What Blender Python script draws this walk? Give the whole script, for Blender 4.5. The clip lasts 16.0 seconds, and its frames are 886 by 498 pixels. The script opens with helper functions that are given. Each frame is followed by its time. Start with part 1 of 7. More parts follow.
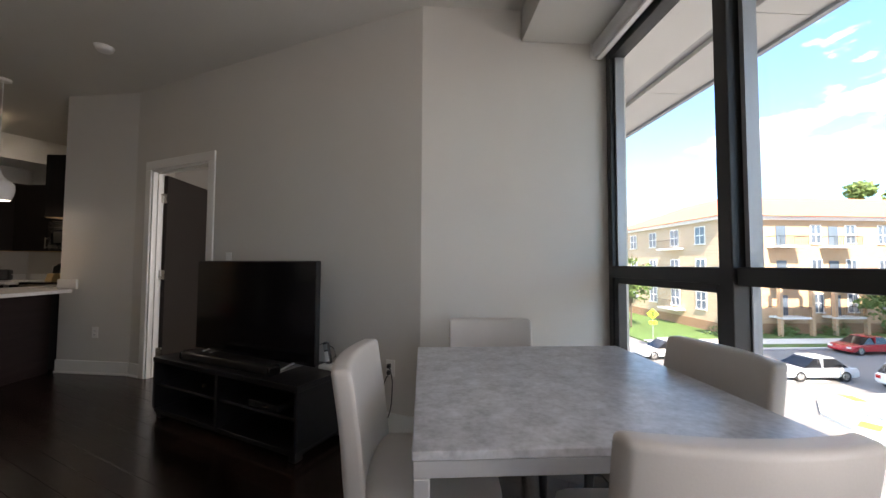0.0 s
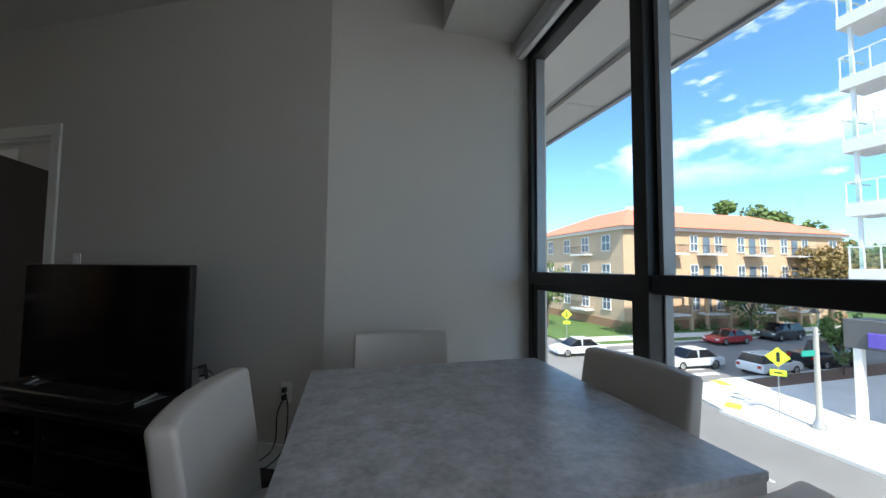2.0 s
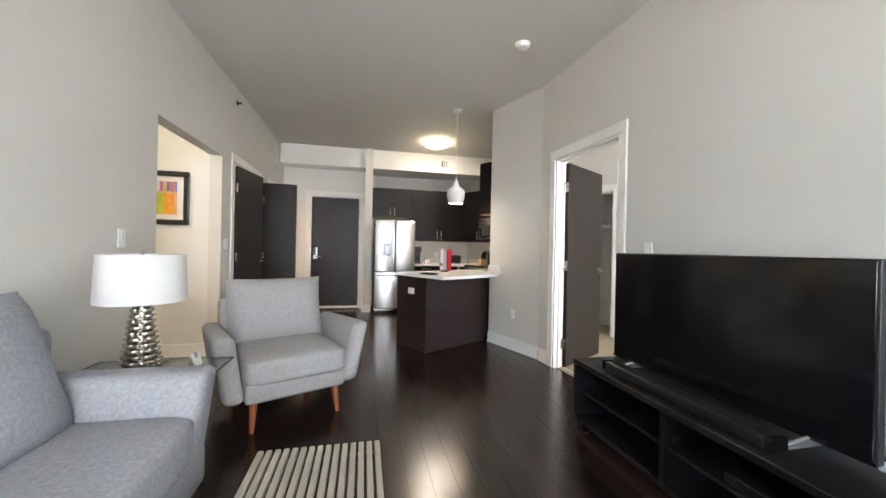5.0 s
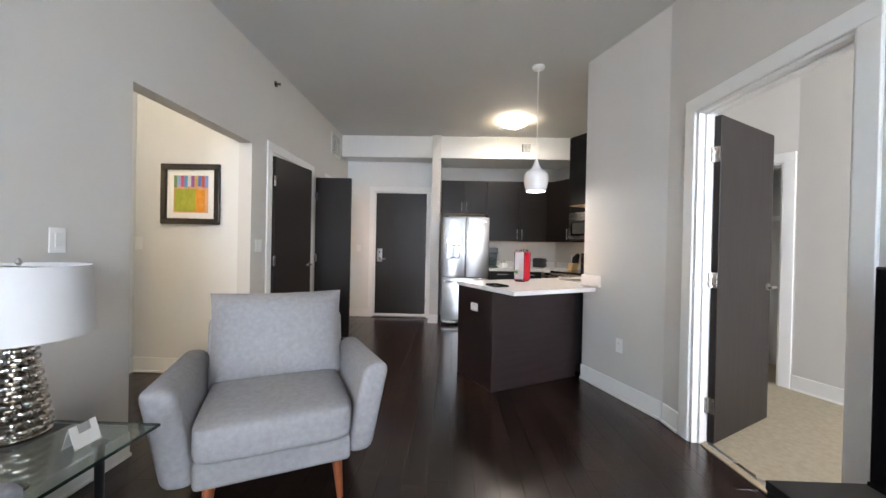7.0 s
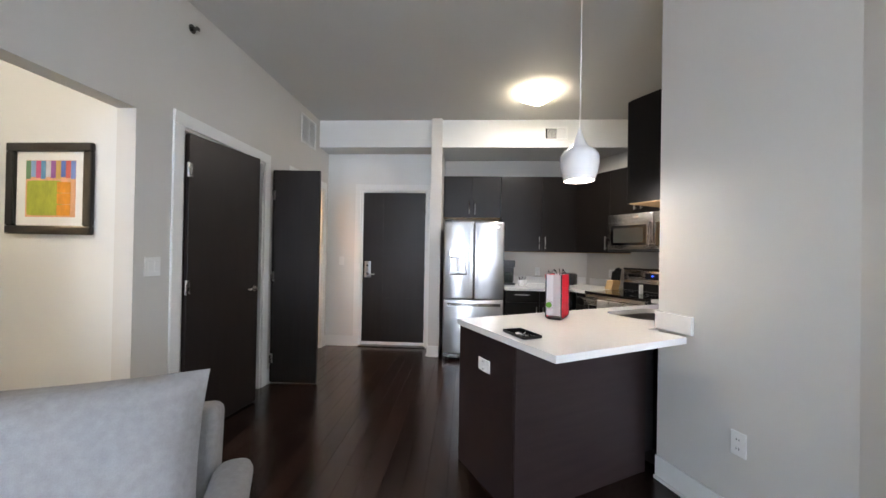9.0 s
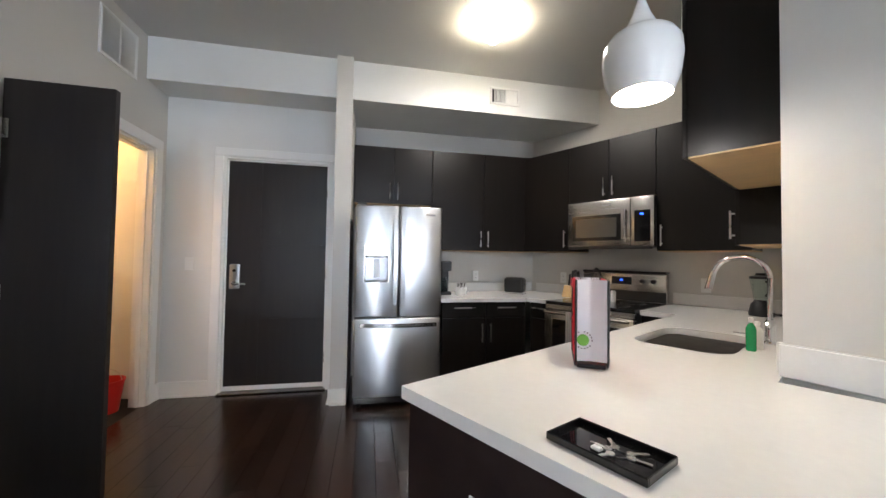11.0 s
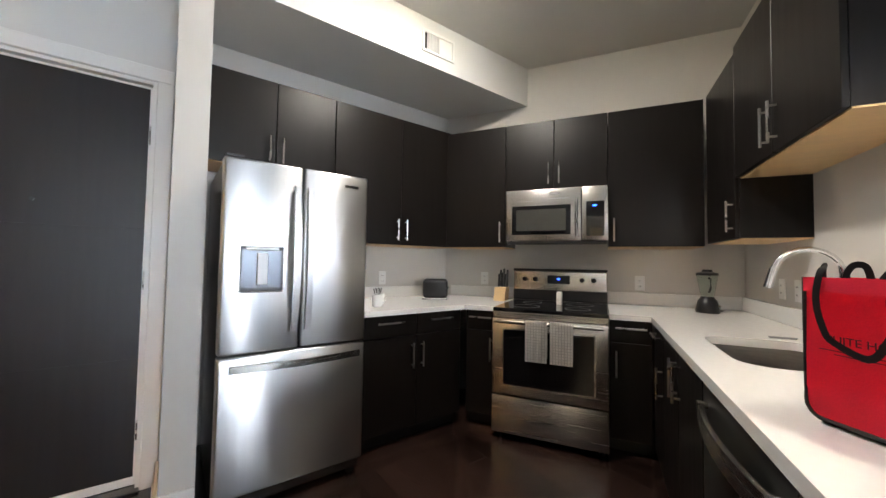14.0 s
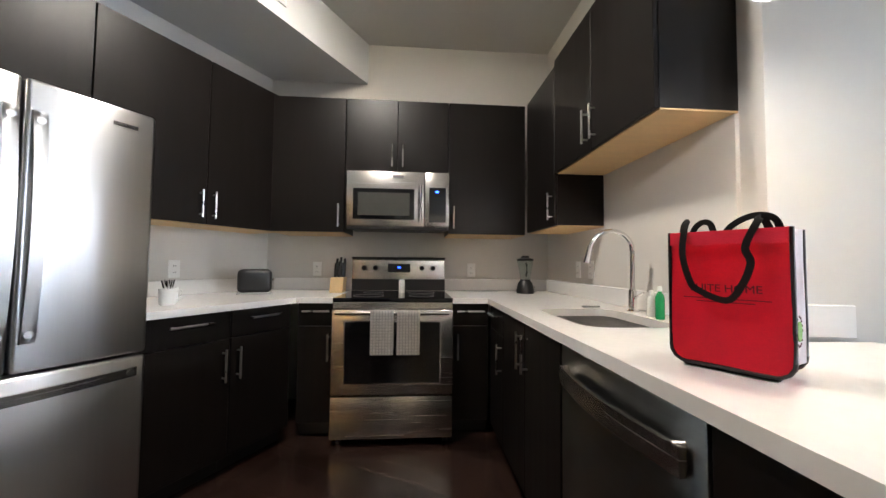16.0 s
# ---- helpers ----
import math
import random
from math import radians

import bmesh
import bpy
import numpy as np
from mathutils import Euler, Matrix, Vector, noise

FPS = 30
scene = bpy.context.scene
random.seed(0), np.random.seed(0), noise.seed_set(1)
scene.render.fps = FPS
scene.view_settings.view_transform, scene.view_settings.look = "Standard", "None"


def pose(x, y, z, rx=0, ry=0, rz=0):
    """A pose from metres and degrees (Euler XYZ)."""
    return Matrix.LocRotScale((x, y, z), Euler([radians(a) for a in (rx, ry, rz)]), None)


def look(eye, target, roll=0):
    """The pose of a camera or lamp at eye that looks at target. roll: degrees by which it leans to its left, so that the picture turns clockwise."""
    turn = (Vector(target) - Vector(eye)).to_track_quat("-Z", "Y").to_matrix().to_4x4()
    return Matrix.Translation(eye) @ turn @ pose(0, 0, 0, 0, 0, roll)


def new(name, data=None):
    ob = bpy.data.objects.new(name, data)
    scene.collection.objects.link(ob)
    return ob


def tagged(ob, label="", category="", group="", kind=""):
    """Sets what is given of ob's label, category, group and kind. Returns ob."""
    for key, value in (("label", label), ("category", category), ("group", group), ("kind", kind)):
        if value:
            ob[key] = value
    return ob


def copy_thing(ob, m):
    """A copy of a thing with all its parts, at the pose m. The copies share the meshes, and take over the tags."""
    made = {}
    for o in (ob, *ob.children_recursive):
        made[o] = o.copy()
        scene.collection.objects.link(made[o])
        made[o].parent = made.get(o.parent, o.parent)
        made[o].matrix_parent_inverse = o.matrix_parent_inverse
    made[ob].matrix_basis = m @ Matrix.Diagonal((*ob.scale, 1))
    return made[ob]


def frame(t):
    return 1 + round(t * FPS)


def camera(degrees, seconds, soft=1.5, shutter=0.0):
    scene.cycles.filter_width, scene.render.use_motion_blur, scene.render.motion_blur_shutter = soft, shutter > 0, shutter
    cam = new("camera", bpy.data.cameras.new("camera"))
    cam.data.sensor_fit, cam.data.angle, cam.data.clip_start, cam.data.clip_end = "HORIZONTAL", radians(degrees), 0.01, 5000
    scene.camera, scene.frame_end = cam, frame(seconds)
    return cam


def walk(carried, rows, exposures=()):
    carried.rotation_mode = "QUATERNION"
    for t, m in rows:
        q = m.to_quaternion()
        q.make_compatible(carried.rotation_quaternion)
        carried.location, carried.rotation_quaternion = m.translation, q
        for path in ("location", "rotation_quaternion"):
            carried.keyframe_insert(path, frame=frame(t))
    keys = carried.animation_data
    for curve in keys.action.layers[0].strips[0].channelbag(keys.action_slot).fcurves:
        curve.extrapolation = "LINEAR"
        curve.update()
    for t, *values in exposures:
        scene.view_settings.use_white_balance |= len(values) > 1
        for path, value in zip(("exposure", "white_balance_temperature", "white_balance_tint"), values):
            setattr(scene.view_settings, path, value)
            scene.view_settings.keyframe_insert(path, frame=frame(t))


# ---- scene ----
cam = camera(101.7, 16.0)
PATH = [
    (0, (0.257, 0.05, 1.192), (0.369, 2.045, 1.277), 0.3),
    (0.5, (0.327, 0.116, 1.203), (0.587, 2.096, 1.306), 0.5),
    (1, (0.336, 0.201, 1.213), (0.75, 2.156, 1.307), 0.3),
    (1.5, (0.39, 0.255, 1.209), (0.879, 2.192, 1.308), 0.3),
    (2, (0.387, 0.284, 1.205), (0.885, 2.218, 1.313), 0.5),
    (2.5, (0.366, 0.309, 1.207), (0.893, 2.236, 1.312), 0.8),
    (3, (0.206, 0.32, 1.213), (0.744, 2.244, 1.313), 1.0),
    (3.5, (0.007, 0.351, 1.217), (0.162, 2.344, 1.285), 1.3),
    (4, (-0.16, 0.462, 1.25), (-0.619, 2.409, 1.271), 1.3),
    (4.5, (-0.312, 0.512, 1.215), (-1.437, 2.166, 1.242), 1.5),
    (5, (-0.533, 0.618, 1.217), (-2.034, 1.939, 1.214), 1.2),
    (7.5, (-1.454, 1.629, 1.276), (-3.248, 2.512, 1.272), 1.1),
    (8, (-1.709, 1.808, 1.349), (-3.524, 2.649, 1.353), 0.9),
    (10.5, (-3.251, 2.505, 1.305), (-4.901, 3.635, 1.359), 1.0),
    (11, (-3.54, 2.635, 1.267), (-5.059, 3.936, 1.323), 0.9),
    (11.5, (-3.778, 2.716, 1.280), (-5.203, 4.118, 1.350), 0.8),
    (12, (-4.049, 2.755, 1.277), (-5.342, 4.279, 1.354), 0.9),
    (12.5, (-4.25, 2.777, 1.263), (-5.443, 4.382, 1.336), 0.8),
    (13, (-4.45, 2.859, 1.242), (-5.599, 4.495, 1.309), 0.8),
    (13.5, (-4.578, 2.923, 1.251), (-5.615, 4.633, 1.321), 0.9),
    (14, (-4.685, 2.918, 1.223), (-5.49, 4.748, 1.299), 0.9),
    (14.5, (-4.764, 2.942, 1.188), (-5.356, 4.852, 1.264), 0.6),
    (15, (-4.794, 3.064, 1.145), (-5.107, 5.039, 1.215), 0.5),
    (15.5, (-4.806, 3.149, 1.130), (-4.865, 5.147, 1.212), 0.5),
    (16, (-4.881, 3.139, 1.125), (-4.733, 5.133, 1.213), 0.6),
]
EXPOSURES = [(0, 2.05, 7500, 20), (0.5, 1.75, 7200, 19), (1.0, 1.3, 6800, 13), (1.5, 1.05, 6500, 10), (3.0, 1.05, 6500, 10), (3.5, 1.9, 6700, 10), (4.0, 2.98, 7500, 15), (4.5, 3.75, 7300, 15), (5.0, 4.15, 6900, 13), (7.5, 4.1, 6300, 15), (8.0, 4.1, 6250, 15), (10.5, 3.95, 6150, 13), (12.5, 3.85, 6150, 13), (14, 4.3, 6250, 12), (16, 4.3, 6200, 13)]
walk(cam, [(t, look(eye, target, roll)) for t, eye, target, roll in PATH], EXPOSURES)

# ---- light and sky ----
def make_world():
    w = bpy.data.worlds.new("sky")
    scene.world = w
    w.use_nodes = True
    nt = w.node_tree
    nt.nodes.clear()
    out = nt.nodes.new("ShaderNodeOutputWorld")
    bg = nt.nodes.new("ShaderNodeBackground")
    sky = nt.nodes.new("ShaderNodeTexSky")
    sky.sky_type = "NISHITA"
    sky.sun_disc = False
    sky.sun_elevation, sky.sun_rotation = radians(50), radians(190)
    sky.air_density, sky.dust_density, sky.ozone_density = 1.0, 0.6, 2.0
    co = nt.nodes.new("ShaderNodeTexCoord")
    mp = nt.nodes.new("ShaderNodeMapping")
    mp.inputs["Scale"].default_value = (1.0, 1.0, 2.6)
    mp.inputs["Location"].default_value = (0.35, 0.1, 0.55)
    nz = nt.nodes.new("ShaderNodeTexNoise")
    nz.inputs["Scale"].default_value, nz.inputs["Detail"].default_value, nz.inputs["Roughness"].default_value = 3.2, 9, 0.58
    rp = nt.nodes.new("ShaderNodeValToRGB")
    rp.color_ramp.elements[0].position, rp.color_ramp.elements[1].position = 0.50, 0.62
    sep, low, cut = nt.nodes.new("ShaderNodeSeparateXYZ"), nt.nodes.new("ShaderNodeMapRange"), nt.nodes.new("ShaderNodeMath")
    low.inputs["From Min"].default_value, low.inputs["From Max"].default_value, cut.operation = 0.18, 0.36, "MULTIPLY"
    mix = nt.nodes.new("ShaderNodeMixRGB")
    mix.inputs["Color2"].default_value = (9.5, 9.8, 10.2, 1)
    tint = nt.nodes.new("ShaderNodeMixRGB")
    tint.blend_type = "MULTIPLY"
    tint.inputs["Fac"].default_value = 1.0
    tint.inputs["Color2"].default_value = (0.62, 0.93, 1.12, 1)
    ln = nt.links.new
    ln(co.outputs["Generated"], mp.inputs["Vector"]), ln(mp.outputs["Vector"], nz.inputs["Vector"])
    ln(nz.outputs["Fac"], rp.inputs["Fac"]), ln(rp.outputs["Color"], cut.inputs[0]), ln(cut.outputs[0], mix.inputs["Fac"])
    ln(co.outputs["Generated"], sep.inputs[0]), ln(sep.outputs["Z"], low.inputs["Value"]), ln(low.outputs["Result"], cut.inputs[1])
    ln(sky.outputs["Color"], tint.inputs["Color1"]), ln(tint.outputs["Color"], mix.inputs["Color1"])
    ln(mix.outputs["Color"], bg.inputs["Color"])
    bg.inputs["Strength"].default_value = SKY
    ln(bg.outputs["Background"], out.inputs["Surface"])


def lamp(name, kind, energy, m, color=(1, 1, 1), size=0.1, size_y=None, angle=0.01):
    d = bpy.data.lights.new(name, kind)
    d.energy, d.color = energy, color
    if kind == "AREA":
        d.shape = "RECTANGLE" if size_y else "DISK"
        d.size = size
        if size_y:
            d.size_y = size_y
    elif kind == "SUN":
        d.angle = angle
    else:
        d.shadow_soft_size = size
    ob = new(name, d)
    ob.matrix_world = m
    return ob


SKY = 0.15
make_world()
lamp("sun", "SUN", 4.6, look((0, 0, 30), (0.25 * 10, 10, 30 - 11.5)), (1.0, 0.95, 0.86), angle=radians(0.5))
# daylight through the two window bays that face the street and the bedroom's window
lamp("window_light", "AREA", 9, look((1.72, -0.20, 1.45), (0, -0.20, 1.35)), (0.96, 0.97, 1.0), 1.1, 2.5)
lamp("window_light", "AREA", 9, look((1.72, 3.95, 1.6), (0, 3.95, 1.5)), (0.97, 0.98, 1.0), 1.7, 1.7)
# lamps of the place
WARM = (1.0, 0.955, 0.90)

# ---- materials ----
MATS = {}


def mat(name, col, rough=0.5, metal=0.0, var=0.12, scale=6.0, fine=80.0, bump=0.05, stretch=(1, 1, 1), spec=0.5, emit=0.0, coat=0.0, rough_var=0.08, island=0.0, aniso=0.0, random_tint=0.0, coords="Object"):
    if name in MATS:
        return MATS[name]
    m = bpy.data.materials.new(name)
    m.use_nodes = True
    nt = m.node_tree
    nt.nodes.clear()
    n, ln = nt.nodes.new, nt.links.new
    out, bs = n("ShaderNodeOutputMaterial"), n("ShaderNodeBsdfPrincipled")
    co, mp = n("ShaderNodeTexCoord"), n("ShaderNodeMapping")
    mp.inputs["Scale"].default_value = stretch
    ln(co.outputs[coords], mp.inputs["Vector"])
    big, small = n("ShaderNodeTexNoise"), n("ShaderNodeTexNoise")
    big.inputs["Scale"].default_value, big.inputs["Detail"].default_value = scale, 5
    small.inputs["Scale"].default_value, small.inputs["Detail"].default_value = fine, 3
    ln(mp.outputs["Vector"], big.inputs["Vector"]), ln(mp.outputs["Vector"], small.inputs["Vector"])
    add = n("ShaderNodeMath")
    add.operation = "ADD"
    half = n("ShaderNodeMath")
    half.operation, half.inputs[1].default_value = "MULTIPLY", 0.5
    ln(small.outputs["Fac"], half.inputs[0]), ln(big.outputs["Fac"], add.inputs[0]), ln(half.outputs[0], add.inputs[1])
    source = add.outputs[0]
    if random_tint:
        info, mul, a2 = n("ShaderNodeObjectInfo"), n("ShaderNodeMath"), n("ShaderNodeMath")
        mul.operation, mul.inputs[1].default_value, a2.operation = "MULTIPLY_ADD", random_tint, "ADD"
        mul.inputs[2].default_value = -random_tint / 2
        ln(info.outputs["Random"], mul.inputs[0]), ln(mul.outputs[0], a2.inputs[0]), ln(source, a2.inputs[1])
        source = a2.outputs[0]
    if island:
        info, mul, a2 = n("ShaderNodeNewGeometry"), n("ShaderNodeMath"), n("ShaderNodeMath")
        mul.operation, mul.inputs[1].default_value, a2.operation = "MULTIPLY_ADD", island, "ADD"
        mul.inputs[2].default_value = -island / 2
        ln(info.outputs["Random Per Island"], mul.inputs[0]), ln(mul.outputs[0], a2.inputs[0]), ln(source, a2.inputs[1])
        source = a2.outputs[0]
    rg = n("ShaderNodeMapRange")
    rg.inputs["From Min"].default_value, rg.inputs["From Max"].default_value = 0.35, 1.15
    ln(source, rg.inputs["Value"])
    mix = n("ShaderNodeMixRGB")
    mix.inputs["Color1"].default_value = (*[max(0, c * (1 - var)) for c in col], 1)
    mix.inputs["Color2"].default_value = (*[min(1, c * (1 + var)) for c in col], 1)
    ln(rg.outputs["Result"], mix.inputs["Fac"]), ln(mix.outputs["Color"], bs.inputs["Base Color"])
    rr = n("ShaderNodeMapRange")
    rr.inputs["To Min"].default_value, rr.inputs["To Max"].default_value = max(0.02, rough - rough_var), min(1, rough + rough_var)
    ln(big.outputs["Fac"], rr.inputs["Value"]), ln(rr.outputs["Result"], bs.inputs["Roughness"])
    bs.inputs["Metallic"].default_value = metal
    bs.inputs["Specular IOR Level"].default_value = spec
    bs.inputs["Coat Weight"].default_value = coat
    bs.inputs["Anisotropic"].default_value = aniso
    bs.inputs["Anisotropic Rotation"].default_value = 0.25 if aniso else 0.0
    if emit:
        bs.inputs["Emission Color"].default_value = (*col, 1)
        bs.inputs["Emission Strength"].default_value = emit
    if bump:
        bp = n("ShaderNodeBump")
        bp.inputs["Strength"].default_value, bp.inputs["Distance"].default_value = bump, 0.002
        ln(small.outputs["Fac"], bp.inputs["Height"]), ln(bp.outputs["Normal"], bs.inputs["Normal"])
    ln(bs.outputs["BSDF"], out.inputs["Surface"])
    MATS[name] = m
    return m


def glass(name, tint=(1, 1, 1), gloss=0.06):
    m = bpy.data.materials.new(name)
    m.use_nodes = True
    nt = m.node_tree
    nt.nodes.clear()
    n, ln = nt.nodes.new, nt.links.new
    out, tr, gl, mx = n("ShaderNodeOutputMaterial"), n("ShaderNodeBsdfTransparent"), n("ShaderNodeBsdfGlossy"), n("ShaderNodeMixShader")
    tr.inputs["Color"].default_value = (*tint, 1)
    gl.inputs["Roughness"].default_value = 0.02
    mx.inputs["Fac"].default_value = gloss
    ln(tr.outputs["BSDF"], mx.inputs[1]), ln(gl.outputs["BSDF"], mx.inputs[2])
    ln(mx.outputs["Shader"], out.inputs["Surface"])
    return m


def table_glass(name, tint):
    m = glass(name, tint)
    nt = m.node_tree
    lw, pw, ma = nt.nodes.new("ShaderNodeLayerWeight"), nt.nodes.new("ShaderNodeMath"), nt.nodes.new("ShaderNodeMath")
    lw.inputs["Blend"].default_value = 0.5
    pw.operation, pw.inputs[1].default_value = "POWER", 2.6
    ma.operation, ma.inputs[1].default_value, ma.inputs[2].default_value = "MULTIPLY_ADD", 0.75, 0.05
    mx = next(x for x in nt.nodes if x.type == "MIX_SHADER")
    nt.links.new(lw.outputs["Facing"], pw.inputs[0]), nt.links.new(pw.outputs[0], ma.inputs[0]), nt.links.new(ma.outputs[0], mx.inputs["Fac"])
    return m


def brick_mat(name, c1, c2, mortar, scale, w=0.5, h=0.25):
    m = mat(name, c1, 0.85, bump=0.1)
    nt = m.node_tree
    n, ln = nt.nodes.new, nt.links.new
    bs = next(x for x in nt.nodes if x.type == "BSDF_PRINCIPLED")
    co, br = n("ShaderNodeTexCoord"), n("ShaderNodeTexBrick")
    br.inputs["Color1"].default_value, br.inputs["Color2"].default_value, br.inputs["Mortar"].default_value = (*c1, 1), (*c2, 1), (*mortar, 1)
    br.inputs["Scale"].default_value, br.inputs["Brick Width"].default_value, br.inputs["Row Height"].default_value = scale, w, h
    mp = n("ShaderNodeMapping")
    mp.inputs["Rotation"].default_value = (radians(90), 0, 0)
    ln(co.outputs["Object"], mp.inputs["Vector"]), ln(mp.outputs["Vector"], br.inputs["Vector"]), ln(br.outputs["Color"], bs.inputs["Base Color"])
    return m


WALL = mat("wall_paint", (0.62, 0.60, 0.565), 0.6, var=0.03, scale=2.0, fine=260, bump=0.12, spec=0.3)
WALL_WHITE = mat("white_wall_paint", (0.72, 0.72, 0.70), 0.6, var=0.03, scale=2.0, fine=260, bump=0.12, spec=0.3)
CEIL = mat("ceiling_paint", (0.63, 0.62, 0.585), 0.75, var=0.03, scale=1.5, fine=200, bump=0.15, spec=0.2)
TRIM = mat("white_trim", (0.80, 0.80, 0.78), 0.35, var=0.03, scale=5, fine=120, bump=0.03)
DOOR = mat("espresso_door", (0.019, 0.0145, 0.0135), 0.40, var=0.3, scale=3, fine=60, bump=0.06, stretch=(9, 9, 0.7), spec=0.35)
CAB = mat("espresso_cabinet", (0.0085, 0.0066, 0.0058), 0.36, var=0.3, scale=3, fine=60, bump=0.04, stretch=(9, 9, 0.6), spec=0.24)
PANEL = mat("espresso_panel", (0.027, 0.0175, 0.0175), 0.33, var=0.35, scale=2.5, fine=50, bump=0.05, stretch=(9, 0.8, 9), spec=0.32)
MAPLE = mat("maple_underside", (0.62, 0.42, 0.20), 0.5, var=0.12, scale=4, fine=60, bump=0.05, stretch=(6, 1, 1))
QUARTZ = mat("white_quartz", (0.80, 0.79, 0.77), 0.16, var=0.03, scale=40, fine=300, bump=0.0, rough_var=0.03)
STEEL = mat("brushed_steel", (0.58, 0.585, 0.59), 0.30, 1.0, var=0.04, scale=2, fine=40, bump=0.004, stretch=(40, 40, 0.5), rough_var=0.03, aniso=0.75)
STEEL_H = mat("brushed_steel_level", (0.56, 0.54, 0.51), 0.26, 1.0, var=0.06, scale=3, fine=40, bump=0.008, stretch=(0.5, 0.5, 40), rough_var=0.05)
DARKSTEEL = mat("dark_steel", (0.16, 0.155, 0.15), 0.25, 1.0, var=0.06, scale=3, fine=40, bump=0.008, stretch=(0.5, 0.5, 40), rough_var=0.05)
CHROME = mat("chrome", (0.75, 0.75, 0.76), 0.10, 1.0, var=0.02, bump=0.0, rough_var=0.02)
NICKEL = mat("satin_nickel", (0.62, 0.60, 0.57), 0.28, 1.0, var=0.03, bump=0.0)
BLACK = mat("black_plastic", (0.012, 0.012, 0.013), 0.35, var=0.2, bump=0.02)
GLOSS = mat("black_glass", (0.006, 0.006, 0.007), 0.05, var=0.1, bump=0.0, rough_var=0.01)
SCREEN = mat("tv_screen", (0.007, 0.007, 0.008), 0.13, var=0.1, bump=0.0, rough_var=0.01)
ALU = mat("black_window_frame", (0.009, 0.009, 0.0105), 0.45, var=0.15, bump=0.02)
ALU_EDGE = mat("grey_window_bead", (0.30, 0.32, 0.34), 0.4, 0.3, var=0.08, bump=0.02)
FABRIC = mat("grey_tweed", (0.30, 0.31, 0.34), 0.95, var=0.30, scale=70, fine=420, bump=0.55, spec=0.15)
SEATING = mat("grey_woven_upholstery", (0.325, 0.322, 0.33), 0.95, var=0.16, scale=40, fine=300, bump=0.5, spec=0.15)
LEATHER = mat("white_leatherette", (0.50, 0.475, 0.455), 0.45, var=0.05, scale=6, fine=180, bump=0.12)
STONE = mat("stone_laminate", (0.40, 0.412, 0.44), 0.30, var=0.44, scale=15, fine=60, bump=0.0, rough_var=0.02)
PALEMETAL = mat("pale_painted_metal", (0.55, 0.56, 0.58), 0.32, 0.5, var=0.05, bump=0.02)
GREYMETAL = mat("grey_painted_metal", (0.36, 0.36, 0.36), 0.35, 0.4, var=0.06, bump=0.02)
LEGWOOD = mat("reddish_wood_leg", (0.30, 0.085, 0.03), 0.35, var=0.25, scale=4, fine=40, stretch=(6, 6, 1))
SHADE = mat("white_lamp_shade", (0.66, 0.66, 0.66), 0.85, var=0.03, scale=10, fine=400, bump=0.2)
MERCURY = mat("silvered_ceramic", (0.62, 0.58, 0.52), 0.14, 1.0, var=0.25, scale=18, fine=90, bump=0.1)
PLANK = mat("dark_wood_plank", (0.022, 0.0118, 0.0092), 0.22, var=0.60, scale=2.0, fine=20, bump=0.05, stretch=(7, 0.6, 1), random_tint=0.75, rough_var=0.07)
SUBFLOOR = mat("floor_joint", (0.008, 0.006, 0.005), 0.7, var=0.2)
CARPET = mat("beige_carpet", (0.42, 0.36, 0.26), 0.98, var=0.18, scale=30, fine=300, bump=0.9, spec=0.1)
TILE = mat("beige_tile", (0.50, 0.42, 0.30), 0.35, var=0.1)
PLATE = mat("white_plastic", (0.82, 0.82, 0.80), 0.35, var=0.02, bump=0.0)
TVWOOD = mat("black_stained_wood", (0.009, 0.009, 0.0105), 0.34, var=0.3, scale=3, fine=50, bump=0.06, stretch=(1, 8, 8), spec=0.5)
SLAT = mat("pale_slat", (0.36, 0.335, 0.27), 0.5, var=0.15, scale=4, fine=50, stretch=(8, 1, 8))
GLASS = glass("clear_glass", (0.98, 0.99, 0.985), 0.025)
GREENGLASS = table_glass("green_table_glass", (0.86, 0.94, 0.91))
GLASS_EDGE = mat("dark_green_glass_edge", (0.012, 0.03, 0.024), 0.12, var=0.1, bump=0.0)
OUTGLASS = mat("reflecting_pane", (0.10, 0.13, 0.17), 0.08, var=0.4, scale=0.6, bump=0.0)
GLOW = mat("glowing_diffuser", (1.0, 0.86, 0.62), 0.5, emit=3.5, bump=0.0, var=0.0)
BULB = mat("glowing_bulb", (1.0, 0.78, 0.48), 0.5, emit=7.0, bump=0.0, var=0.0)
BLUELED = mat("blue_display", (0.02, 0.08, 1.0), 0.4, emit=0.5, bump=0.0, var=0.0)

# ---- building helpers ----
LIV = pose(0, 0, 0, 0, 0, 61.0)          # the flat's long axis: x across the room, y towards the entry
ID = Matrix.Identity(4)


def thing(name, m=ID, label="", category="", group="", kind=""):
    ob = new(name)
    ob.empty_display_size = 0.1
    ob.matrix_world = m
    return tagged(ob, label, category, group, kind)


def part(name, bm, material, parent=None, label="", smooth=False):
    me = bpy.data.meshes.new(name)
    bmesh.ops.recalc_face_normals(bm, faces=bm.faces[:])
    if smooth:
        for f in bm.faces:
            f.smooth = True
    bm.to_mesh(me)
    bm.free()
    me.materials.append(material)
    if smooth:
        me.set_sharp_from_angle(angle=radians(40))
    ob = new(name, me)
    if parent is not None:
        ob.parent = parent
    if label:
        ob["label"] = label
    return ob


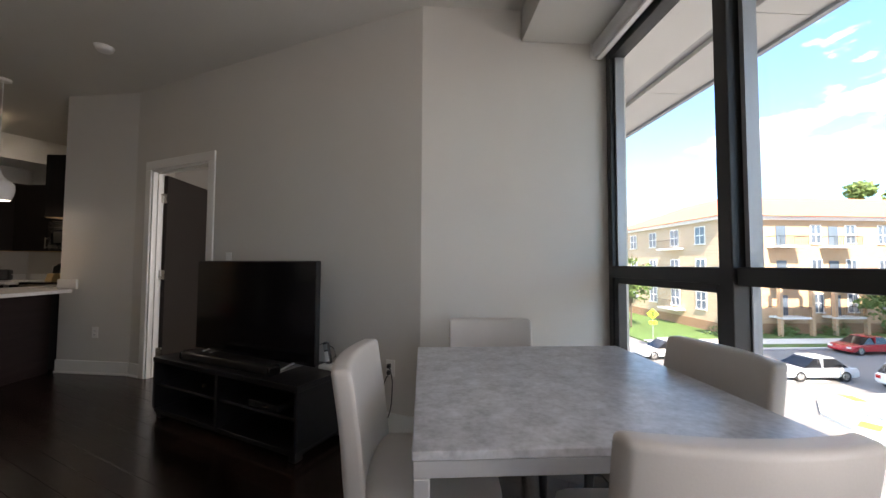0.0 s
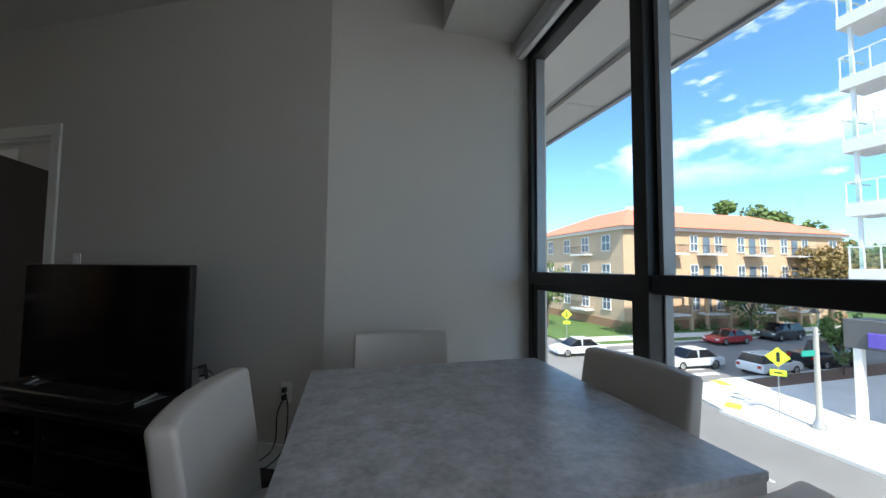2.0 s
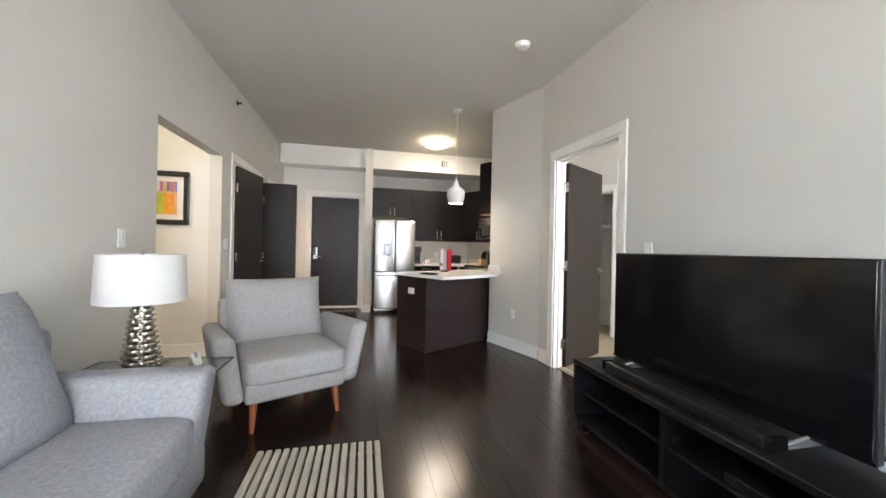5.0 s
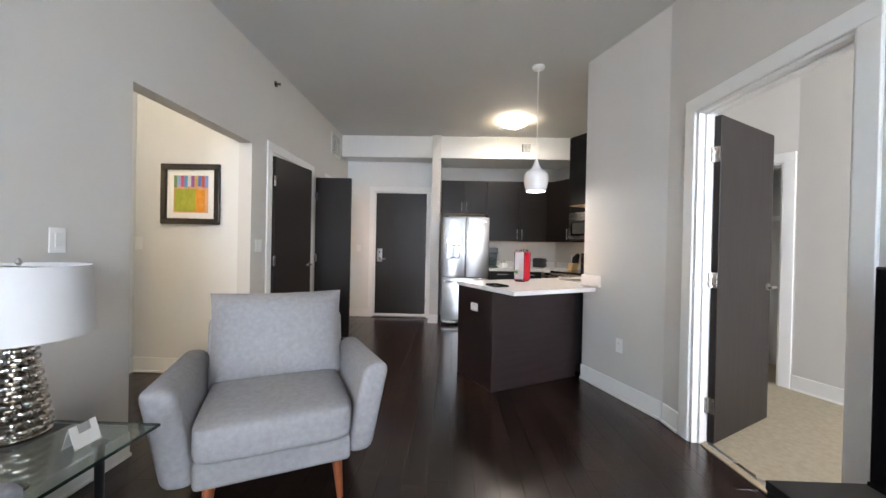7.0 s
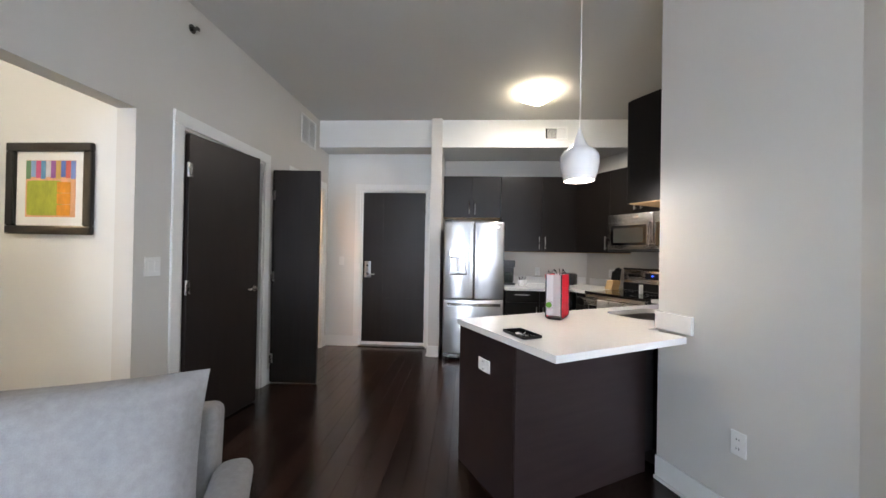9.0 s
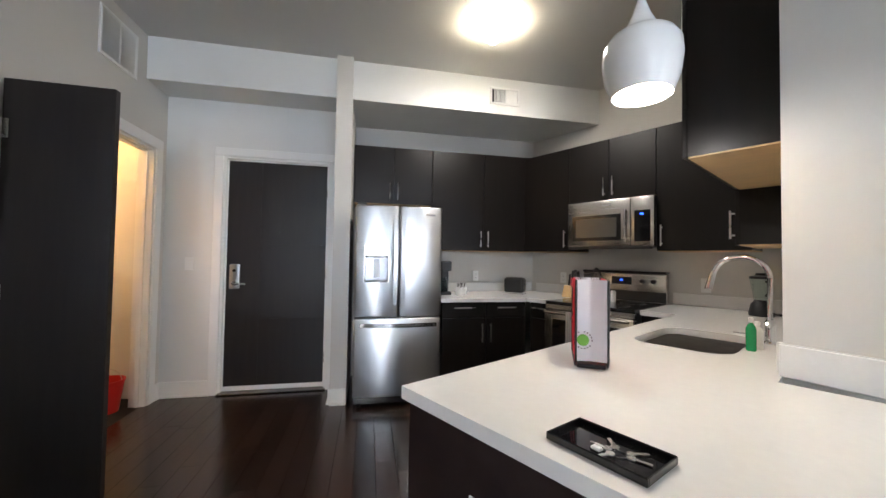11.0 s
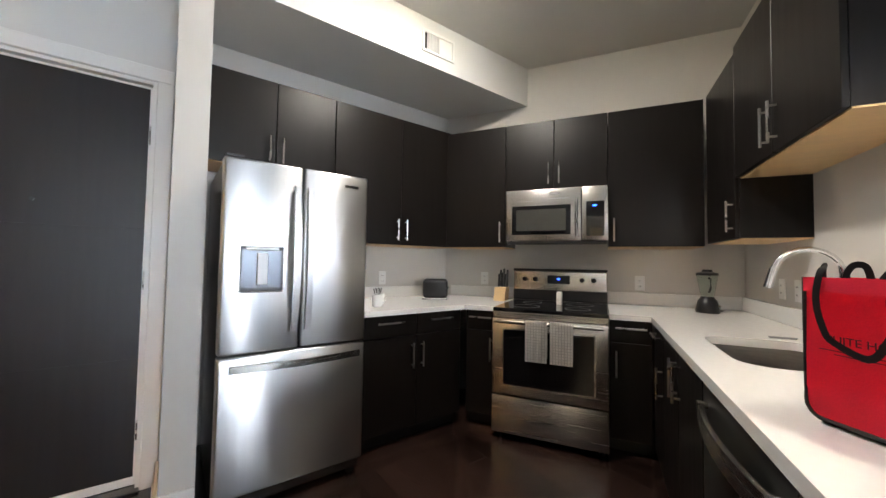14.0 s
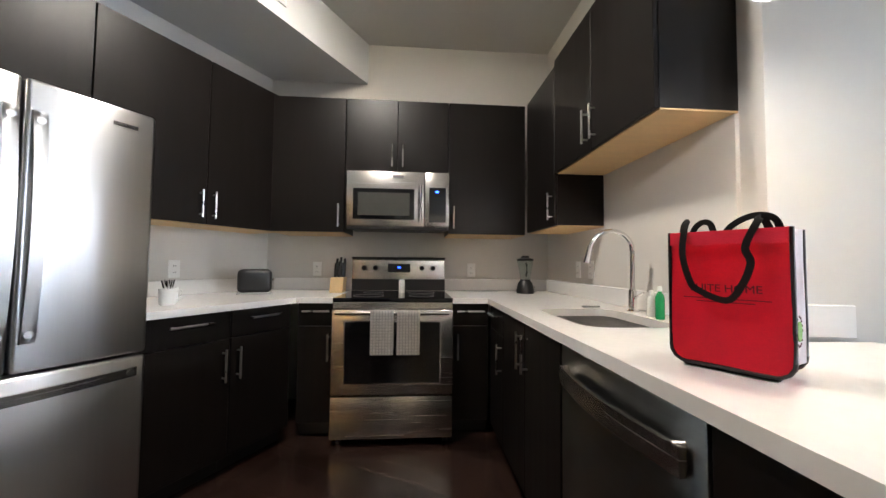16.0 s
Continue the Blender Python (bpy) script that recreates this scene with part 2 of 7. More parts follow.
def solo(name, bm, material, m, label, category, group="", kind="", smooth=False):
    ob = part(name, bm, material, smooth=smooth)
    ob.matrix_world = m
    return tagged(ob, label, category, group, kind)


def B():
    return bmesh.new()


def bx(bm, x0, x1, y0, y1, z0, z1, bev=0.0, seg=2, m=None):
    t = Matrix.Translation(((x0 + x1) / 2, (y0 + y1) / 2, (z0 + z1) / 2)) @ Matrix.Diagonal((abs(x1 - x0), abs(y1 - y0), abs(z1 - z0), 1))
    vs = bmesh.ops.create_cube(bm, size=1, matrix=(m @ t) if m else t)["verts"]
    if bev:
        es = list({e for v in vs for e in v.link_edges})
        bmesh.ops.bevel(bm, geom=es, offset=bev, segments=seg, affect="EDGES", profile=0.5, clamp_overlap=True)
    return bm


def rod(bm, a, b, r, r2=None, seg=12):
    a, b = Vector(a), Vector(b)
    d = b - a
    m = Matrix.Translation((a + b) / 2) @ d.to_track_quat("Z", "Y").to_matrix().to_4x4()
    bmesh.ops.create_cone(bm, cap_ends=True, segments=seg, radius1=r, radius2=r if r2 is None else r2, depth=d.length, matrix=m)
    return bm


def lathe(bm, prof, seg=28, cx=0, cy=0, closed=True):
    rings = []
    for r, z in prof:
        rings.append([bm.verts.new((cx + max(r, 1e-4) * math.cos(2 * math.pi * k / seg), cy + max(r, 1e-4) * math.sin(2 * math.pi * k / seg), z)) for k in range(seg)])
    for a, b in zip(rings, rings[1:]):
        for k in range(seg):
            bm.faces.new((a[k], a[(k + 1) % seg], b[(k + 1) % seg], b[k]))
    if closed:
        bm.faces.new(rings[0][::-1]), bm.faces.new(rings[-1])
    return bm


def tube(bm, pts, r, seg=8):
    pts = [Vector(p) for p in pts]
    rings = []
    for i, p in enumerate(pts):
        d = (pts[min(i + 1, len(pts) - 1)] - pts[max(i - 1, 0)]).normalized()
        q = d.to_track_quat("Z", "Y")
        rings.append([bm.verts.new(p + q @ Vector((r * math.cos(2 * math.pi * k / seg), r * math.sin(2 * math.pi * k / seg), 0))) for k in range(seg)])
    for a, b in zip(rings, rings[1:]):
        for k in range(seg):
            bm.faces.new((a[k], a[(k + 1) % seg], b[(k + 1) % seg], b[k]))
    bm.faces.new(rings[0][::-1]), bm.faces.new(rings[-1])
    return bm


def prism(bm, poly, z0, z1, m=None):
    lo = [bm.verts.new((m @ Vector((x, y, z0))) if m else (x, y, z0)) for x, y in poly]
    hi = [bm.verts.new((m @ Vector((x, y, z1))) if m else (x, y, z1)) for x, y in poly]
    bm.faces.new(lo[::-1]), bm.faces.new(hi)
    for k in range(len(poly)):
        j = (k + 1) % len(poly)
        bm.faces.new((lo[k], lo[j], hi[j], hi[k]))
    return bm


def cushion(bm, x0, x1, y0, y1, z0, z1, puff=0.04, n=7):
    """A soft block with bulging faces."""
    vs = bmesh.ops.create_cube(bm, size=2)["verts"]
    es = list({e for v in vs for e in v.link_edges})
    bmesh.ops.subdivide_edges(bm, edges=es, cuts=n, use_grid_fill=True)
    c = Vector(((x0 + x1) / 2, (y0 + y1) / 2, (z0 + z1) / 2))
    h = Vector(((x1 - x0) / 2, (y1 - y0) / 2, (z1 - z0) / 2))
    for v in bm.verts:
        k = v.co
        p = Vector([math.copysign(abs(a) ** 0.62, a) for a in k])
        edge = (1 - min(1, abs(k.x)) ** 4, 1 - min(1, abs(k.y)) ** 4, 1 - min(1, abs(k.z)) ** 4)
        grow = Vector((edge[1] * edge[2] * k.x, edge[0] * edge[2] * k.y, edge[0] * edge[1] * k.z)) * puff
        rnd = 1 - 0.035 * (abs(k.x * k.y) ** 6 + abs(k.y * k.z) ** 6 + abs(k.x * k.z) ** 6)
        v.co = Vector((p.x * h.x * rnd, p.y * h.y * rnd, p.z * h.z * rnd)) + grow + c
    return bm


def pillow(bm, thick, y0, y1, z0, z1, n=22, seed=0.0):
    """A stuffed cushion with drawn-out corners: thin along x, y0..y1 wide and z0..z1 tall."""
    rows5 = {}
    for side in (-1, 1):
        for i in range(n + 1):
            for j in range(n + 1):
                u, w = 2 * i / n - 1, 2 * j / n - 1
                rim = i in (0, n) or j in (0, n)
                if rim and side == 1:
                    rows5[side, i, j] = rows5[-1, i, j]
                    continue
                full = max(0.0, (1 - u ** 4) * (1 - w ** 4)) ** 0.55
                y = (y0 + y1) / 2 + (y1 - y0) / 2 * u * (1 - 0.045 * (1 - w * w))
                z = (z0 + z1) / 2 + (z1 - z0) / 2 * w * (1 - 0.035 * (1 - u * u))
                ripple = 0.005 * noise.noise(Vector((u * 2.3 + seed, w * 2.3, side)))
                rows5[side, i, j] = bm.verts.new((side * (thick * full + (0 if rim else ripple)), y, z))
    for side in (-1, 1):
        for i in range(n):
            for j in range(n):
                bm.faces.new([rows5[side, *k] for k in ((i, j), (i + 1, j), (i + 1, j + 1), (i, j + 1))])
    return bm


def bent(bm, f):
    for v in bm.verts:
        v.co = f(v.co)
    return bm


def wall(name, a, b, thick, z1=3.05, openings=(), material=None, z0=0.0, m=ID, label="painted plaster wall of the flat"):
    """A wall whose room face runs from a to b; its thickness lies to the right of that way when thick > 0."""
    a, b = Vector(a), Vector(b)
    length = (b - a).length
    turn = m @ Matrix.Translation((a.x, a.y, 0)) @ Matrix.Rotation(math.atan2(b.y - a.y, b.x - a.x), 4, "Z")
    bm = B()
    cuts = sorted({0.0, length, *[s for o in openings for s in o[:2]]})
    for s0, s1 in zip(cuts, cuts[1:]):
        level = z0
        for o in sorted((o for o in openings if o[0] <= s0 + 1e-6 and o[1] >= s1 - 1e-6), key=lambda o: o[2]):
            if o[2] > level + 1e-6:
                bx(bm, s0, s1, min(0, -thick), max(0, -thick), level, o[2])
            level = o[3]
        if level < z1 - 1e-6:
            bx(bm, s0, s1, min(0, -thick), max(0, -thick), level, z1)
    return solo(name, bm, material or WALL, turn, label, "wall", kind="structure")


def baseboard(a, b, m=ID, side=1, h=0.14):
    a, b = Vector(a), Vector(b)
    turn = m @ Matrix.Translation((a.x, a.y, 0)) @ Matrix.Rotation(math.atan2(b.y - a.y, b.x - a.x), 4, "Z")
    bm = B()
    bx(bm, 0, (b - a).length, 0.001 * side, 0.016 * side, 0.0, h, 0.004, 1)
    bx(bm, 0, (b - a).length, 0.0165 * side, 0.028 * side, 0.0, 0.022, 0.004, 1)
    return solo("baseboard", bm, TRIM, turn, "tall white painted baseboard", "baseboard", kind="structure")


def casing(name, m, s0, s1, z1, w=0.09, depth=0.12, proud=0.018, sides=(1, -1), label="white painted door casing"):
    """The lining and casing round an opening; in m, x runs along the wall, y = 0 is the room face and -y goes into the wall."""
    root = thing(name, m, label, "door frame", kind="structure")
    for f in sides:
        y0, y1 = (0.0005, proud) if f > 0 else (-depth - proud, -depth - 0.0005)
        for n, r in (("casing_side", (s0 - w, s0, 0, z1)), ("casing_side", (s1, s1 + w, 0, z1)), ("casing_head", (s0 - w, s1 + w, z1, z1 + w))):
            part(n, bx(B(), r[0], r[1], y0, y1, r[2], r[3], 0.004, 1), TRIM, root)
    for n, r in (("jamb", (s0 + 0.0005, s0 + 0.018, 0, z1)), ("jamb", (s1 - 0.018, s1 - 0.0005, 0, z1)), ("head_jamb", (s0 + 0.018, s1 - 0.018, z1 - 0.018, z1 - 0.0005))):
        part(n, bx(B(), r[0], r[1], -depth, 0, r[2], r[3]), TRIM, root)
    for n, r in (("door_stop", (s0 + 0.018, s0 + 0.03, 0, z1 - 0.018)), ("door_stop", (s1 - 0.03, s1 - 0.018, 0, z1 - 0.018)), ("door_stop", (s0 + 0.03, s1 - 0.03, z1 - 0.03, z1 - 0.018))):
        part(n, bx(B(), r[0], r[1], -depth * 0.62, -depth * 0.36, r[2], r[3], 0.002, 1), TRIM, root)
    return root

# ---- structure ----
NB = (-2.685, 5.81)
C, Bc, A = (0.245, 2.575), (-2.84, 4.10), (-3.715, 4.25)
wall("wall_left", (-1.215, 8.03), (-1.215, -2.55), 0.12, openings=[(8.03 - 7.86, 8.03 - 6.98, 0, 2.17), (8.03 - 6.40, 8.03 - 5.39, 0, 2.17), (8.03 - 5.04, 8.03 - 3.81, 0, 2.16)], m=LIV, label="grey painted wall with doors and a hall opening")
wall("wall_tv", C, Bc, 0.12, openings=[(2.255, 3.158, 0, 2.165)], label="grey painted wall behind the television")
wall("wall_wing", Bc, A, 0.12, label="grey painted wall end beside the kitchen")
wall("wall_sink", (-3.712, 4.368), (-3.712, 6.27), 0.12, label="grey painted kitchen wall behind the sink")
wall("wall_stove", (-3.58, 6.27), (-6.5, 6.27), 0.12, label="grey painted kitchen wall behind the stove")
wall("wall_fridge", (2.8, 8.40), (0.42, 8.40), 0.12, m=LIV, label="grey painted kitchen wall behind the refrigerator")
wall("wall_partition", (0.42, 7.63), (0.28, 7.63), 0.89, m=LIV, label="narrow painted partition beside the refrigerator")
wall("wall_entry", (0.28, 8.03), (-1.215, 8.03), 0.12, openings=[(0.08, 1.02, 0, 2.19)], m=LIV, label="pale wall round the entry door", material=WALL_WHITE)
wall("wall_pier", (1.6, 2.575), C, 0.12, label="grey painted pier beside the window")
wall("wall_window", (1.6, -4.0), (1.6, 7.0), 0.12, openings=[(4.75, 6.545, 0.06, 2.72), (2.0, 4.4, 0.06, 2.72), (7.05, 8.85, 0.8, 2.6)], label="outer wall with tall windows")
wall("wall_picture", (-1.335, 5.12), (-2.37, 5.12), 0.12, m=LIV, label="pale hall wall with a framed print", material=WALL_WHITE)
wall("wall_hall", (-2.37, 5.24), (-2.37, 2.78), 0.12, openings=[(0.42, 1.26, 0, 2.1)], m=LIV, label="pale hall wall with a bathroom door", material=WALL_WHITE)
wall("wall_hall_end", (-2.49, 2.9), (-1.335, 2.9), 0.12, m=LIV, material=WALL_WHITE)
wall("wall_bedroom_west", (-3.585, 6.6), (-3.585, 4.40), 0.006, label="bedroom wall", material=WALL)
wall("wall_bedroom_north", NB, (-3.58, 5.81), 0.20, openings=[(0.10, 0.85, 0, 2.1)], label="bedroom wall with a closet opening", material=WALL)
wall("wall_bedroom_side", (1.6, 5.10), NB, 0.10, label="bedroom wall", material=WALL)
wall("wall_closet_end", (-2.5, 6.6), (-3.58, 6.6), 0.05, label="closet wall", material=WALL)
wall("wall_closet_return", (-2.5, 6.05), (-2.5, 6.6), 0.05, label="closet wall", material=WALL)
wall("wall_closet_back", (-1.95, 6.6), (-1.95, 5.24), 0.05, m=LIV, label="closet wall")
wall("wall_closet_side", (-1.335, 6.56), (-2.9, 6.56), 0.08, m=LIV, label="closet wall")
wall("wall_laundry_back", (-2.6, 8.15), (-2.6, 6.64), 0.05, m=LIV, label="laundry wall", material=WALL_WHITE)
wall("wall_laundry_side", (-1.2, 8.06), (-2.6, 8.06), 0.08, m=LIV, label="laundry wall", material=WALL_WHITE)
wall("wall_bath_back", (-4.3, 5.4), (-4.3, 3.2), 0.05, m=LIV, label="bathroom wall", material=WALL_WHITE)
wall("wall_bath_side", (-2.49, 5.24), (-4.3, 5.24), 0.05, m=LIV, label="bathroom wall", material=WALL_WHITE)
wall("wall_bath_end", (-4.3, 3.3), (-2.49, 3.3), 0.05, m=LIV, label="bathroom wall", material=WALL_WHITE)
# unseen shell added round the rooms so that no sun leaks in
for a, b in (((1.72, -4.0), (-9.6, -4.0)), ((-9.6, -4.0), (-9.6, 7.0)), ((-9.6, 7.0), (1.72, 7.0))):
    wall("wall_shell", b, a, 0.12, label="unseen shell wall added to keep sunlight out")
solo("ceiling", bx(B(), -9.7, 1.72, -4.1, 7.1, 3.05, 3.30), CEIL, ID, "grey painted plaster ceiling", "ceiling", kind="structure")
solo("ceiling_bulkhead", bx(B(), 0.964, 1.60, -2.2, 2.574, 2.815, 3.049), CEIL, ID, "dropped ceiling strip along the windows", "ceiling", kind="structure")
sf = B()
prism(sf, [(-1.21, 7.69), (2.903, 7.69), (2.51, 8.398), (0.425, 8.398), (0.425, 8.025), (-1.21, 8.025)], 2.695, 3.049)
solo("ceiling_soffit", sf, WALL_WHITE, LIV, "white boxed soffit above entry and kitchen", "ceiling", kind="structure")
floor = solo("floor", bx(B(), -9.7, 1.72, -4.1, 7.1, -0.30, -0.012), SUBFLOOR, ID, "dark stained wood plank floor", "floor", kind="structure")
cp = B()
prism(cp, [(0.30, 2.66), (-1.62, 3.545), (-2.50, 3.98), (-2.84, 4.23), (-3.57, 4.40), (-3.57, 6.59), (-2.51, 6.59), (-2.51, 5.80), (1.6, 5.09), (1.6, 2.66)], -0.011, 0.008)
solo("carpet", cp, CARPET, ID, "beige cut pile carpet in the bedroom", "carpet", kind="structure")
bt = B()
bx(bt, -4.3, -2.43, 3.3, 5.2, -0.011, 0.004)
solo("bathroom_floor", bt, TILE, LIV, "beige tiled bathroom floor", "floor", kind="structure")

for a, b, m in (((-1.215, 3.81), (-1.215, -2.4), LIV), ((-1.215, 5.30), (-1.215, 5.04), LIV), ((-1.215, 6.89), (-1.215, 6.49), LIV), ((-1.215, 8.03), (-1.215, 7.95), LIV),
                (Bc, A, ID), ((1.57, 2.575), C, ID), ((-0.805, 8.03), (-1.215, 8.03), LIV), ((-1.215, 5.12), (-2.37, 5.12), LIV), ((-2.37, 5.12), (-2.37, 4.91), LIV),
                ((0.42, 7.63), (0.28, 7.63), LIV), ((0.28, 7.63), (0.28, 8.0), LIV), ((1.6, 5.10), NB, ID)):
    baseboard(a, b, m)
d_tv = (Vector(Bc) - Vector(C)).normalized()
tvm = Matrix.Translation((*C, 0)) @ Matrix.Rotation(math.atan2(d_tv.y, d_tv.x), 4, "Z")
for s0, s1 in ((0.02, 2.165), (3.248, 3.42)):
    a, b = Vector(C) + d_tv * s0, Vector(C) + d_tv * s1
    baseboard(a, b)

# door frames
TVD = tvm
frame_bedroom = casing("door_frame_bedroom", TVD, 2.255, 3.158, 2.165)
def onleft(p):
    return LIV @ Matrix.Translation((-1.215, p, 0)) @ Matrix.Rotation(radians(-90), 4, "Z")
casing("door_frame_closet", onleft(6.40), 0.0, 1.01, 2.17, sides=(1,))
casing("door_frame_laundry", onleft(7.86), 0.0, 0.88, 2.17, sides=(1,))
casing("door_frame_entry", LIV @ Matrix.Translation((0.20, 8.03, 0)) @ Matrix.Rotation(radians(180), 4, "Z"), 0.0, 0.94, 2.19, w=0.076, sides=(1,))
casing("door_frame_bathroom", LIV @ Matrix.Translation((-2.37, 4.82, 0)) @ Matrix.Rotation(radians(-90), 4, "Z"), 0.0, 0.84, 2.1, sides=(1,))
casing("door_frame_bedroom_closet", Matrix.Translation((*NB, 0)) @ Matrix.Rotation(radians(180), 4, "Z"), 0.10, 0.85, 2.1, depth=0.20, sides=(1,))
wire = thing("closet_shelf", ID, "white wire shelf in the bedroom closet", "shelf")
part("deck", bx(B(), -3.56, -2.53, 6.25, 6.59, 1.62, 1.635), TRIM, wire)
part("lip", bx(B(), -3.56, -2.53, 6.235, 6.2495, 1.59, 1.64), TRIM, wire)


def hinge(parent, x, y, z, w=0.035):
    h = part("hinge", bx(B(), x - 0.004, x + w, y - 0.004, y + 0.004, z - 0.05, z + 0.05, 0.002, 1), NICKEL, parent, "satin nickel hinge")
    k = rod(B(), (x, y, z - 0.05), (x, y, z + 0.05), 0.007)
    part("hinge_pin", k, NICKEL, h)


def lever(parent, x, y, z, out=-1, way=1):
    """A lever handle on a door leaf: the rose on the face at y, the lever along +-x."""
    b = B()
    rod(b, (x, y, z), (x, y + out * 0.012, z), 0.026)
    rod(b, (x, y + out * 0.010, z), (x, y + out * 0.05, z), 0.009)
    rod(b, (x, y + out * 0.05, z), (x + way * 0.11, y + out * 0.05, z), 0.009, 0.007)
    part("door_handle", b, NICKEL, parent, "satin nickel lever handle", smooth=True)


def leaf(name, m, width, height, label, handle_x, grooves=True, handle_z=1.0, hinges=True, thick=0.04):
    """A flush door: its hinge edge at x = 0, its faces at y = 0 and thick."""
    root = thing(name, m, label, "door")
    bm = B()
    cuts = [0.012, 0.68, 1.36, height] if grooves else [0.012, height]
    if grooves:
        bx(bm, 0.001, width - 0.001, 0.003, thick - 0.003, 0.013, height - 0.001)
        for z0, z1 in zip(cuts, cuts[1:]):
            part("panel", bx(B(), width * 0.30 + 0.002, width, 0, thick, z0 + 0.0015, z1 - 0.0015, 0.0015, 1), DOOR, root)
        part("panel", bx(B(), 0, width * 0.30 - 0.002, 0, thick, 0.012, height, 0.0015, 1), DOOR, root)
    else:
        bx(bm, 0, width, 0, thick, 0.012, height, 0.003, 1)
    part("core" if grooves else "panel", bm, DOOR, root)
    if handle_x is not None:
        lever(root, handle_x, 0, handle_z, -1, -1 if handle_x > width / 2 else 1)
        lever(root, handle_x, thick, handle_z, 1, -1 if handle_x > width / 2 else 1)
    if hinges:
        for z in (0.25, height / 2, height - 0.25):
            hinge(root, -0.004, 0.004, z)
    return root


# bedroom door, standing open into the bedroom
hb = Vector(C) + d_tv * 3.135
hx, hy = hb.x - (-d_tv.y) * 0.10, hb.y - d_tv.x * 0.10
bedroom_leaf = leaf("door_bedroom", Matrix.Translation((hx, hy, 0)) @ Matrix.Rotation(radians(92), 4, "Z") @ Matrix.Translation((0, -0.04, 0)), 0.80, 2.13, "dark brown flush door standing open on steel hinges", 0.74, False, hinges=False)
for z in (0.25, 1.065, 1.88):
    part("hinge_plate", bx(B(), 3.1365, 3.1395, -0.098, -0.056, z - 0.05, z + 0.05, 0.001, 1), NICKEL, frame_bedroom, "satin nickel hinge plate")
    part("hinge_plate", bx(B(), -0.0035, -0.0005, 0.004, 0.037, z - 0.05, z + 0.05, 0.001, 1), NICKEL, bedroom_leaf, "satin nickel hinge plate")
    part("hinge_knuckle", rod(B(), (-0.012, 0.041, z - 0.05), (-0.012, 0.041, z + 0.05), 0.008, seg=14), NICKEL, bedroom_leaf, "satin nickel hinge knuckle")
# closet pair: one leaf ajar, one leaf swung wide open
leaf("door_closet", LIV @ Matrix.Translation((-1.213, 5.41, 0)) @ Matrix.Rotation(radians(90 - 8), 4, "Z") @ Matrix.Translation((0, -0.04, 0)), 0.70, 2.13, "dark brown closet door standing ajar", 0.64, False)
leaf("door_closet", LIV @ Matrix.Translation((-1.195, 6.53, 0)) @ Matrix.Rotation(radians(2), 4, "Z"), 0.47, 2.13, "dark brown narrow door swung wide open into the room", None, False)
entry = thing("door_entry", LIV @ Matrix.Translation((0.18, 8.075, 0)) @ Matrix.Rotation(radians(180), 4, "Z"), "dark brown entry door with horizontal grooves and a keycard lock", "door")
bm = B()
bx(bm, 0, 0.90, -0.04, -0.003, 0.03, 2.165)
for z0, z1 in ((0.03, 0.68), (0.68, 1.38), (1.38, 2.165)):
    part("panel", bx(B(), 0.003, 0.60, -0.0025, 0, z0 + 0.0015, z1 - 0.0015, 0.001, 1), DOOR, entry)
part("panel", bx(B(), 0.604, 0.90, -0.0025, 0, 0.032, 2.163, 0.001, 1), DOOR, entry)
part("core", bm, DOOR, entry)
lk = part("keycard_lock", bx(B(), 0.77, 0.86, 0.0005, 0.022, 0.96, 1.19, 0.010, 3), STEEL, entry, "satin steel keycard lock", True)
part("lock_dial", rod(B(), (0.815, 0.022, 1.13), (0.815, 0.030, 1.13), 0.014, seg=20), BLACK, lk)
lever(lk, 0.815, 0.022, 1.01, 1, -1)
part("peephole", rod(B(), (0.43, 0.0, 1.50), (0.43, 0.006, 1.50), 0.009), BLACK, entry)
# pale strip across the lowest centimetres of the leaf
part("door_bottom_strip", bx(B(), 0.005, 0.895, 0.0005, 0.010, 0.0165, 0.058, 0.002, 1), TRIM, entry, "pale strip along the bottom of the door")
for z in (0.3, 1.1, 1.9):
    hinge(entry, 0.0, 0.006, z, 0.008)
solo("threshold", bx(B(), -0.74, 0.20, 7.99, 8.10, 0.0, 0.014, 0.004, 1), DARKSTEEL, LIV, "metal threshold under the entry door", "threshold")
solo("carpet_edge", bx(B(), 2.26, 3.15, -0.115, -0.085, 0.0, 0.012, 0.003, 1), NICKEL, TVD, "metal strip between carpet and wood floor", "threshold")

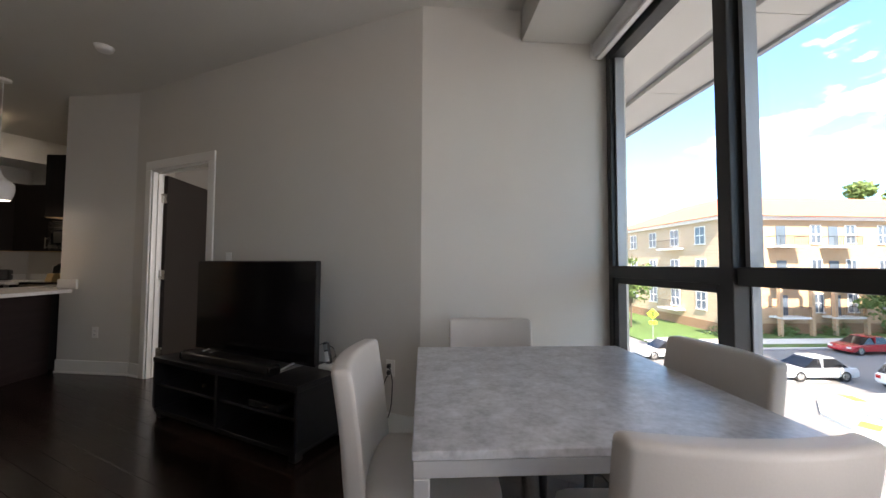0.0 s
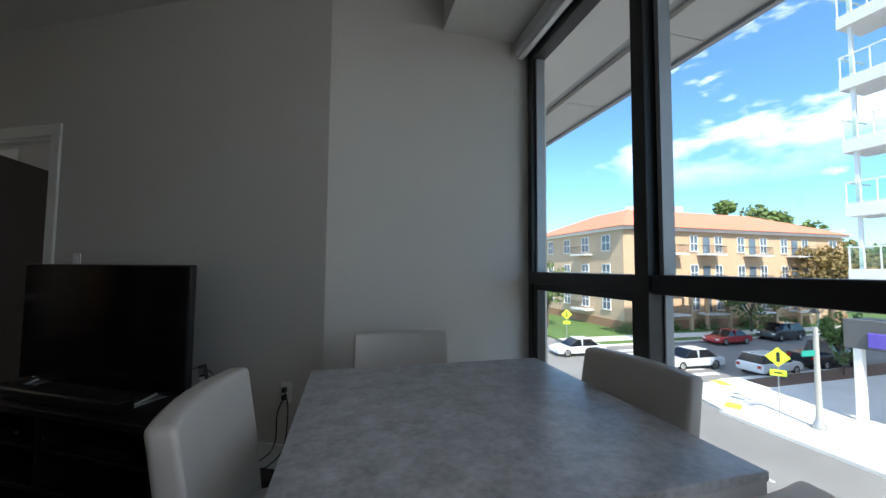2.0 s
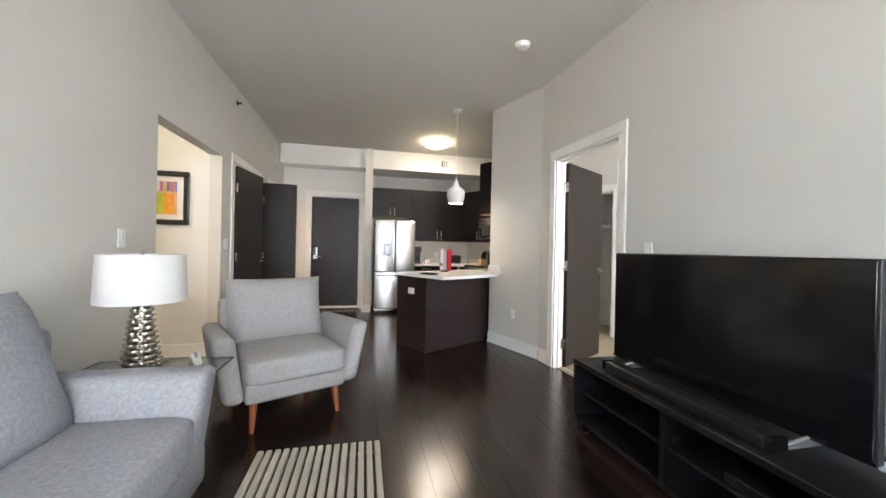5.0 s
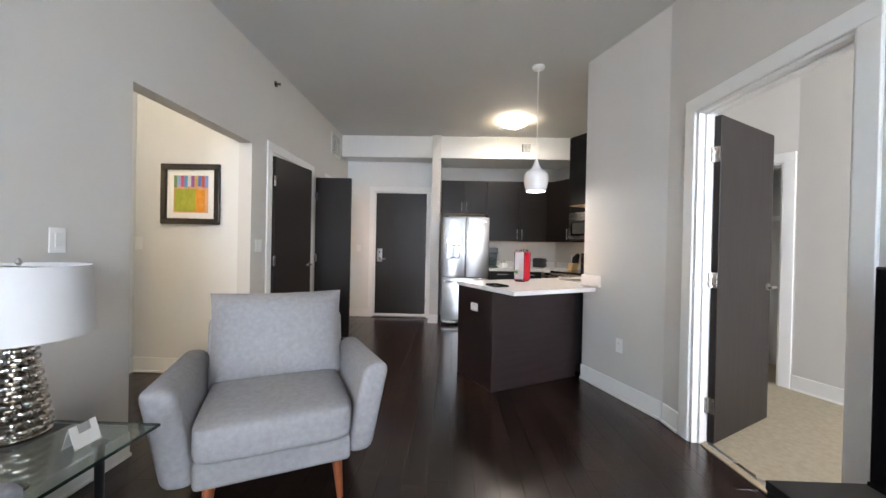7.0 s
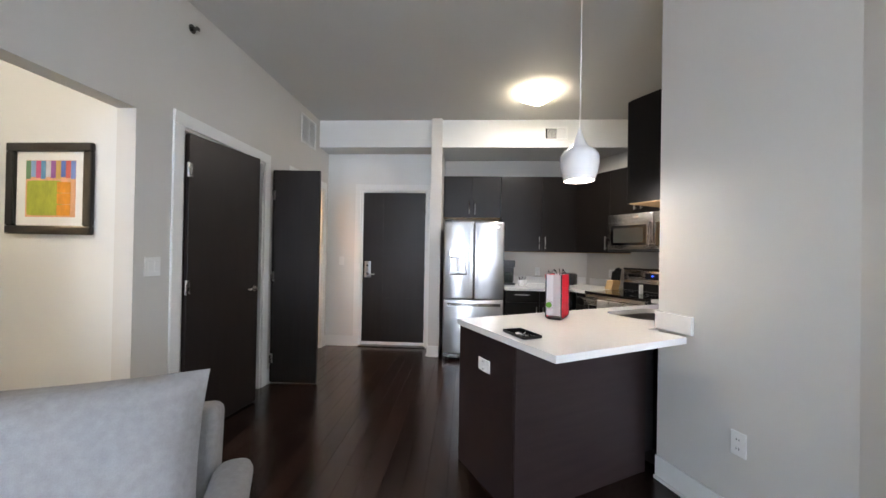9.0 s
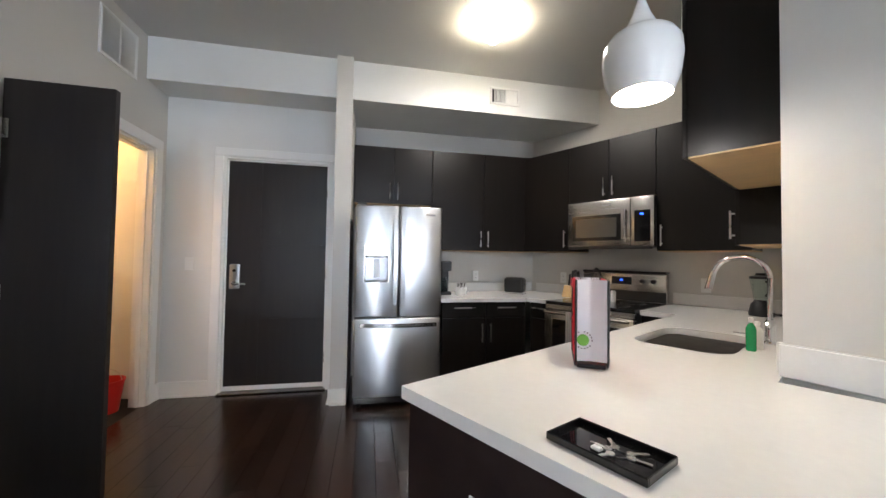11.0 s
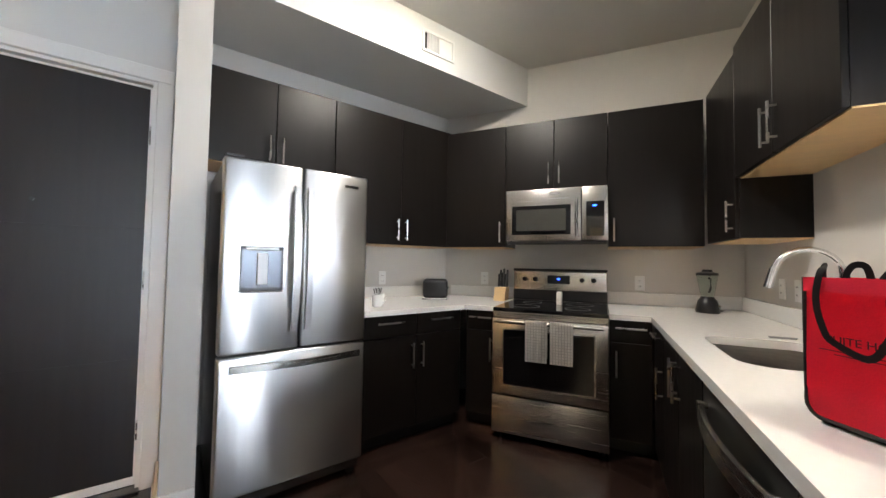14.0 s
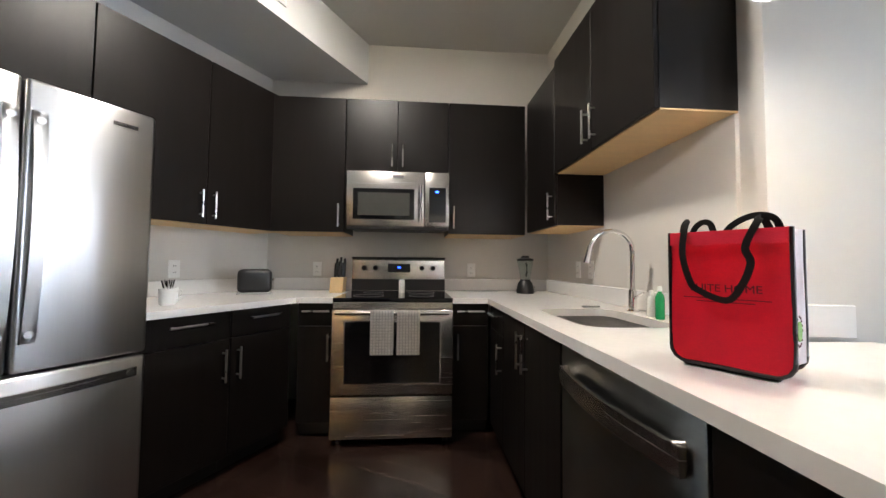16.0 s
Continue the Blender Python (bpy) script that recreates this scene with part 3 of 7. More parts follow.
# ---- windows ----
def window_bay(name, y0, y1, mull, z0, z1, zt, low):
    """Black aluminium glazing: y0..y1 along the wall, one upright at mull, a transom at zt."""
    root = thing(name, ID, "black aluminium window with a transom and a low vent pane", "window", kind="structure")
    X0, X1 = 1.575, 1.675
    part("window_frame", bx(B(), X0, X1, y1 - 0.055, y1, z0, z1, 0.004, 1), ALU, root)
    part("window_frame", bx(B(), X0, X1, y0, y0 + 0.055, z0, z1, 0.004, 1), ALU, root)
    part("window_head", bx(B(), X0, X1, y0 + 0.055, y1 - 0.055, z1 - 0.06, z1, 0.004, 1), ALU, root)
    part("window_sill", bx(B(), X0, X1, y0 + 0.055, y1 - 0.055, z0, z0 + 0.06, 0.004, 1), ALU, root)
    m0, m1 = mull
    part("mullion", bx(B(), X0 - 0.02, X1, m0 + 0.010, m1, z0 + 0.06, z1 - 0.06, 0.004, 1), ALU, root)
    part("mullion_bead", bx(B(), X0 + 0.055, X1 - 0.002, m0, m0 + 0.0095, z0 + 0.06, z1 - 0.06, 0.003, 1), ALU_EDGE, root, "grey aluminium glazing bead")
    for a, b in ((y0 + 0.055, m0), (m1, y1 - 0.055)):
        part("transom", bx(B(), X0 - 0.01, X1, a, b, zt - 0.078, zt, 0.006, 2), ALU, root)
        part("glazing_bead", bx(B(), X0 + 0.03, X1 - 0.01, b - 0.022, b - 0.0005, zt, z1 - 0.06), ALU_EDGE, root, "grey aluminium glazing bead")
        for q0, q1 in ((zt, z1 - 0.06), (z0 + 0.06, zt - 0.078)):
            p = part("pane", bx(B(), 1.648, 1.654, a, b - 0.022 if q0 == zt else b, q0, q1), GLASS, root)
            p.visible_shadow = False
        if low and a == m1:
            for r in ((a, a + 0.05, z0 + 0.06, zt - 0.078), (b - 0.05, b, z0 + 0.06, zt - 0.078), (a + 0.05, b - 0.05, zt - 0.118, zt - 0.078), (a + 0.05, b - 0.05, z0 + 0.06, z0 + 0.11)):
                part("vent_sash", bx(B(), X0 + 0.01, 1.645, *r, 0.003, 1), ALU, root)
    return root


window_bay("window_1", 0.75, 2.545, (1.485, 1.567), 0.06, 2.72, 1.187, True)
window_bay("window_2", -2.0, 0.40, (-0.9, -0.785), 0.06, 2.72, 1.187, True)
bw = thing("window_3", ID, "white framed bedroom window", "window", kind="structure")
for r in ((3.05, 3.11, 0.8, 2.6), (4.79, 4.85, 0.8, 2.6), (3.11, 4.79, 0.8, 0.86), (3.11, 4.79, 2.54, 2.6)):
    part("window_frame", bx(B(), 1.6, 1.7, *r), ALU, bw)
blind = thing("roller_blind", ID, "rolled-up white roller blind above the window", "blind")
part("cassette", bx(B(), 1.475, 1.572, 0.72, 2.56, 2.70, 2.812, 0.03, 4), SHADE, blind, smooth=True)
part("bottom_bar", bx(B(), 1.50, 1.54, 0.74, 2.54, 2.680, 2.699, 0.004, 1), PLATE, blind)
part("end_cap", bx(B(), 1.472, 1.574, 2.5605, 2.568, 2.697, 2.812, 0.002, 1), PLATE, blind)

# ---- plates, vents, detectors ----
def plate(m, label, cat, holes=2, w=0.072, h=0.118):
    """A wall plate; in m, x runs along the wall and +y comes out of it."""
    root = thing("wall_plate", m, label, cat)
    part("cover", bx(B(), -w / 2, w / 2, 0.0005, 0.007, -h / 2, h / 2, 0.003, 2), PLATE, root)
    if holes == 2:
        for z in (0.022, -0.022):
            s = part("socket", bx(B(), -0.017, 0.017, 0.0072, 0.0095, z - 0.014, z + 0.014, 0.003, 1), PLATE, root)
            for x in (-0.006, 0.006):
                part("slot", bx(B(), x - 0.0015, x + 0.0015, 0.0097, 0.0102, z - 0.006, z + 0.004), BLACK, s)
    else:
        for k in range(-holes):
            x = (k - (-holes - 1) / 2) * 0.046
            part("rocker", bx(B(), x - 0.016, x + 0.016, 0.0072, 0.011, -0.033, 0.033, 0.003, 1), PLATE, root)
    return root


def on(m, s, z):
    return m @ Matrix.Translation((s, 0, z))


wingm = Matrix.Translation((*Bc, 0)) @ Matrix.Rotation(math.atan2(A[1] - Bc[1], A[0] - Bc[0]), 4, "Z")
plate(on(wingm, 0.42, 0.44), "white wall outlet low on the wall", "outlet")
plate(on(tvm, 0.235, 0.45), "white wall outlet with a plugged-in black cord", "outlet")
plate(on(tvm, 1.95, 1.23), "white thermostat plate behind the television", "switch", -1)
plate(on(onleft(5.17), 0, 1.22), "white double light switch", "switch", -2, 0.115)
plate(on(onleft(3.42), 0, 1.24), "white light switch above the sofa lamp", "switch", -1)
plate(LIV @ Matrix.Translation((-2.33, 5.12, 1.22)) @ Matrix.Rotation(radians(180), 4, "Z"), "white light switch below the print", "switch", -1)
plate(LIV @ Matrix.Translation((-1.0, 8.03, 1.19)) @ Matrix.Rotation(radians(180), 4, "Z"), "white light switch beside the entry door", "switch", -1)
plate(LIV @ Matrix.Translation((1.80, 8.40, 1.08)) @ Matrix.Rotation(radians(180), 4, "Z"), "white outlet above the counter", "outlet")
for x in (-5.715, -4.40):
    plate(Matrix.Translation((x, 6.27, 1.08)) @ Matrix.Rotation(radians(180), 4, "Z"), "white outlet above the counter", "outlet")
for y in (5.66, 5.47):
    plate(Matrix.Translation((-3.712, y, 1.10)) @ Matrix.Rotation(radians(90), 4, "Z"), "white outlet above the counter", "outlet")
plate(Matrix.Translation((-4.073, 3.2355, 0.695)) @ Matrix.Rotation(radians(180), 4, "Z") , "white outlet on the end of the peninsula", "outlet", 2, 0.118, 0.072)


def vent(name, m, w, h, n, label):
    root = thing(name, m, label, "vent")
    part("backing", bx(B(), -w / 2 + 0.01, w / 2 - 0.01, 0.0005, 0.002, -h / 2 + 0.01, h / 2 - 0.01), BLACK, root)
    for r in ((-w / 2, w / 2, h / 2 - 0.02, h / 2), (-w / 2, w / 2, -h / 2, -h / 2 + 0.02), (-w / 2, -w / 2 + 0.02, -h / 2 + 0.02, h / 2 - 0.02), (w / 2 - 0.02, w / 2, -h / 2 + 0.02, h / 2 - 0.02)):
        part("frame", bx(B(), r[0], r[1], 0.0005, 0.014, r[2], r[3], 0.002, 1), TRIM, root)
    return root


vs = vent("supply_vent", LIV @ Matrix.Translation((1.86, 7.69, 2.87)) @ Matrix.Rotation(radians(180), 4, "Z"), 0.30, 0.17, 0, "white louvred supply vent on the soffit")
for k in range(9):
    x = -0.005 + 0.013 * k
    part("slat", bx(B(), x, x + 0.005, 0.003, 0.011, -0.062, 0.062), TRIM, vs)
part("blank_half", bx(B(), -0.128, -0.01, 0.003, 0.010, -0.062, 0.062), TRIM, vs)
vr = vent("return_vent", onleft(7.36) @ Matrix.Translation((0, 0, 2.785)), 0.40, 0.34, 0, "white return air grille high on the wall")
for k in range(22):
    z = -0.145 + 0.0135 * k
    part("slat", bx(B(), -0.178, 0.178, 0.003, 0.010, z, z + 0.006, m=Matrix.Identity(4)), TRIM, vr)
part("grille_bar", bx(B(), -0.006, 0.006, 0.0105, 0.014, -0.148, 0.148), TRIM, vr)

sd = thing("smoke_detector", Matrix.Translation((-2.50, 3.245, 3.05)), "round white smoke detector on the ceiling", "smoke detector")
part("base", lathe(B(), [(0.068, -0.010), (0.070, -0.001)]), PLATE, sd, smooth=True)
part("cover", lathe(B(), [(0.020, -0.042), (0.046, -0.040), (0.058, -0.030), (0.062, -0.012), (0.062, -0.0102)]), PLATE, sd, smooth=True)
sp = thing("sprinkler", onleft(5.45) @ Matrix.Translation((0, 0, 2.88)), "small sidewall sprinkler head", "sprinkler")
b = B()
rod(b, (0, 0.001, 0), (0, 0.008, 0), 0.03, seg=20)
rod(b, (0, 0.008, 0), (0, 0.045, 0), 0.012)
bx(b, -0.018, 0.018, 0.045, 0.049, -0.012, 0.012, 0.002, 1)
part("head", b, DARKSTEEL, sp)

# ---- lamps ----
cl = thing("ceiling_light", LIV @ Matrix.Translation((1.47, 6.90, 3.05)) @ Matrix.Rotation(radians(29), 4, "Z"), "square frosted glass ceiling light, switched on", "ceiling light")
part("pan", bx(B(), -0.11, 0.11, -0.11, 0.11, -0.02, -0.001, 0.004, 1), PLATE, cl)
part("diffuser", bx(B(), -0.135, 0.135, -0.135, 0.135, -0.085, -0.0205, 0.03, 4), GLOW, cl, "glowing frosted glass diffuser", True)
cc = cl.matrix_world.translation
lamp("ceiling_light_glow", "AREA", 1.35, look((cc.x, cc.y, 2.955), (cc.x, cc.y, 0)), WARM, 0.24, 0.24)
pend = thing("pendant_lamp", Matrix.Translation((-4.01, 3.885, 0)), "white bell-shaped metal pendant lamp, switched on", "pendant lamp")
part("canopy", lathe(B(), [(0.012, 3.01), (0.055, 3.025), (0.06, 3.049)]), PLATE, pend, smooth=True)
part("cord", rod(B(), (0, 0, 2.13), (0, 0, 3.02), 0.004, seg=8), PLATE, pend)
prof = [(0.0924, 1.8127), (0.1126, 1.8745), (0.1197, 1.9315), (0.1162, 1.9743), (0.0986, 2.0028), (0.0748, 2.0170), (0.0484, 2.0408), (0.0299, 2.0788), (0.0158, 2.1215), (0.0088, 2.1500)]
shade = part("shade", lathe(B(), prof + [(0.0053, 2.1481), (0.0123, 2.1168), (0.0264, 2.0740), (0.0440, 2.0360), (0.0704, 2.0113), (0.0942, 1.9971), (0.1118, 1.9705), (0.1153, 1.9315), (0.1082, 1.8745), (0.0880, 1.8146)], 40, closed=False), mat("white_enamel", (0.80, 0.80, 0.79), 0.22, var=0.02, bump=0.0), pend, smooth=True)
part("bulb", lathe(B(), [(0.005, 1.84), (0.030, 1.85), (0.042, 1.88), (0.036, 1.915), (0.018, 1.95), (0.014, 1.98)]), BULB, pend, "glowing warm bulb", True)
lamp("pendant_glow", "POINT", 0.42, pose(-4.01, 3.885, 1.82), WARM, 0.03)
lamp("bathroom_glow", "POINT", 3.6, LIV @ pose(-3.5, 4.3, 2.6), (1.0, 0.72, 0.38), 0.12)
lamp("laundry_glow", "POINT", 3.0, LIV @ pose(-2.0, 7.4, 2.7), (1.0, 0.48, 0.12), 0.12)

# fill lamp added to brighten the hall; its source is unseen
lamp("hall_fill_glow", "POINT", 0.95, LIV @ pose(-2.0, 3.7, 2.85), (1.0, 0.92, 0.80), 0.12)

# ---- kitchen ----
def bowed(b, pts, u, w):
    """A flat bar with half sizes u and w along a bowed line."""
    u, w = Vector(u), Vector(w)
    rows4 = [[b.verts.new(Vector(p) + u * i + w * j) for i, j in ((-1, -1), (1, -1), (1, 1), (-1, 1))] for p in pts]
    for r0, r1 in zip(rows4, rows4[1:]):
        for k in range(4):
            b.faces.new((r0[k], r0[(k + 1) % 4], r1[(k + 1) % 4], r1[k]))
    b.faces.new(rows4[0][::-1]), b.faces.new(rows4[-1])
    bmesh.ops.recalc_face_normals(b, faces=b.faces[:])
    return b


def pull(parent, a, b, out):
    """A bar handle from a to b, standing off along out."""
    a, b, o = Vector(a), Vector(b), Vector(out)
    d = (b - a).normalized()
    h = B()
    rod(h, a + o * 0.03, b + o * 0.03, 0.006, seg=8)
    for e in (a + d * 0.02, b - d * 0.02):
        rod(h, e, e + o * 0.03, 0.005, seg=8)
    part("handle", h, NICKEL, parent, "satin nickel bar handle")


def base_cabinet(m, w, depth, label, fronts, toe=True, group="kitchen base cabinets", h=0.868):
    """Front at y = 0, body behind it (y > 0), x along the run. fronts: (x0, x1, z0, z1, handle)."""
    root = thing("base_cabinet", m, label, "kitchen cabinet", group)
    part("body", bx(B(), 0.001, w - 0.001, 0.022, depth, 0.10, h), CAB, root)
    if toe:
        part("toe_kick", bx(B(), 0.001, w - 0.001, 0.08, depth - 0.02, 0.0, 0.0995), BLACK, root)
    fronted(root, fronts)
    return root


def fronted(root, fronts):
    for x0, x1, z0, z1, hd in fronts:
        d = part("drawer_front" if hd == "h" and z1 - z0 < 0.3 else "door", bx(B(), x0 + 0.002, x1 - 0.002, 0.0, 0.0195, z0 + 0.002, z1 - 0.002, 0.002, 1), CAB, root)
        if hd == "h":
            c = (x0 + x1) / 2
            l = min(0.10, (x1 - x0) * 0.36)
            pull(d, (c - l, 0, z1 - 0.05), (c + l, 0, z1 - 0.05), (0, -1, 0))
        elif hd in ("l", "r"):
            x = x0 + 0.04 if hd == "l" else x1 - 0.04
            top = z1 - 0.05 if z1 < 1.0 else z0 + 0.21
            pull(d, (x, 0, top - 0.17), (x, 0, top), (0, -1, 0))


def upper_cabinet(m, w, z0, z1, depth, label, splits, handles, wood=True):
    root = thing("wall_cabinet", m, label, "kitchen cabinet", "kitchen wall cabinets")
    part("body", bx(B(), 0.001, w - 0.001, 0.020, depth, z0 + 0.004, z1), CAB, root)
    part("underside", bx(B(), 0.003, w - 0.003, 0.022, depth, z0 - 0.003, z0 + 0.0035), MAPLE if wood else CAB, root, "unfinished maple underside")
    cuts = [0, *splits, w]
    fronted(root, [(a, b, z0, z1, hd) for a, b, hd in zip(cuts, cuts[1:], handles)])
    return root


RIGHT = Matrix.Rotation(radians(-90), 4, "Z")     # x of the cabinet runs towards -y, its front faces -x
def sinkrun(y):
    return Matrix.Translation((-4.385, y, 0)) @ RIGHT
def fr(q, p):
    return LIV @ Matrix.Translation((q, p, 0))


base_cabinet(Matrix.Translation((-4.638, 5.555, 0)), 0.250, 0.63, "narrow dark cabinet with a drawer beside the stove", [(0, 0.25, 0.72, 0.868, "h"), (0, 0.25, 0.10, 0.72, "l")])
base_cabinet(Matrix.Translation((-5.640, 5.555, 0)), 0.238, 0.63, "narrow dark cabinet with a drawer beside the stove", [(0, 0.238, 0.72, 0.868, "h"), (0, 0.238, 0.10, 0.72, "r")])
base_cabinet(sinkrun(5.545), 0.38, 0.66, "dark cabinet with a drawer in the kitchen corner", [(0.03, 0.38, 0.72, 0.868, "h"), (0.03, 0.38, 0.10, 0.72, "r")])
base_cabinet(sinkrun(5.163), 0.81, 0.66, "dark double-door sink cabinet", [(0, 0.405, 0.10, 0.868, "r"), (0.405, 0.81, 0.10, 0.868, "l")])
base_cabinet(sinkrun(3.722), 0.469, 0.57, "dark end cabinet of the peninsula", [(0, 0.469, 0.10, 0.868, "")], toe=False)
bp = thing("peninsula_panel", ID, "dark wood veneer panels closing the peninsula", "panel")
part("end_panel", bx(B(), -4.375, -3.795, 3.235, 3.2505, 0.0, 0.868, 0.002, 1), PANEL, bp)
part("back_panel", bx(B(), -3.794, -3.779, 3.235, 4.235, 0.0, 0.868, 0.002, 1), PANEL, bp)
base_cabinet(fr(1.255, 7.64), 0.425, 0.755, "dark cabinet with a drawer beside the refrigerator", [(0, 0.425, 0.72, 0.868, "h"), (0, 0.425, 0.10, 0.72, "r")])
base_cabinet(fr(1.682, 7.64), 0.40, 0.755, "dark cabinet with a drawer in the kitchen corner", [(0, 0.40, 0.72, 0.868, "h"), (0, 0.40, 0.10, 0.72, "l")])

dw = thing("dishwasher", sinkrun(4.348), "dark stainless dishwasher below the counter", "dishwasher")
part("body", bx(B(), 0.004, 0.619, 0.03, 0.58, 0.10, 0.865), BLACK, dw)
part("door", bx(B(), 0.004, 0.619, 0.0, 0.0295, 0.11, 0.862, 0.006, 2), mat("dusky_steel", (0.27, 0.27, 0.255), 0.30, 1.0, var=0.06, scale=3, fine=40, bump=0.008, stretch=(0.5, 0.5, 40), rough_var=0.04), dw, smooth=True)
hb2 = B()
bowed(hb2, [(0.04 + 0.0452 * k, -0.016 - 0.026 * math.sin(math.pi * k / 12), 0.775) for k in range(13)], (0, 0, 0.027), (0, -0.007, 0))
for x in (0.06, 0.565):
    rod(hb2, (x, 0.0, 0.795), (x, -0.028, 0.795), 0.011)
part("handle", hb2, STEEL_H, dw, "wide bowed flat steel handle")
part("toe_kick", bx(B(), 0.004, 0.619, 0.07, 0.5, 0.0, 0.0995), BLACK, dw)

# worktops
CT0, CT1 = 0.870, 0.905
wt = B()
sx0, sx1, sy0, sy1 = -4.265, -3.88, 4.40, 4.965
for r in ((-4.40, -3.716, sy1, 5.53), (-4.40, sx0, sy0, sy1), (sx1, -3.716, sy0, sy1), (-4.40, -3.716, 4.24, sy0), (-4.40, -3.49, 3.225, 4.148), (-4.638, -3.716, 5.53, 6.268)):
    bx(wt, *r, CT0, CT1)
bx(wt, -4.40, -3.716, 4.148, 4.24, CT0, CT1)
bmesh.ops.remove_doubles(wt, verts=wt.verts[:], dist=0.0005)
for cx, cy, dx, dy in ((sx0, sy0, 1, 1), (sx1, sy0, -1, 1), (sx1, sy1, -1, -1), (sx0, sy1, 1, -1)):
    R = 0.10
    arc_c = [(cx + dx * (R - R * math.sin(a)), cy + dy * (R - R * math.cos(a))) for a in [math.pi / 2 * k / 8 for k in range(9)]]
    poly = [(cx, cy)] + arc_c
    prism(wt, poly if dx * dy < 0 else poly[::-1], CT0, CT1)
bmesh.ops.remove_doubles(wt, verts=wt.verts[:], dist=0.0005)
bmesh.ops.recalc_face_normals(wt, faces=wt.faces[:])
solo("countertop", wt, QUARTZ, ID, "white quartz worktop of sink run and peninsula", "countertop")
wl = B()
lf = LIV
pts = [(-5.402, 6.268), (-5.402, 5.53), *[(v.x, v.y) for v in (lf @ Vector((2.095, 7.615, 0)), lf @ Vector((1.235, 7.615, 0)), lf @ Vector((1.235, 8.398, 0)), lf @ Vector((2.505, 8.398, 0)))]]
prism(wl, pts, CT0, CT1)
solo("countertop", wl, QUARTZ, ID, "white quartz worktop in the kitchen corner", "countertop")
bs = B()
bx(bs, -3.737, -3.7165, 4.30, 6.245, 0.9055, 1.005, 0.003, 1)
solo("backsplash", bs, QUARTZ, ID, "low white quartz upstand behind the sink", "backsplash")
solo("backsplash", bx(B(), -4.638, -3.7165, 6.246, 6.2685, 0.9055, 1.005, 0.003, 1), QUARTZ, ID, "low white quartz upstand beside the stove", "backsplash")
solo("backsplash", bx(B(), -6.06, -5.402, 6.246, 6.2685, 0.9055, 1.005, 0.003, 1), QUARTZ, ID, "low white quartz upstand beside the stove", "backsplash")
solo("backsplash", bx(B(), 1.24, 2.49, 8.376, 8.3985, 0.9055, 1.005, 0.003, 1), QUARTZ, LIV, "low white quartz upstand in the corner", "backsplash")
lw = (Vector(A) - Vector(Bc)).length
solo("backsplash", bx(B(), 0.655, lw + 0.004, 0.0015, 0.026, 0.9055, 1.01, 0.003, 1), QUARTZ, wingm, "low white quartz upstand at the peninsula's end", "backsplash")

sk = thing("kitchen_sink", ID, "undermount stainless steel sink bowl", "sink")
b = B()
for r in ((sx0 - 0.012, sx0, sy0, sy1, 0.70, 0.869), (sx1, sx1 + 0.012, sy0, sy1, 0.70, 0.869), (sx0, sx1, sy0 - 0.012, sy0, 0.70, 0.869), (sx0, sx1, sy1, sy1 + 0.012, 0.70, 0.869), (sx0, sx1, sy0, sy1, 0.69, 0.70)):
    bx(b, *r)
part("bowl", b, mat("satin_sink_steel", (0.80, 0.78, 0.74), 0.58, 0.85, var=0.05, bump=0.004), sk)
part("drain", lathe(B(), [(0.018, 0.7005), (0.04, 0.703), (0.045, 0.7008)], cx=-4.085, cy=4.69), CHROME, sk, smooth=True)
fc = thing("faucet", Matrix.Translation((-3.82, 4.84, 0.905)), "chrome gooseneck pull-down kitchen faucet", "faucet")
b = B()
lathe(b, [(0.027, 0.0005), (0.027, 0.006), (0.02, 0.012), (0.019, 0.10), (0.014, 0.11)])
part("base", b, CHROME, fc, smooth=True)
arc = [(0, 0, 0.10), (0, 0, 0.30)] + [(-0.105 + 0.105 * math.cos(a), 0, 0.30 + 0.095 * math.sin(a)) for a in [math.pi * k / 12 for k in range(1, 11)]] 
arc += [(-0.212, 0, 0.315)]
part("neck", tube(B(), arc, 0.0115, 12), CHROME, fc, smooth=True)
part("spray_head", rod(B(), (-0.212, 0, 0.318), (-0.232, 0, 0.235), 0.014, 0.017, 16), CHROME, fc, smooth=True)
part("lever", rod(B(), (0, -0.018, 0.07), (0.0, -0.085, 0.10), 0.006, 0.005), CHROME, fc)
solo("dish_brush", bx(B(), -3.99, -3.89, 5.02, 5.035, 0.906, 0.916, 0.003, 1), GREYMETAL, ID, "small grey dish brush lying by the sink", "brush")


def bottle(m, col, label, r=0.026, h=0.13, cap=PLATE):
    root = thing("soap_bottle", m, label, "bottle")
    part("body", lathe(B(), [(r * 0.9, 0.0005), (r, 0.006), (r, h * 0.72), (r * 0.75, h * 0.84), (r * 0.4, h * 0.9), (r * 0.4, h * 0.94)], 20), mat("bottle_" + label.split()[0], col, 0.2, var=0.05, bump=0.0), root, smooth=True)
    part("cap", lathe(B(), [(r * 0.48, h * 0.942), (r * 0.48, h * 1.1), (r * 0.2, h * 1.12)], 16), cap, root, smooth=True)
    return root


bottle(pose(-3.85, 4.60, 0.905), (0.02, 0.30, 0.10), "green dish soap bottle beside the sink", 0.018, 0.125)
bottle(pose(-3.84, 4.67, 0.905), (0.75, 0.76, 0.72), "white hand soap bottle beside the sink", 0.021, 0.105)

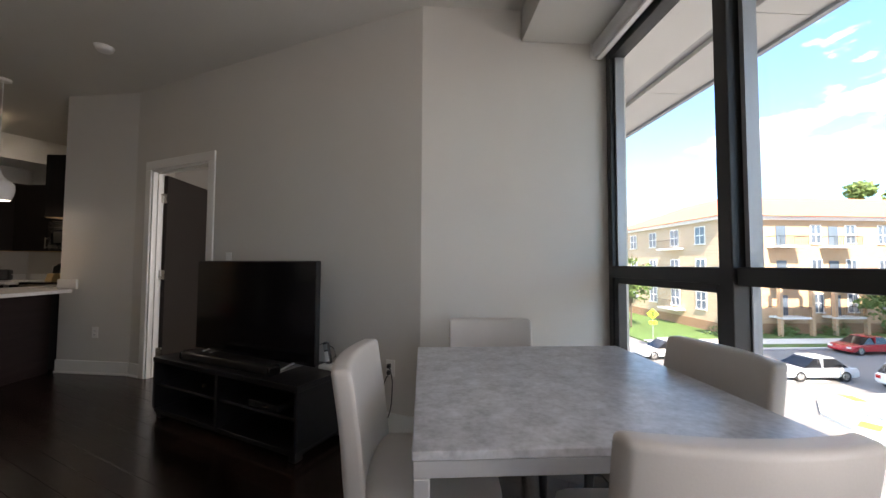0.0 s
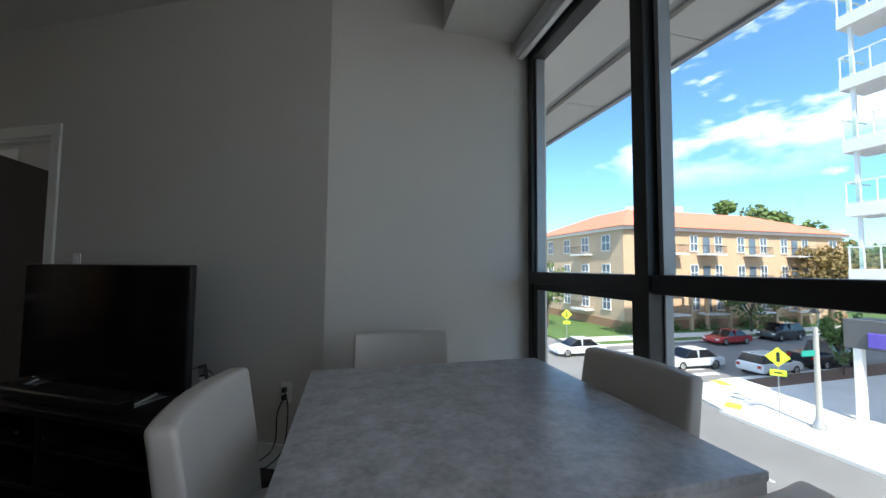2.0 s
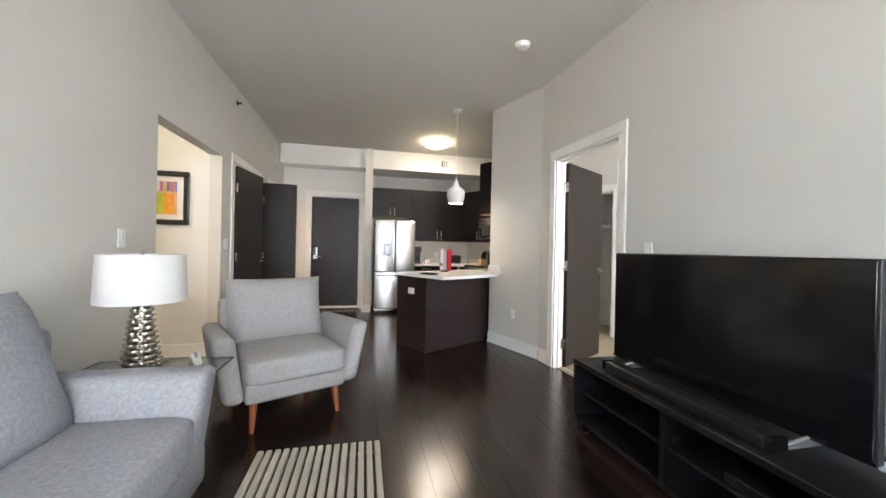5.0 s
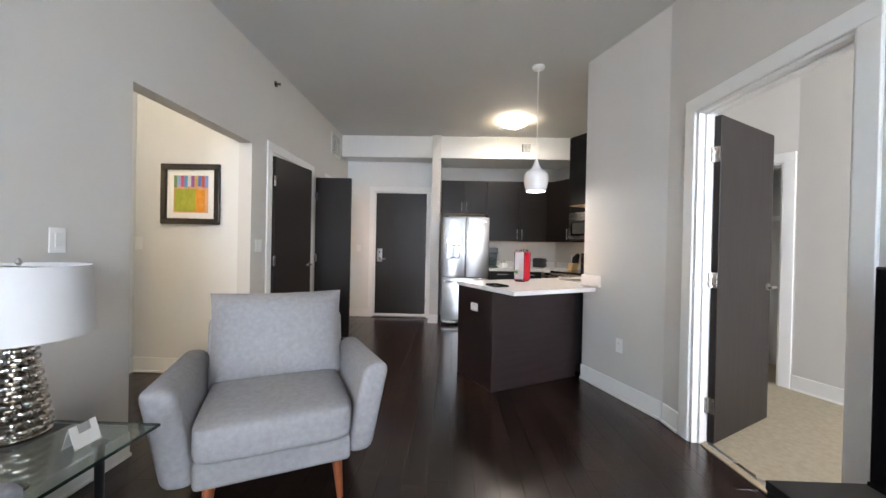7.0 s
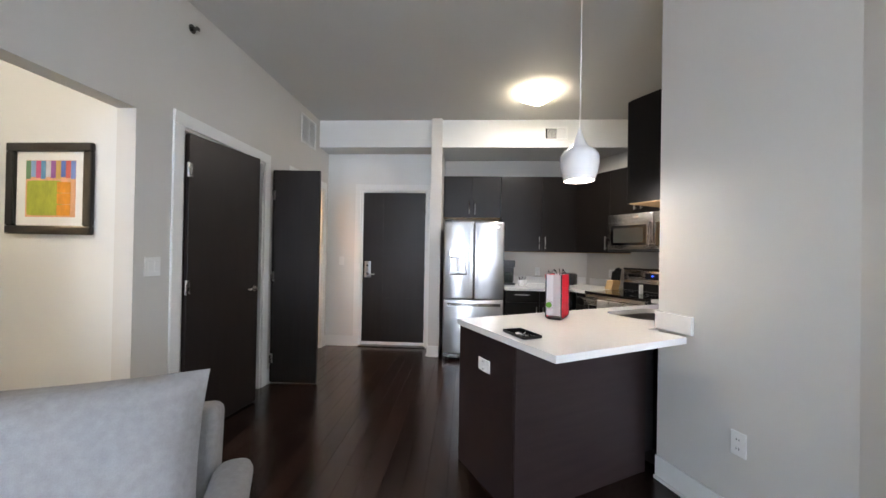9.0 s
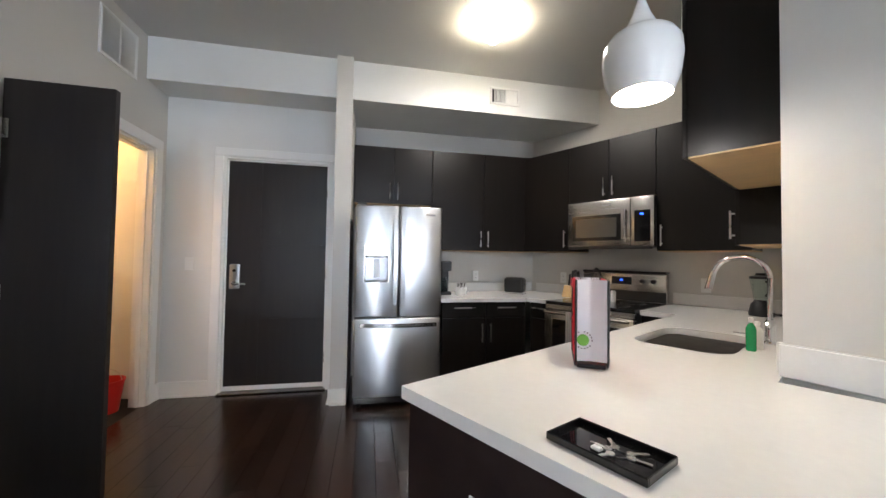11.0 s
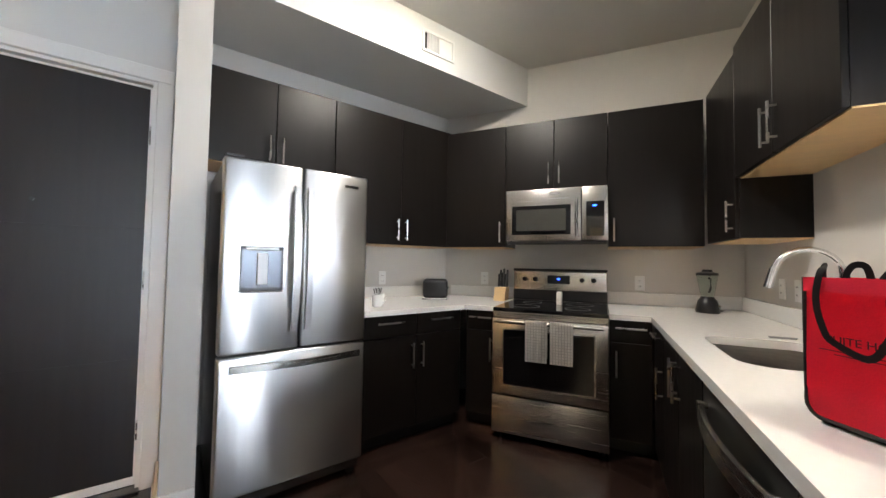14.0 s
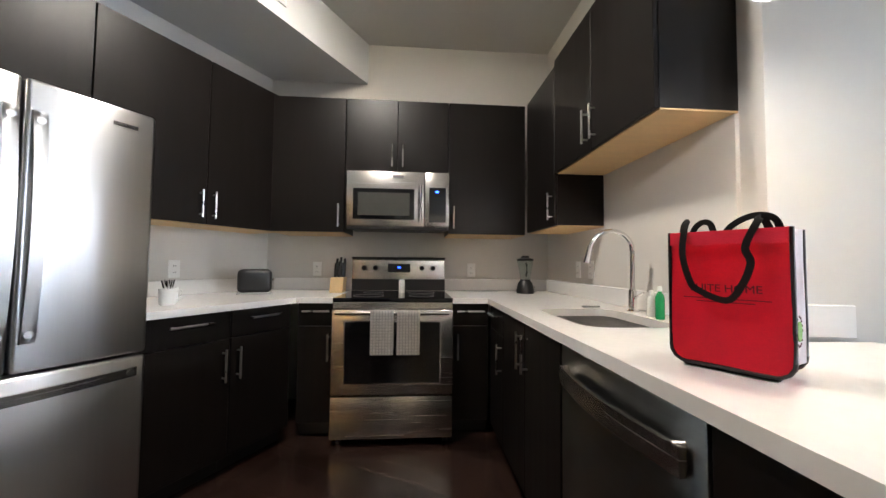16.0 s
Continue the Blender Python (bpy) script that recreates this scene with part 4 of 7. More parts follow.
# wall cabinets
upper_cabinet(fr(0.425, 8.06), 0.795, 1.82, 2.40, 0.338, "dark two-door cabinet above the refrigerator", [0.3975], ["r", "l"])
upper_cabinet(fr(1.222, 8.06), 1.14, 1.36, 2.40, 0.338, "tall dark two-door wall cabinet", [0.565], ["r", "l"])
upper_cabinet(Matrix.Translation((-5.955, 5.87, 0)), 0.533, 1.36, 2.38, 0.398, "dark wall cabinet beside the microwave", [], ["r"])
upper_cabinet(Matrix.Translation((-5.42, 5.87, 0)), 0.778, 1.822, 2.38, 0.398, "dark two-door cabinet above the microwave", [0.389], ["r", "l"])
upper_cabinet(Matrix.Translation((-4.640, 5.87, 0)), 0.60, 1.36, 2.38, 0.398, "dark wall cabinet beside the microwave", [], ["l"])
upper_cabinet(Matrix.Translation((-4.03, 5.86, 0)) @ RIGHT, 0.555, 1.375, 2.385, 0.325, "dark corner wall cabinet", [], ["r"])
upper_cabinet(Matrix.Translation((-4.03, 5.303, 0)) @ RIGHT, 0.945, 1.70, 2.42, 0.325, "tall dark two-door cabinet above the sink", [0.4725], ["r", "l"])

# refrigerator
rf = thing("refrigerator", fr(0.474, 7.49), "stainless french-door refrigerator with a water dispenser", "refrigerator")
W, H = 0.742, 1.72
part("body", bx(B(), 0.004, W - 0.004, 0.075, 0.76, 0.03, H - 0.02), DARKSTEEL, rf, "dark grey steel body")
for x0, x1 in ((0.0, W / 2 - 0.003), (W / 2 + 0.003, W)):
    d = part("door", bx(B(), x0, x1, 0.0, 0.07, 0.765, H, 0.014, 3), STEEL, rf, smooth=True)
    hx2 = x1 - 0.03 if x0 == 0 else x0 + 0.03
    hb3 = B()
    bowed(hb3, [(hx2, -0.016 - 0.034 * math.sin(math.pi * k / 12), 0.86 + 0.0625 * k) for k in range(13)], (0.017, 0, 0), (0, 0.007, 0))
    for z in (0.89, 1.58):
        rod(hb3, (hx2, 0.004, z), (hx2, -0.03, z), 0.012)
    part("handle", hb3, STEEL, d, "tall bowed flat steel handle")
    if x0 == 0:
        dp = part("dispenser", bx(B(), 0.075, 0.285, -0.004, 0.001, 1.06, 1.38, 0.003, 1), STEEL_H, d, "water and ice dispenser")
        part("recess", bx(B(), 0.082, 0.278, -0.0055, -0.0042, 1.068, 1.29), BLACK, dp)
        part("recess_back", bx(B(), 0.090, 0.268, -0.0068, -0.0057, 1.085, 1.268), mat("blue_grey_gloss", (0.17, 0.18, 0.20), 0.18, 0.6, var=0.1, bump=0.0), dp, "glossy grey recess")
        part("spout_light", bx(B(), 0.105, 0.255, -0.012, -0.0057, 1.272, 1.284, 0.002, 1), PLATE, dp)
        part("paddle", bx(B(), 0.155, 0.205, -0.016, -0.0070, 1.10, 1.258, 0.003, 1), GREYMETAL, dp)
        part("drip_tray", bx(B(), 0.085, 0.275, -0.020, -0.0042, 1.062, 1.0675, 0.002, 1), DARKSTEEL, dp)
    else:
        part("badge", bx(B(), 0.60, 0.68, -0.0025, 0.0005, 1.645, 1.66, 0.001, 1), CHROME, d)
fz = part("freezer_drawer", bx(B(), 0.0, W, 0.0, 0.07, 0.09, 0.757, 0.014, 3), STEEL, rf, smooth=True)
hb4 = B()
bowed(hb4, [(0.05 + 0.0543 * k, -0.016 - 0.034 * math.sin(math.pi * k / 12), 0.70) for k in range(13)], (0, 0, 0.017), (0, -0.007, 0))
for x in (0.07, 0.68):
    rod(hb4, (x, 0.004, 0.70), (x, -0.032, 0.70), 0.012)
part("handle", hb4, STEEL_H, fz, "wide bowed flat steel handle")
part("grille", bx(B(), 0.01, W - 0.01, 0.03, 0.074, 0.03, 0.085, 0.004, 1), DARKSTEEL, rf)
for x in (0.05, W - 0.05):
    part("foot", rod(B(), (x, 0.06, 0.0), (x, 0.06, 0.03), 0.02), BLACK, rf)
part("hinge_cover", bx(B(), 0.01, 0.09, 0.02, 0.10, H + 0.0005, H + 0.018, 0.004, 1), BLACK, rf)

# stove
st = thing("stove", Matrix.Translation((-5.398, 5.445, 0)), "stainless electric stove with a black glass top", "stove")
W = 0.756
part("body", bx(B(), 0.004, W - 0.004, 0.04, 0.82, 0.05, 0.885), BLACK, st)
ct = part("cooktop", bx(B(), 0.0, W, 0.0, 0.66, 0.886, 0.912, 0.005, 2), GLOSS, st, "black glass cooktop")
for x, y, r in ((0.2, 0.18, 0.10), (0.56, 0.18, 0.085), (0.2, 0.46, 0.075), (0.56, 0.46, 0.10)):
    part("burner_ring", lathe(B(), [(r - 0.004, 0.9125), (r - 0.004, 0.9130), (r, 0.9130), (r, 0.9125)], 32, x, y, False), GREYMETAL, ct)
part("control_trim", bx(B(), 0.0, W, 0.0, 0.035, 0.845, 0.8855, 0.004, 2), STEEL_H, st)
od = part("oven_door", bx(B(), 0.0, W, -0.022, 0.039, 0.315, 0.842, 0.008, 2), STEEL_H, st, "steel oven door with a dark window", True)
part("oven_window", bx(B(), 0.085, W - 0.085, -0.0255, -0.0225, 0.39, 0.765, 0.02, 3), GLOSS, od, "dark glass oven window")
part("window_trim", bx(B(), 0.078, W - 0.078, -0.0238, -0.0222, 0.383, 0.772), CHROME, od)
hb5 = B()
rod(hb5, (0.03, -0.062, 0.825), (W - 0.03, -0.062, 0.825), 0.013, seg=16)
for x in (0.06, W - 0.06):
    rod(hb5, (x, -0.02, 0.825), (x, -0.062, 0.825), 0.010)
part("handle", hb5, STEEL_H, od, "steel bar handle", True)
part("drawer", bx(B(), 0.0, W, -0.018, 0.039, 0.05, 0.305, 0.006, 2), STEEL_H, st, "steel storage drawer", True)
for x in (0.04, W - 0.04):
    for y in (0.06, 0.68):
        part("foot", rod(B(), (x, y, 0), (x, y, 0.05), 0.018), BLACK, st)
bg = part("backguard", bx(B(), 0.0, W, 0.66, 0.735, 0.9125, 1.165, 0.01, 3), STEEL_H, st, "steel control panel with knobs", True)
part("panel_edge", bx(B(), -0.002, W + 0.002, 0.655, 0.737, 1.1655, 1.185, 0.006, 2), BLACK, bg)
part("lower_panel", bx(B(), 0.002, W - 0.002, 0.655, 0.6595, 0.914, 1.005), BLACK, bg)
for x in (0.10, 0.19, W - 0.19, W - 0.10):
    k = B()
    rod(k, (x, 0.6595, 1.095), (x, 0.635, 1.095), 0.022, 0.018, 20)
    part("knob", k, BLACK, bg)
part("clock_window", bx(B(), 0.29, 0.47, 0.656, 0.6595, 1.06, 1.13, 0.004, 1), BLACK, bg)
part("clock", bx(B(), 0.368, 0.392, 0.654, 0.6557, 1.095, 1.106), BLUELED, bg, "lit blue clock digits")
def waffle():
    m = mat("waffle_cotton", (0.66, 0.64, 0.60), 0.95, var=0.12, scale=60, fine=300, bump=0.8)
    nt = m.node_tree
    n, ln = nt.nodes.new, nt.links.new
    bsdf = next(x for x in nt.nodes if x.type == "BSDF_PRINCIPLED")
    coat, turn, grid = n("ShaderNodeTexCoord"), n("ShaderNodeMapping"), n("ShaderNodeTexBrick")
    turn.inputs["Rotation"].default_value = (radians(90), 0, 0)
    grid.offset = 0.0
    for key, v in (("Color1", (0.70, 0.68, 0.64, 1)), ("Color2", (0.64, 0.62, 0.58, 1)), ("Mortar", (0.40, 0.385, 0.36, 1))):
        grid.inputs[key].default_value = v
    for key, v in (("Scale", 1.0), ("Brick Width", 0.018), ("Row Height", 0.018), ("Mortar Size", 0.0018)):
        grid.inputs[key].default_value = v
    ln(coat.outputs["Object"], turn.inputs["Vector"]), ln(turn.outputs["Vector"], grid.inputs["Vector"]), ln(grid.outputs["Color"], bsdf.inputs["Base Color"])
    return m


WAFFLE = waffle()
for x, s in ((0.245, 1), (0.405, 0)):
    tw = thing("dish_towel", Matrix.Translation((-5.398 + x, 5.445, 0)), "white waffle dish towel hung on the oven handle", "towel", "towels on the oven")
    b = B()
    prof = [(-0.0445, 0.60 + 0.035 * k) for k in range(7)] + [(-0.0455, 0.835), (-0.050, 0.8425), (-0.062, 0.8445), (-0.074, 0.8425), (-0.0785, 0.835)] + [(-0.080, 0.82 - 0.035 * k) for k in range(8)]
    ring = []
    for i in range(15):
        ring.append([b.verts.new((0.01 * i, y + (0.0022 * math.sin(i * 1.3 + s) * min(1, (0.86 - z) * 5)) * (1 if y > -0.06 else -1), z)) for y, z in prof])
    for r0, r1 in zip(ring, ring[1:]):
        for k in range(len(prof) - 1):
            b.faces.new((r0[k], r1[k], r1[k + 1], r0[k + 1]))
    bmesh.ops.solidify(b, geom=b.faces[:], thickness=0.002)
    part("cloth", b, WAFFLE, tw, smooth=True)
sh = thing("salt_shaker", Matrix.Translation((-4.985, 5.86, 0.912)), "small white shaker on the stove top", "shaker")
part("body", lathe(B(), [(0.02, 0.0005), (0.022, 0.01), (0.022, 0.09), (0.017, 0.10)], 16), PLATE, sh, smooth=True)

# microwave
mw = thing("microwave", Matrix.Translation((-5.400, 5.812, 0)), "stainless over-range microwave with a dark window", "microwave")
W = 0.762
part("body", bx(B(), 0.002, W - 0.002, 0.03, 0.455, 1.40, 1.815), BLACK, mw)
d = part("door", bx(B(), 0.0, 0.575, 0.0, 0.0295, 1.405, 1.815, 0.006, 2), STEEL_H, mw, smooth=True)
part("window", bx(B(), 0.05, 0.50, -0.003, -0.0003, 1.455, 1.685, 0.012, 3), GLOSS, d, "dark glass window")
part("window_inner", bx(B(), 0.085, 0.465, -0.0042, -0.0032, 1.485, 1.655), mat("grey_mesh_glass", (0.065, 0.065, 0.058), 0.15, var=0.1, bump=0.0), d)
hb6 = B()
tube(hb6, [(0.545, -0.02 - 0.018 * math.sin(math.pi * k / 8), 1.44 + 0.034 * k) for k in range(9)], 0.010, 10)
part("handle", hb6, CHROME, d, "curved chrome handle", True)
pn = part("control_panel", bx(B(), 0.578, W, 0.0, 0.0295, 1.405, 1.815, 0.006, 2), STEEL_H, mw, smooth=True)
part("keypad", bx(B(), 0.61, 0.735, -0.003, -0.0003, 1.44, 1.70, 0.004, 1), GLOSS, pn)
part("clock", bx(B(), 0.655, 0.682, -0.0042, -0.0032, 1.662, 1.674), BLUELED, pn, "lit blue clock digits")
part("badge", bx(B(), 0.34, 0.42, -0.002, 0.0005, 1.765, 1.785, 0.001, 1), CHROME, d)
part("vent_lip", bx(B(), 0.01, W - 0.01, -0.004, 0.02, 1.378, 1.3995, 0.004, 1), BLACK, mw)

# counter things
to = thing("toaster", Matrix.Translation((-6.02, 5.80, 0.905)) @ Matrix.Rotation(radians(22), 4, "Z") @ Matrix.Diagonal((0.80, 0.85, 0.92, 1)), "black two-slice toaster on the counter", "toaster")
part("body", bx(B(), -0.135, 0.135, -0.085, 0.085, 0.015, 0.19, 0.035, 4), BLACK, to, smooth=True)
part("base", bx(B(), -0.14, 0.14, -0.088, 0.088, 0.0, 0.0148, 0.006, 1), GREYMETAL, to)
for y in (-0.03, 0.03):
    part("slot", bx(B(), -0.10, 0.10, y - 0.014, y + 0.014, 0.1895, 0.192), DARKSTEEL, to)
part("lever", bx(B(), 0.136, 0.155, -0.02, 0.02, 0.10, 0.12, 0.005, 1), CHROME, to)
kb = thing("knife_block", Matrix.Translation((-5.485, 6.0, 0.905)), "pale wooden knife block with black-handled knives", "knife block")
b = B()
bx(b, -0.05, 0.05, -0.07, 0.07, 0.0, 0.115, 0.006, 2)
bent(b, lambda v: Vector((v.x, v.y + 0.35 * v.z, v.z)))
part("block", b, MAPLE, kb)
for i in range(3):
    for j in range(2):
        x, y = -0.03 + 0.03 * i, -0.02 + 0.05 * j
        part("knife_handle", bx(B(), x - 0.009, x + 0.009, y + 0.03, y + 0.055, 0.118, 0.235 + 0.045 * j + 0.012 * (i % 2), 0.005, 2, m=Matrix.Rotation(radians(-10), 4, "X")), BLACK, kb)
bl = thing("blender", Matrix.Translation((-4.01, 5.97, 0.905)) @ Matrix.Rotation(radians(65), 4, "Z") @ Matrix.Scale(0.82, 4), "black blender with a clear jar and its cord", "blender")
part("base", lathe(B(), [(0.085, 0.0005), (0.085, 0.03), (0.07, 0.10), (0.05, 0.125), (0.05, 0.135)], 24), BLACK, bl, smooth=True)
part("control_dial", rod(B(), (0.0, -0.072, 0.055), (0.0, -0.088, 0.05), 0.018), CHROME, bl)
part("jar", lathe(B(), [(0.045, 0.136), (0.05, 0.15), (0.075, 0.30), (0.078, 0.315)], 24), GREENGLASS, bl, "clear plastic jar", True)
part("lid", lathe(B(), [(0.08, 0.3155), (0.08, 0.335), (0.04, 0.345), (0.035, 0.365)], 24), BLACK, bl, smooth=True)
part("jar_handle", tube(B(), [(0.06, 0, 0.29), (0.11, 0, 0.28), (0.11, 0, 0.20), (0.055, 0, 0.17)], 0.009), BLACK, bl, smooth=True)
part("cord", tube(B(), [(0.06, 0.03, 0.008), (0.14, 0.02, 0.006), (0.21, -0.03, 0.006), (0.19, -0.07, 0.006), (0.13, -0.06, 0.006), (0.16, 0.0, 0.012), (0.24, 0.06, 0.02)], 0.004), BLACK, bl, smooth=True)
cm = thing("coffee_maker", fr(1.33, 8.05) @ Matrix.Translation((0, 0, 0.905)), "black drip coffee maker with a glass carafe", "coffee maker")
b = B()
bx(b, -0.085, 0.085, -0.11, 0.11, 0.0, 0.03, 0.008, 2)
bx(b, -0.085, 0.085, 0.04, 0.11, 0.03, 0.33, 0.01, 2)
bx(b, -0.085, 0.085, -0.10, 0.11, 0.24, 0.34, 0.012, 2)
part("housing", b, BLACK, cm)
part("carafe", lathe(B(), [(0.055, 0.0305), (0.065, 0.05), (0.06, 0.13), (0.045, 0.16), (0.048, 0.175)], 20, 0, -0.035), GREENGLASS, cm, "clear glass carafe", True)
part("carafe_handle", tube(B(), [(0, -0.08, 0.15), (0, -0.125, 0.145), (0, -0.125, 0.07), (0, -0.09, 0.05)], 0.008), BLACK, cm)
for i, (q, p) in enumerate(((1.47, 7.84), (1.53, 7.93))):
    mg = thing("mug", fr(q, p) @ Matrix.Translation((0, 0, 0.905)), "small white mug with teaspoons on the counter", "mug", "mugs on the counter")
    part("cup", lathe(B(), [(0.030, 0.0005), (0.036, 0.01), (0.038, 0.085), (0.034, 0.085), (0.032, 0.012), (0.001, 0.010)], 20, closed=False), PLATE, mg, smooth=True)
    part("mug_handle", tube(B(), [(0.036, 0, 0.07), (0.058, 0, 0.065), (0.058, 0, 0.03), (0.036, 0, 0.025)], 0.005), PLATE, mg)
    for a in (-0.4, 0.1, 0.5):
        part("spoon", rod(B(), (0, 0, 0.02), (0.025 * math.cos(a * 5), 0.03 * a, 0.125), 0.002, 0.004, 6), CHROME, mg)

tr = thing("tray", Matrix.Translation((-3.862, 3.333, 0.905)) @ Matrix.Rotation(radians(-4), 4, "Z") @ Matrix.Scale(0.82, 4), "black rectangular tray holding keys", "tray")
b = B()
bx(b, -0.115, 0.115, -0.065, 0.065, 0.001, 0.006)
for r in ((-0.12, 0.12, -0.072, -0.065), (-0.12, 0.12, 0.065, 0.072), (-0.12, -0.115, -0.065, 0.065), (0.115, 0.12, -0.065, 0.065)):
    bx(b, *r, 0.001, 0.02, 0.002, 1)
part("dish", b, GLOSS, tr)
ky = thing("key_bunch", tr.matrix_world @ Matrix.Translation((0.03, -0.005, 0.0062)), "bunch of steel keys on a ring lying in the tray", "keys")
part("ring", lathe(B(), [(0.014, 0.0), (0.014, 0.003), (0.017, 0.003), (0.017, 0.0)], 20, closed=False), CHROME, ky)
for k, a in enumerate((0.2, 0.9, 2.4, 3.3, 4.4)):
    b = B()
    rm = Matrix.Rotation(a, 4, "Z") @ Matrix.Translation((0.018, 0, 0.001 + 0.0016 * k))
    lathe(b, [(0.010, 0.0), (0.010, 0.002)], 12, 0.008)
    bx(b, 0.016, 0.048, -0.004, 0.004, 0.0, 0.002)
    for v in b.verts:
        v.co = rm @ v.co
    part("key", b, NICKEL, ky)
part("fob", bx(B(), -0.055, -0.03, -0.03, -0.012, 0.0, 0.008, 0.003, 1), PLATE, ky)

RED = mat("red_nonwoven_fabric", (0.86, 0.016, 0.055), 0.42, var=0.12, scale=14, fine=260, bump=0.35)
WHITEF = mat("white_nonwoven_fabric", (0.74, 0.72, 0.74), 0.5, var=0.06, scale=14, fine=260, bump=0.3)
bw2, bd, bh = 0.210, 0.100, 0.300
bag = thing("tote_bag", Matrix.Translation((-4.228, 3.858, 0.905)) @ Matrix.Rotation(radians(-57.5), 4, "Z") @ Matrix.Translation((0, bd / 2, 0)), "red tote bag with white sides and black straps", "bag")


def sheet(x0, x1, y, z0, z1, amp, seed, n=10, sway=0.0, axis=0):
    b = B()
    g = [[None] * (n + 1) for _ in range(n + 1)]
    for i in range(n + 1):
        for j in range(n + 1):
            a, z = x0 + (x1 - x0) * i / n, z0 + (z1 - z0) * j / n
            o = amp * noise.noise(Vector((a * 9 + seed, z * 7, seed))) + sway * math.sin(math.pi * i / n) * (0.4 + 0.6 * j / n)
            g[i][j] = b.verts.new((a, y + o, z) if axis == 0 else (y + o, a, z))
    for i in range(n):
        for j in range(n):
            b.faces.new((g[i][j], g[i + 1][j], g[i + 1][j + 1], g[i][j + 1]))
    bmesh.ops.solidify(b, geom=b.faces[:], thickness=0.003)
    return b


def rounded(b, half, r=0.030, z0=0.010):
    """Draws the lower corners of a panel in."""
    def f(v):
        h = v.z - z0
        if h >= r:
            return v
        return Vector((v.x * (half - r + math.sqrt(max(0, r * r - (r - h) ** 2))) / half, v.y, v.z))
    return bent(b, f)


part("front_panel", rounded(sheet(-bw2 / 2, bw2 / 2, -bd / 2, 0.0105, bh, 0.006, 1.3, 18), bw2 / 2), RED, bag, smooth=True)
part("back_panel", rounded(sheet(-bw2 / 2, bw2 / 2, bd / 2, 0.0105, bh, 0.006, 4.1, 18), bw2 / 2), RED, bag, smooth=True)
for k in (1, -1):
    gus = sheet(-bd / 2 + 0.003, bd / 2 - 0.003, k * bw2 / 2, 0.03, bh, 0.003, 2.2 * k, 16, axis=1)
    gus = bent(gus, lambda v: Vector((v.x - k * max(0, 0.020 - abs(v.y + 0.004) * 0.45) * (0.35 + 0.65 * v.z / bh), v.y, v.z)))
    part("side_panel", gus, WHITEF, bag, "white side panel with a pressed crease", True)
part("bottom_panel", bx(B(), -bw2 / 2 + 0.022, bw2 / 2 - 0.022, -bd / 2 + 0.004, bd / 2 - 0.004, 0.0005, 0.014, 0.004, 2), BLACK, bag)
for y in (-bd / 2, bd / 2):
    pts = [(-bw2 / 2, y, bh), (-bw2 / 2, y, bh * 0.66), (-bw2 / 2, y, bh * 0.33), (-bw2 / 2, y, 0.042)]
    pts += [(-bw2 / 2 + 0.03 - 0.03 * math.cos(a), y, 0.04 - 0.03 * math.sin(a)) for a in (0.3, 0.8, 1.25, 1.57)]
    pts = pts + [(-x, yy, z) for x, yy, z in reversed(pts)]
    part("piping", tube(B(), pts, 0.0042, 8), BLACK, bag, "black edge binding", True)
STRAP = mat("black_webbing", (0.015, 0.015, 0.016), 0.8, var=0.2, scale=40, fine=300, bump=0.5)


def ribbon(pts, wdt, thick=0.003):
    b = B()
    pts = [Vector(p) for p in pts]
    rows2 = []
    for i, p in enumerate(pts):
        d = (pts[min(i + 1, len(pts) - 1)] - pts[max(i - 1, 0)]).normalized()
        s = d.cross(Vector((0, 1, 0))).normalized() * wdt / 2
        rows2.append((b.verts.new(p - s), b.verts.new(p + s)))
    for r0, r1 in zip(rows2, rows2[1:]):
        b.faces.new((r0[0], r0[1], r1[1], r1[0]))
    bmesh.ops.solidify(b, geom=b.faces[:], thickness=thick)
    return b


def curve_pts(ctrl, n=6):
    """A smooth line through the control points."""
    c = [Vector(p) for p in ctrl]
    c = [c[0]] + c + [c[-1]]
    out = []
    for i in range(1, len(c) - 2):
        for k in range(n):
            t = k / n
            out.append(0.5 * (2 * c[i] + (c[i + 1] - c[i - 1]) * t + (2 * c[i - 1] - 5 * c[i] + 4 * c[i + 1] - c[i + 2]) * t * t + (3 * c[i] - c[i - 1] - 3 * c[i + 1] + c[i + 2]) * t ** 3))
    return out + [c[-1]]


fy = -bd / 2
part("strap", ribbon(curve_pts([(-0.086, fy + 0.022, bh - 0.02), (-0.082, fy + 0.016, bh + 0.012), (-0.070, fy + 0.004, bh + 0.024), (-0.071, fy - 0.010, bh + 0.004), (-0.074, fy - 0.015, bh - 0.05), (-0.062, fy - 0.015, bh - 0.105), (-0.047, fy - 0.013, bh - 0.128), (0.005, fy - 0.013, bh - 0.148), (0.031, fy - 0.013, bh - 0.115), (0.046, fy - 0.014, bh - 0.07), (0.038, fy - 0.014, bh - 0.038), (0.054, fy - 0.010, bh + 0.006), (0.062, fy + 0.006, bh + 0.022), (0.074, fy + 0.022, bh - 0.015)]), 0.0135, 0.002), STRAP, bag, "black webbing strap hanging in a loop", True)
part("strap", ribbon(curve_pts([(-0.020, bd / 2 - 0.05, bh - 0.03), (-0.008, bd / 2 - 0.04, bh + 0.008), (0.022, bd / 2 - 0.035, bh + 0.030), (0.050, bd / 2 - 0.03, bh + 0.034), (0.070, bd / 2 - 0.02, bh + 0.020), (0.080, bd / 2 - 0.010, bh - 0.03)]), 0.0135, 0.002), STRAP, bag, "black webbing strap folded over the rim", True)
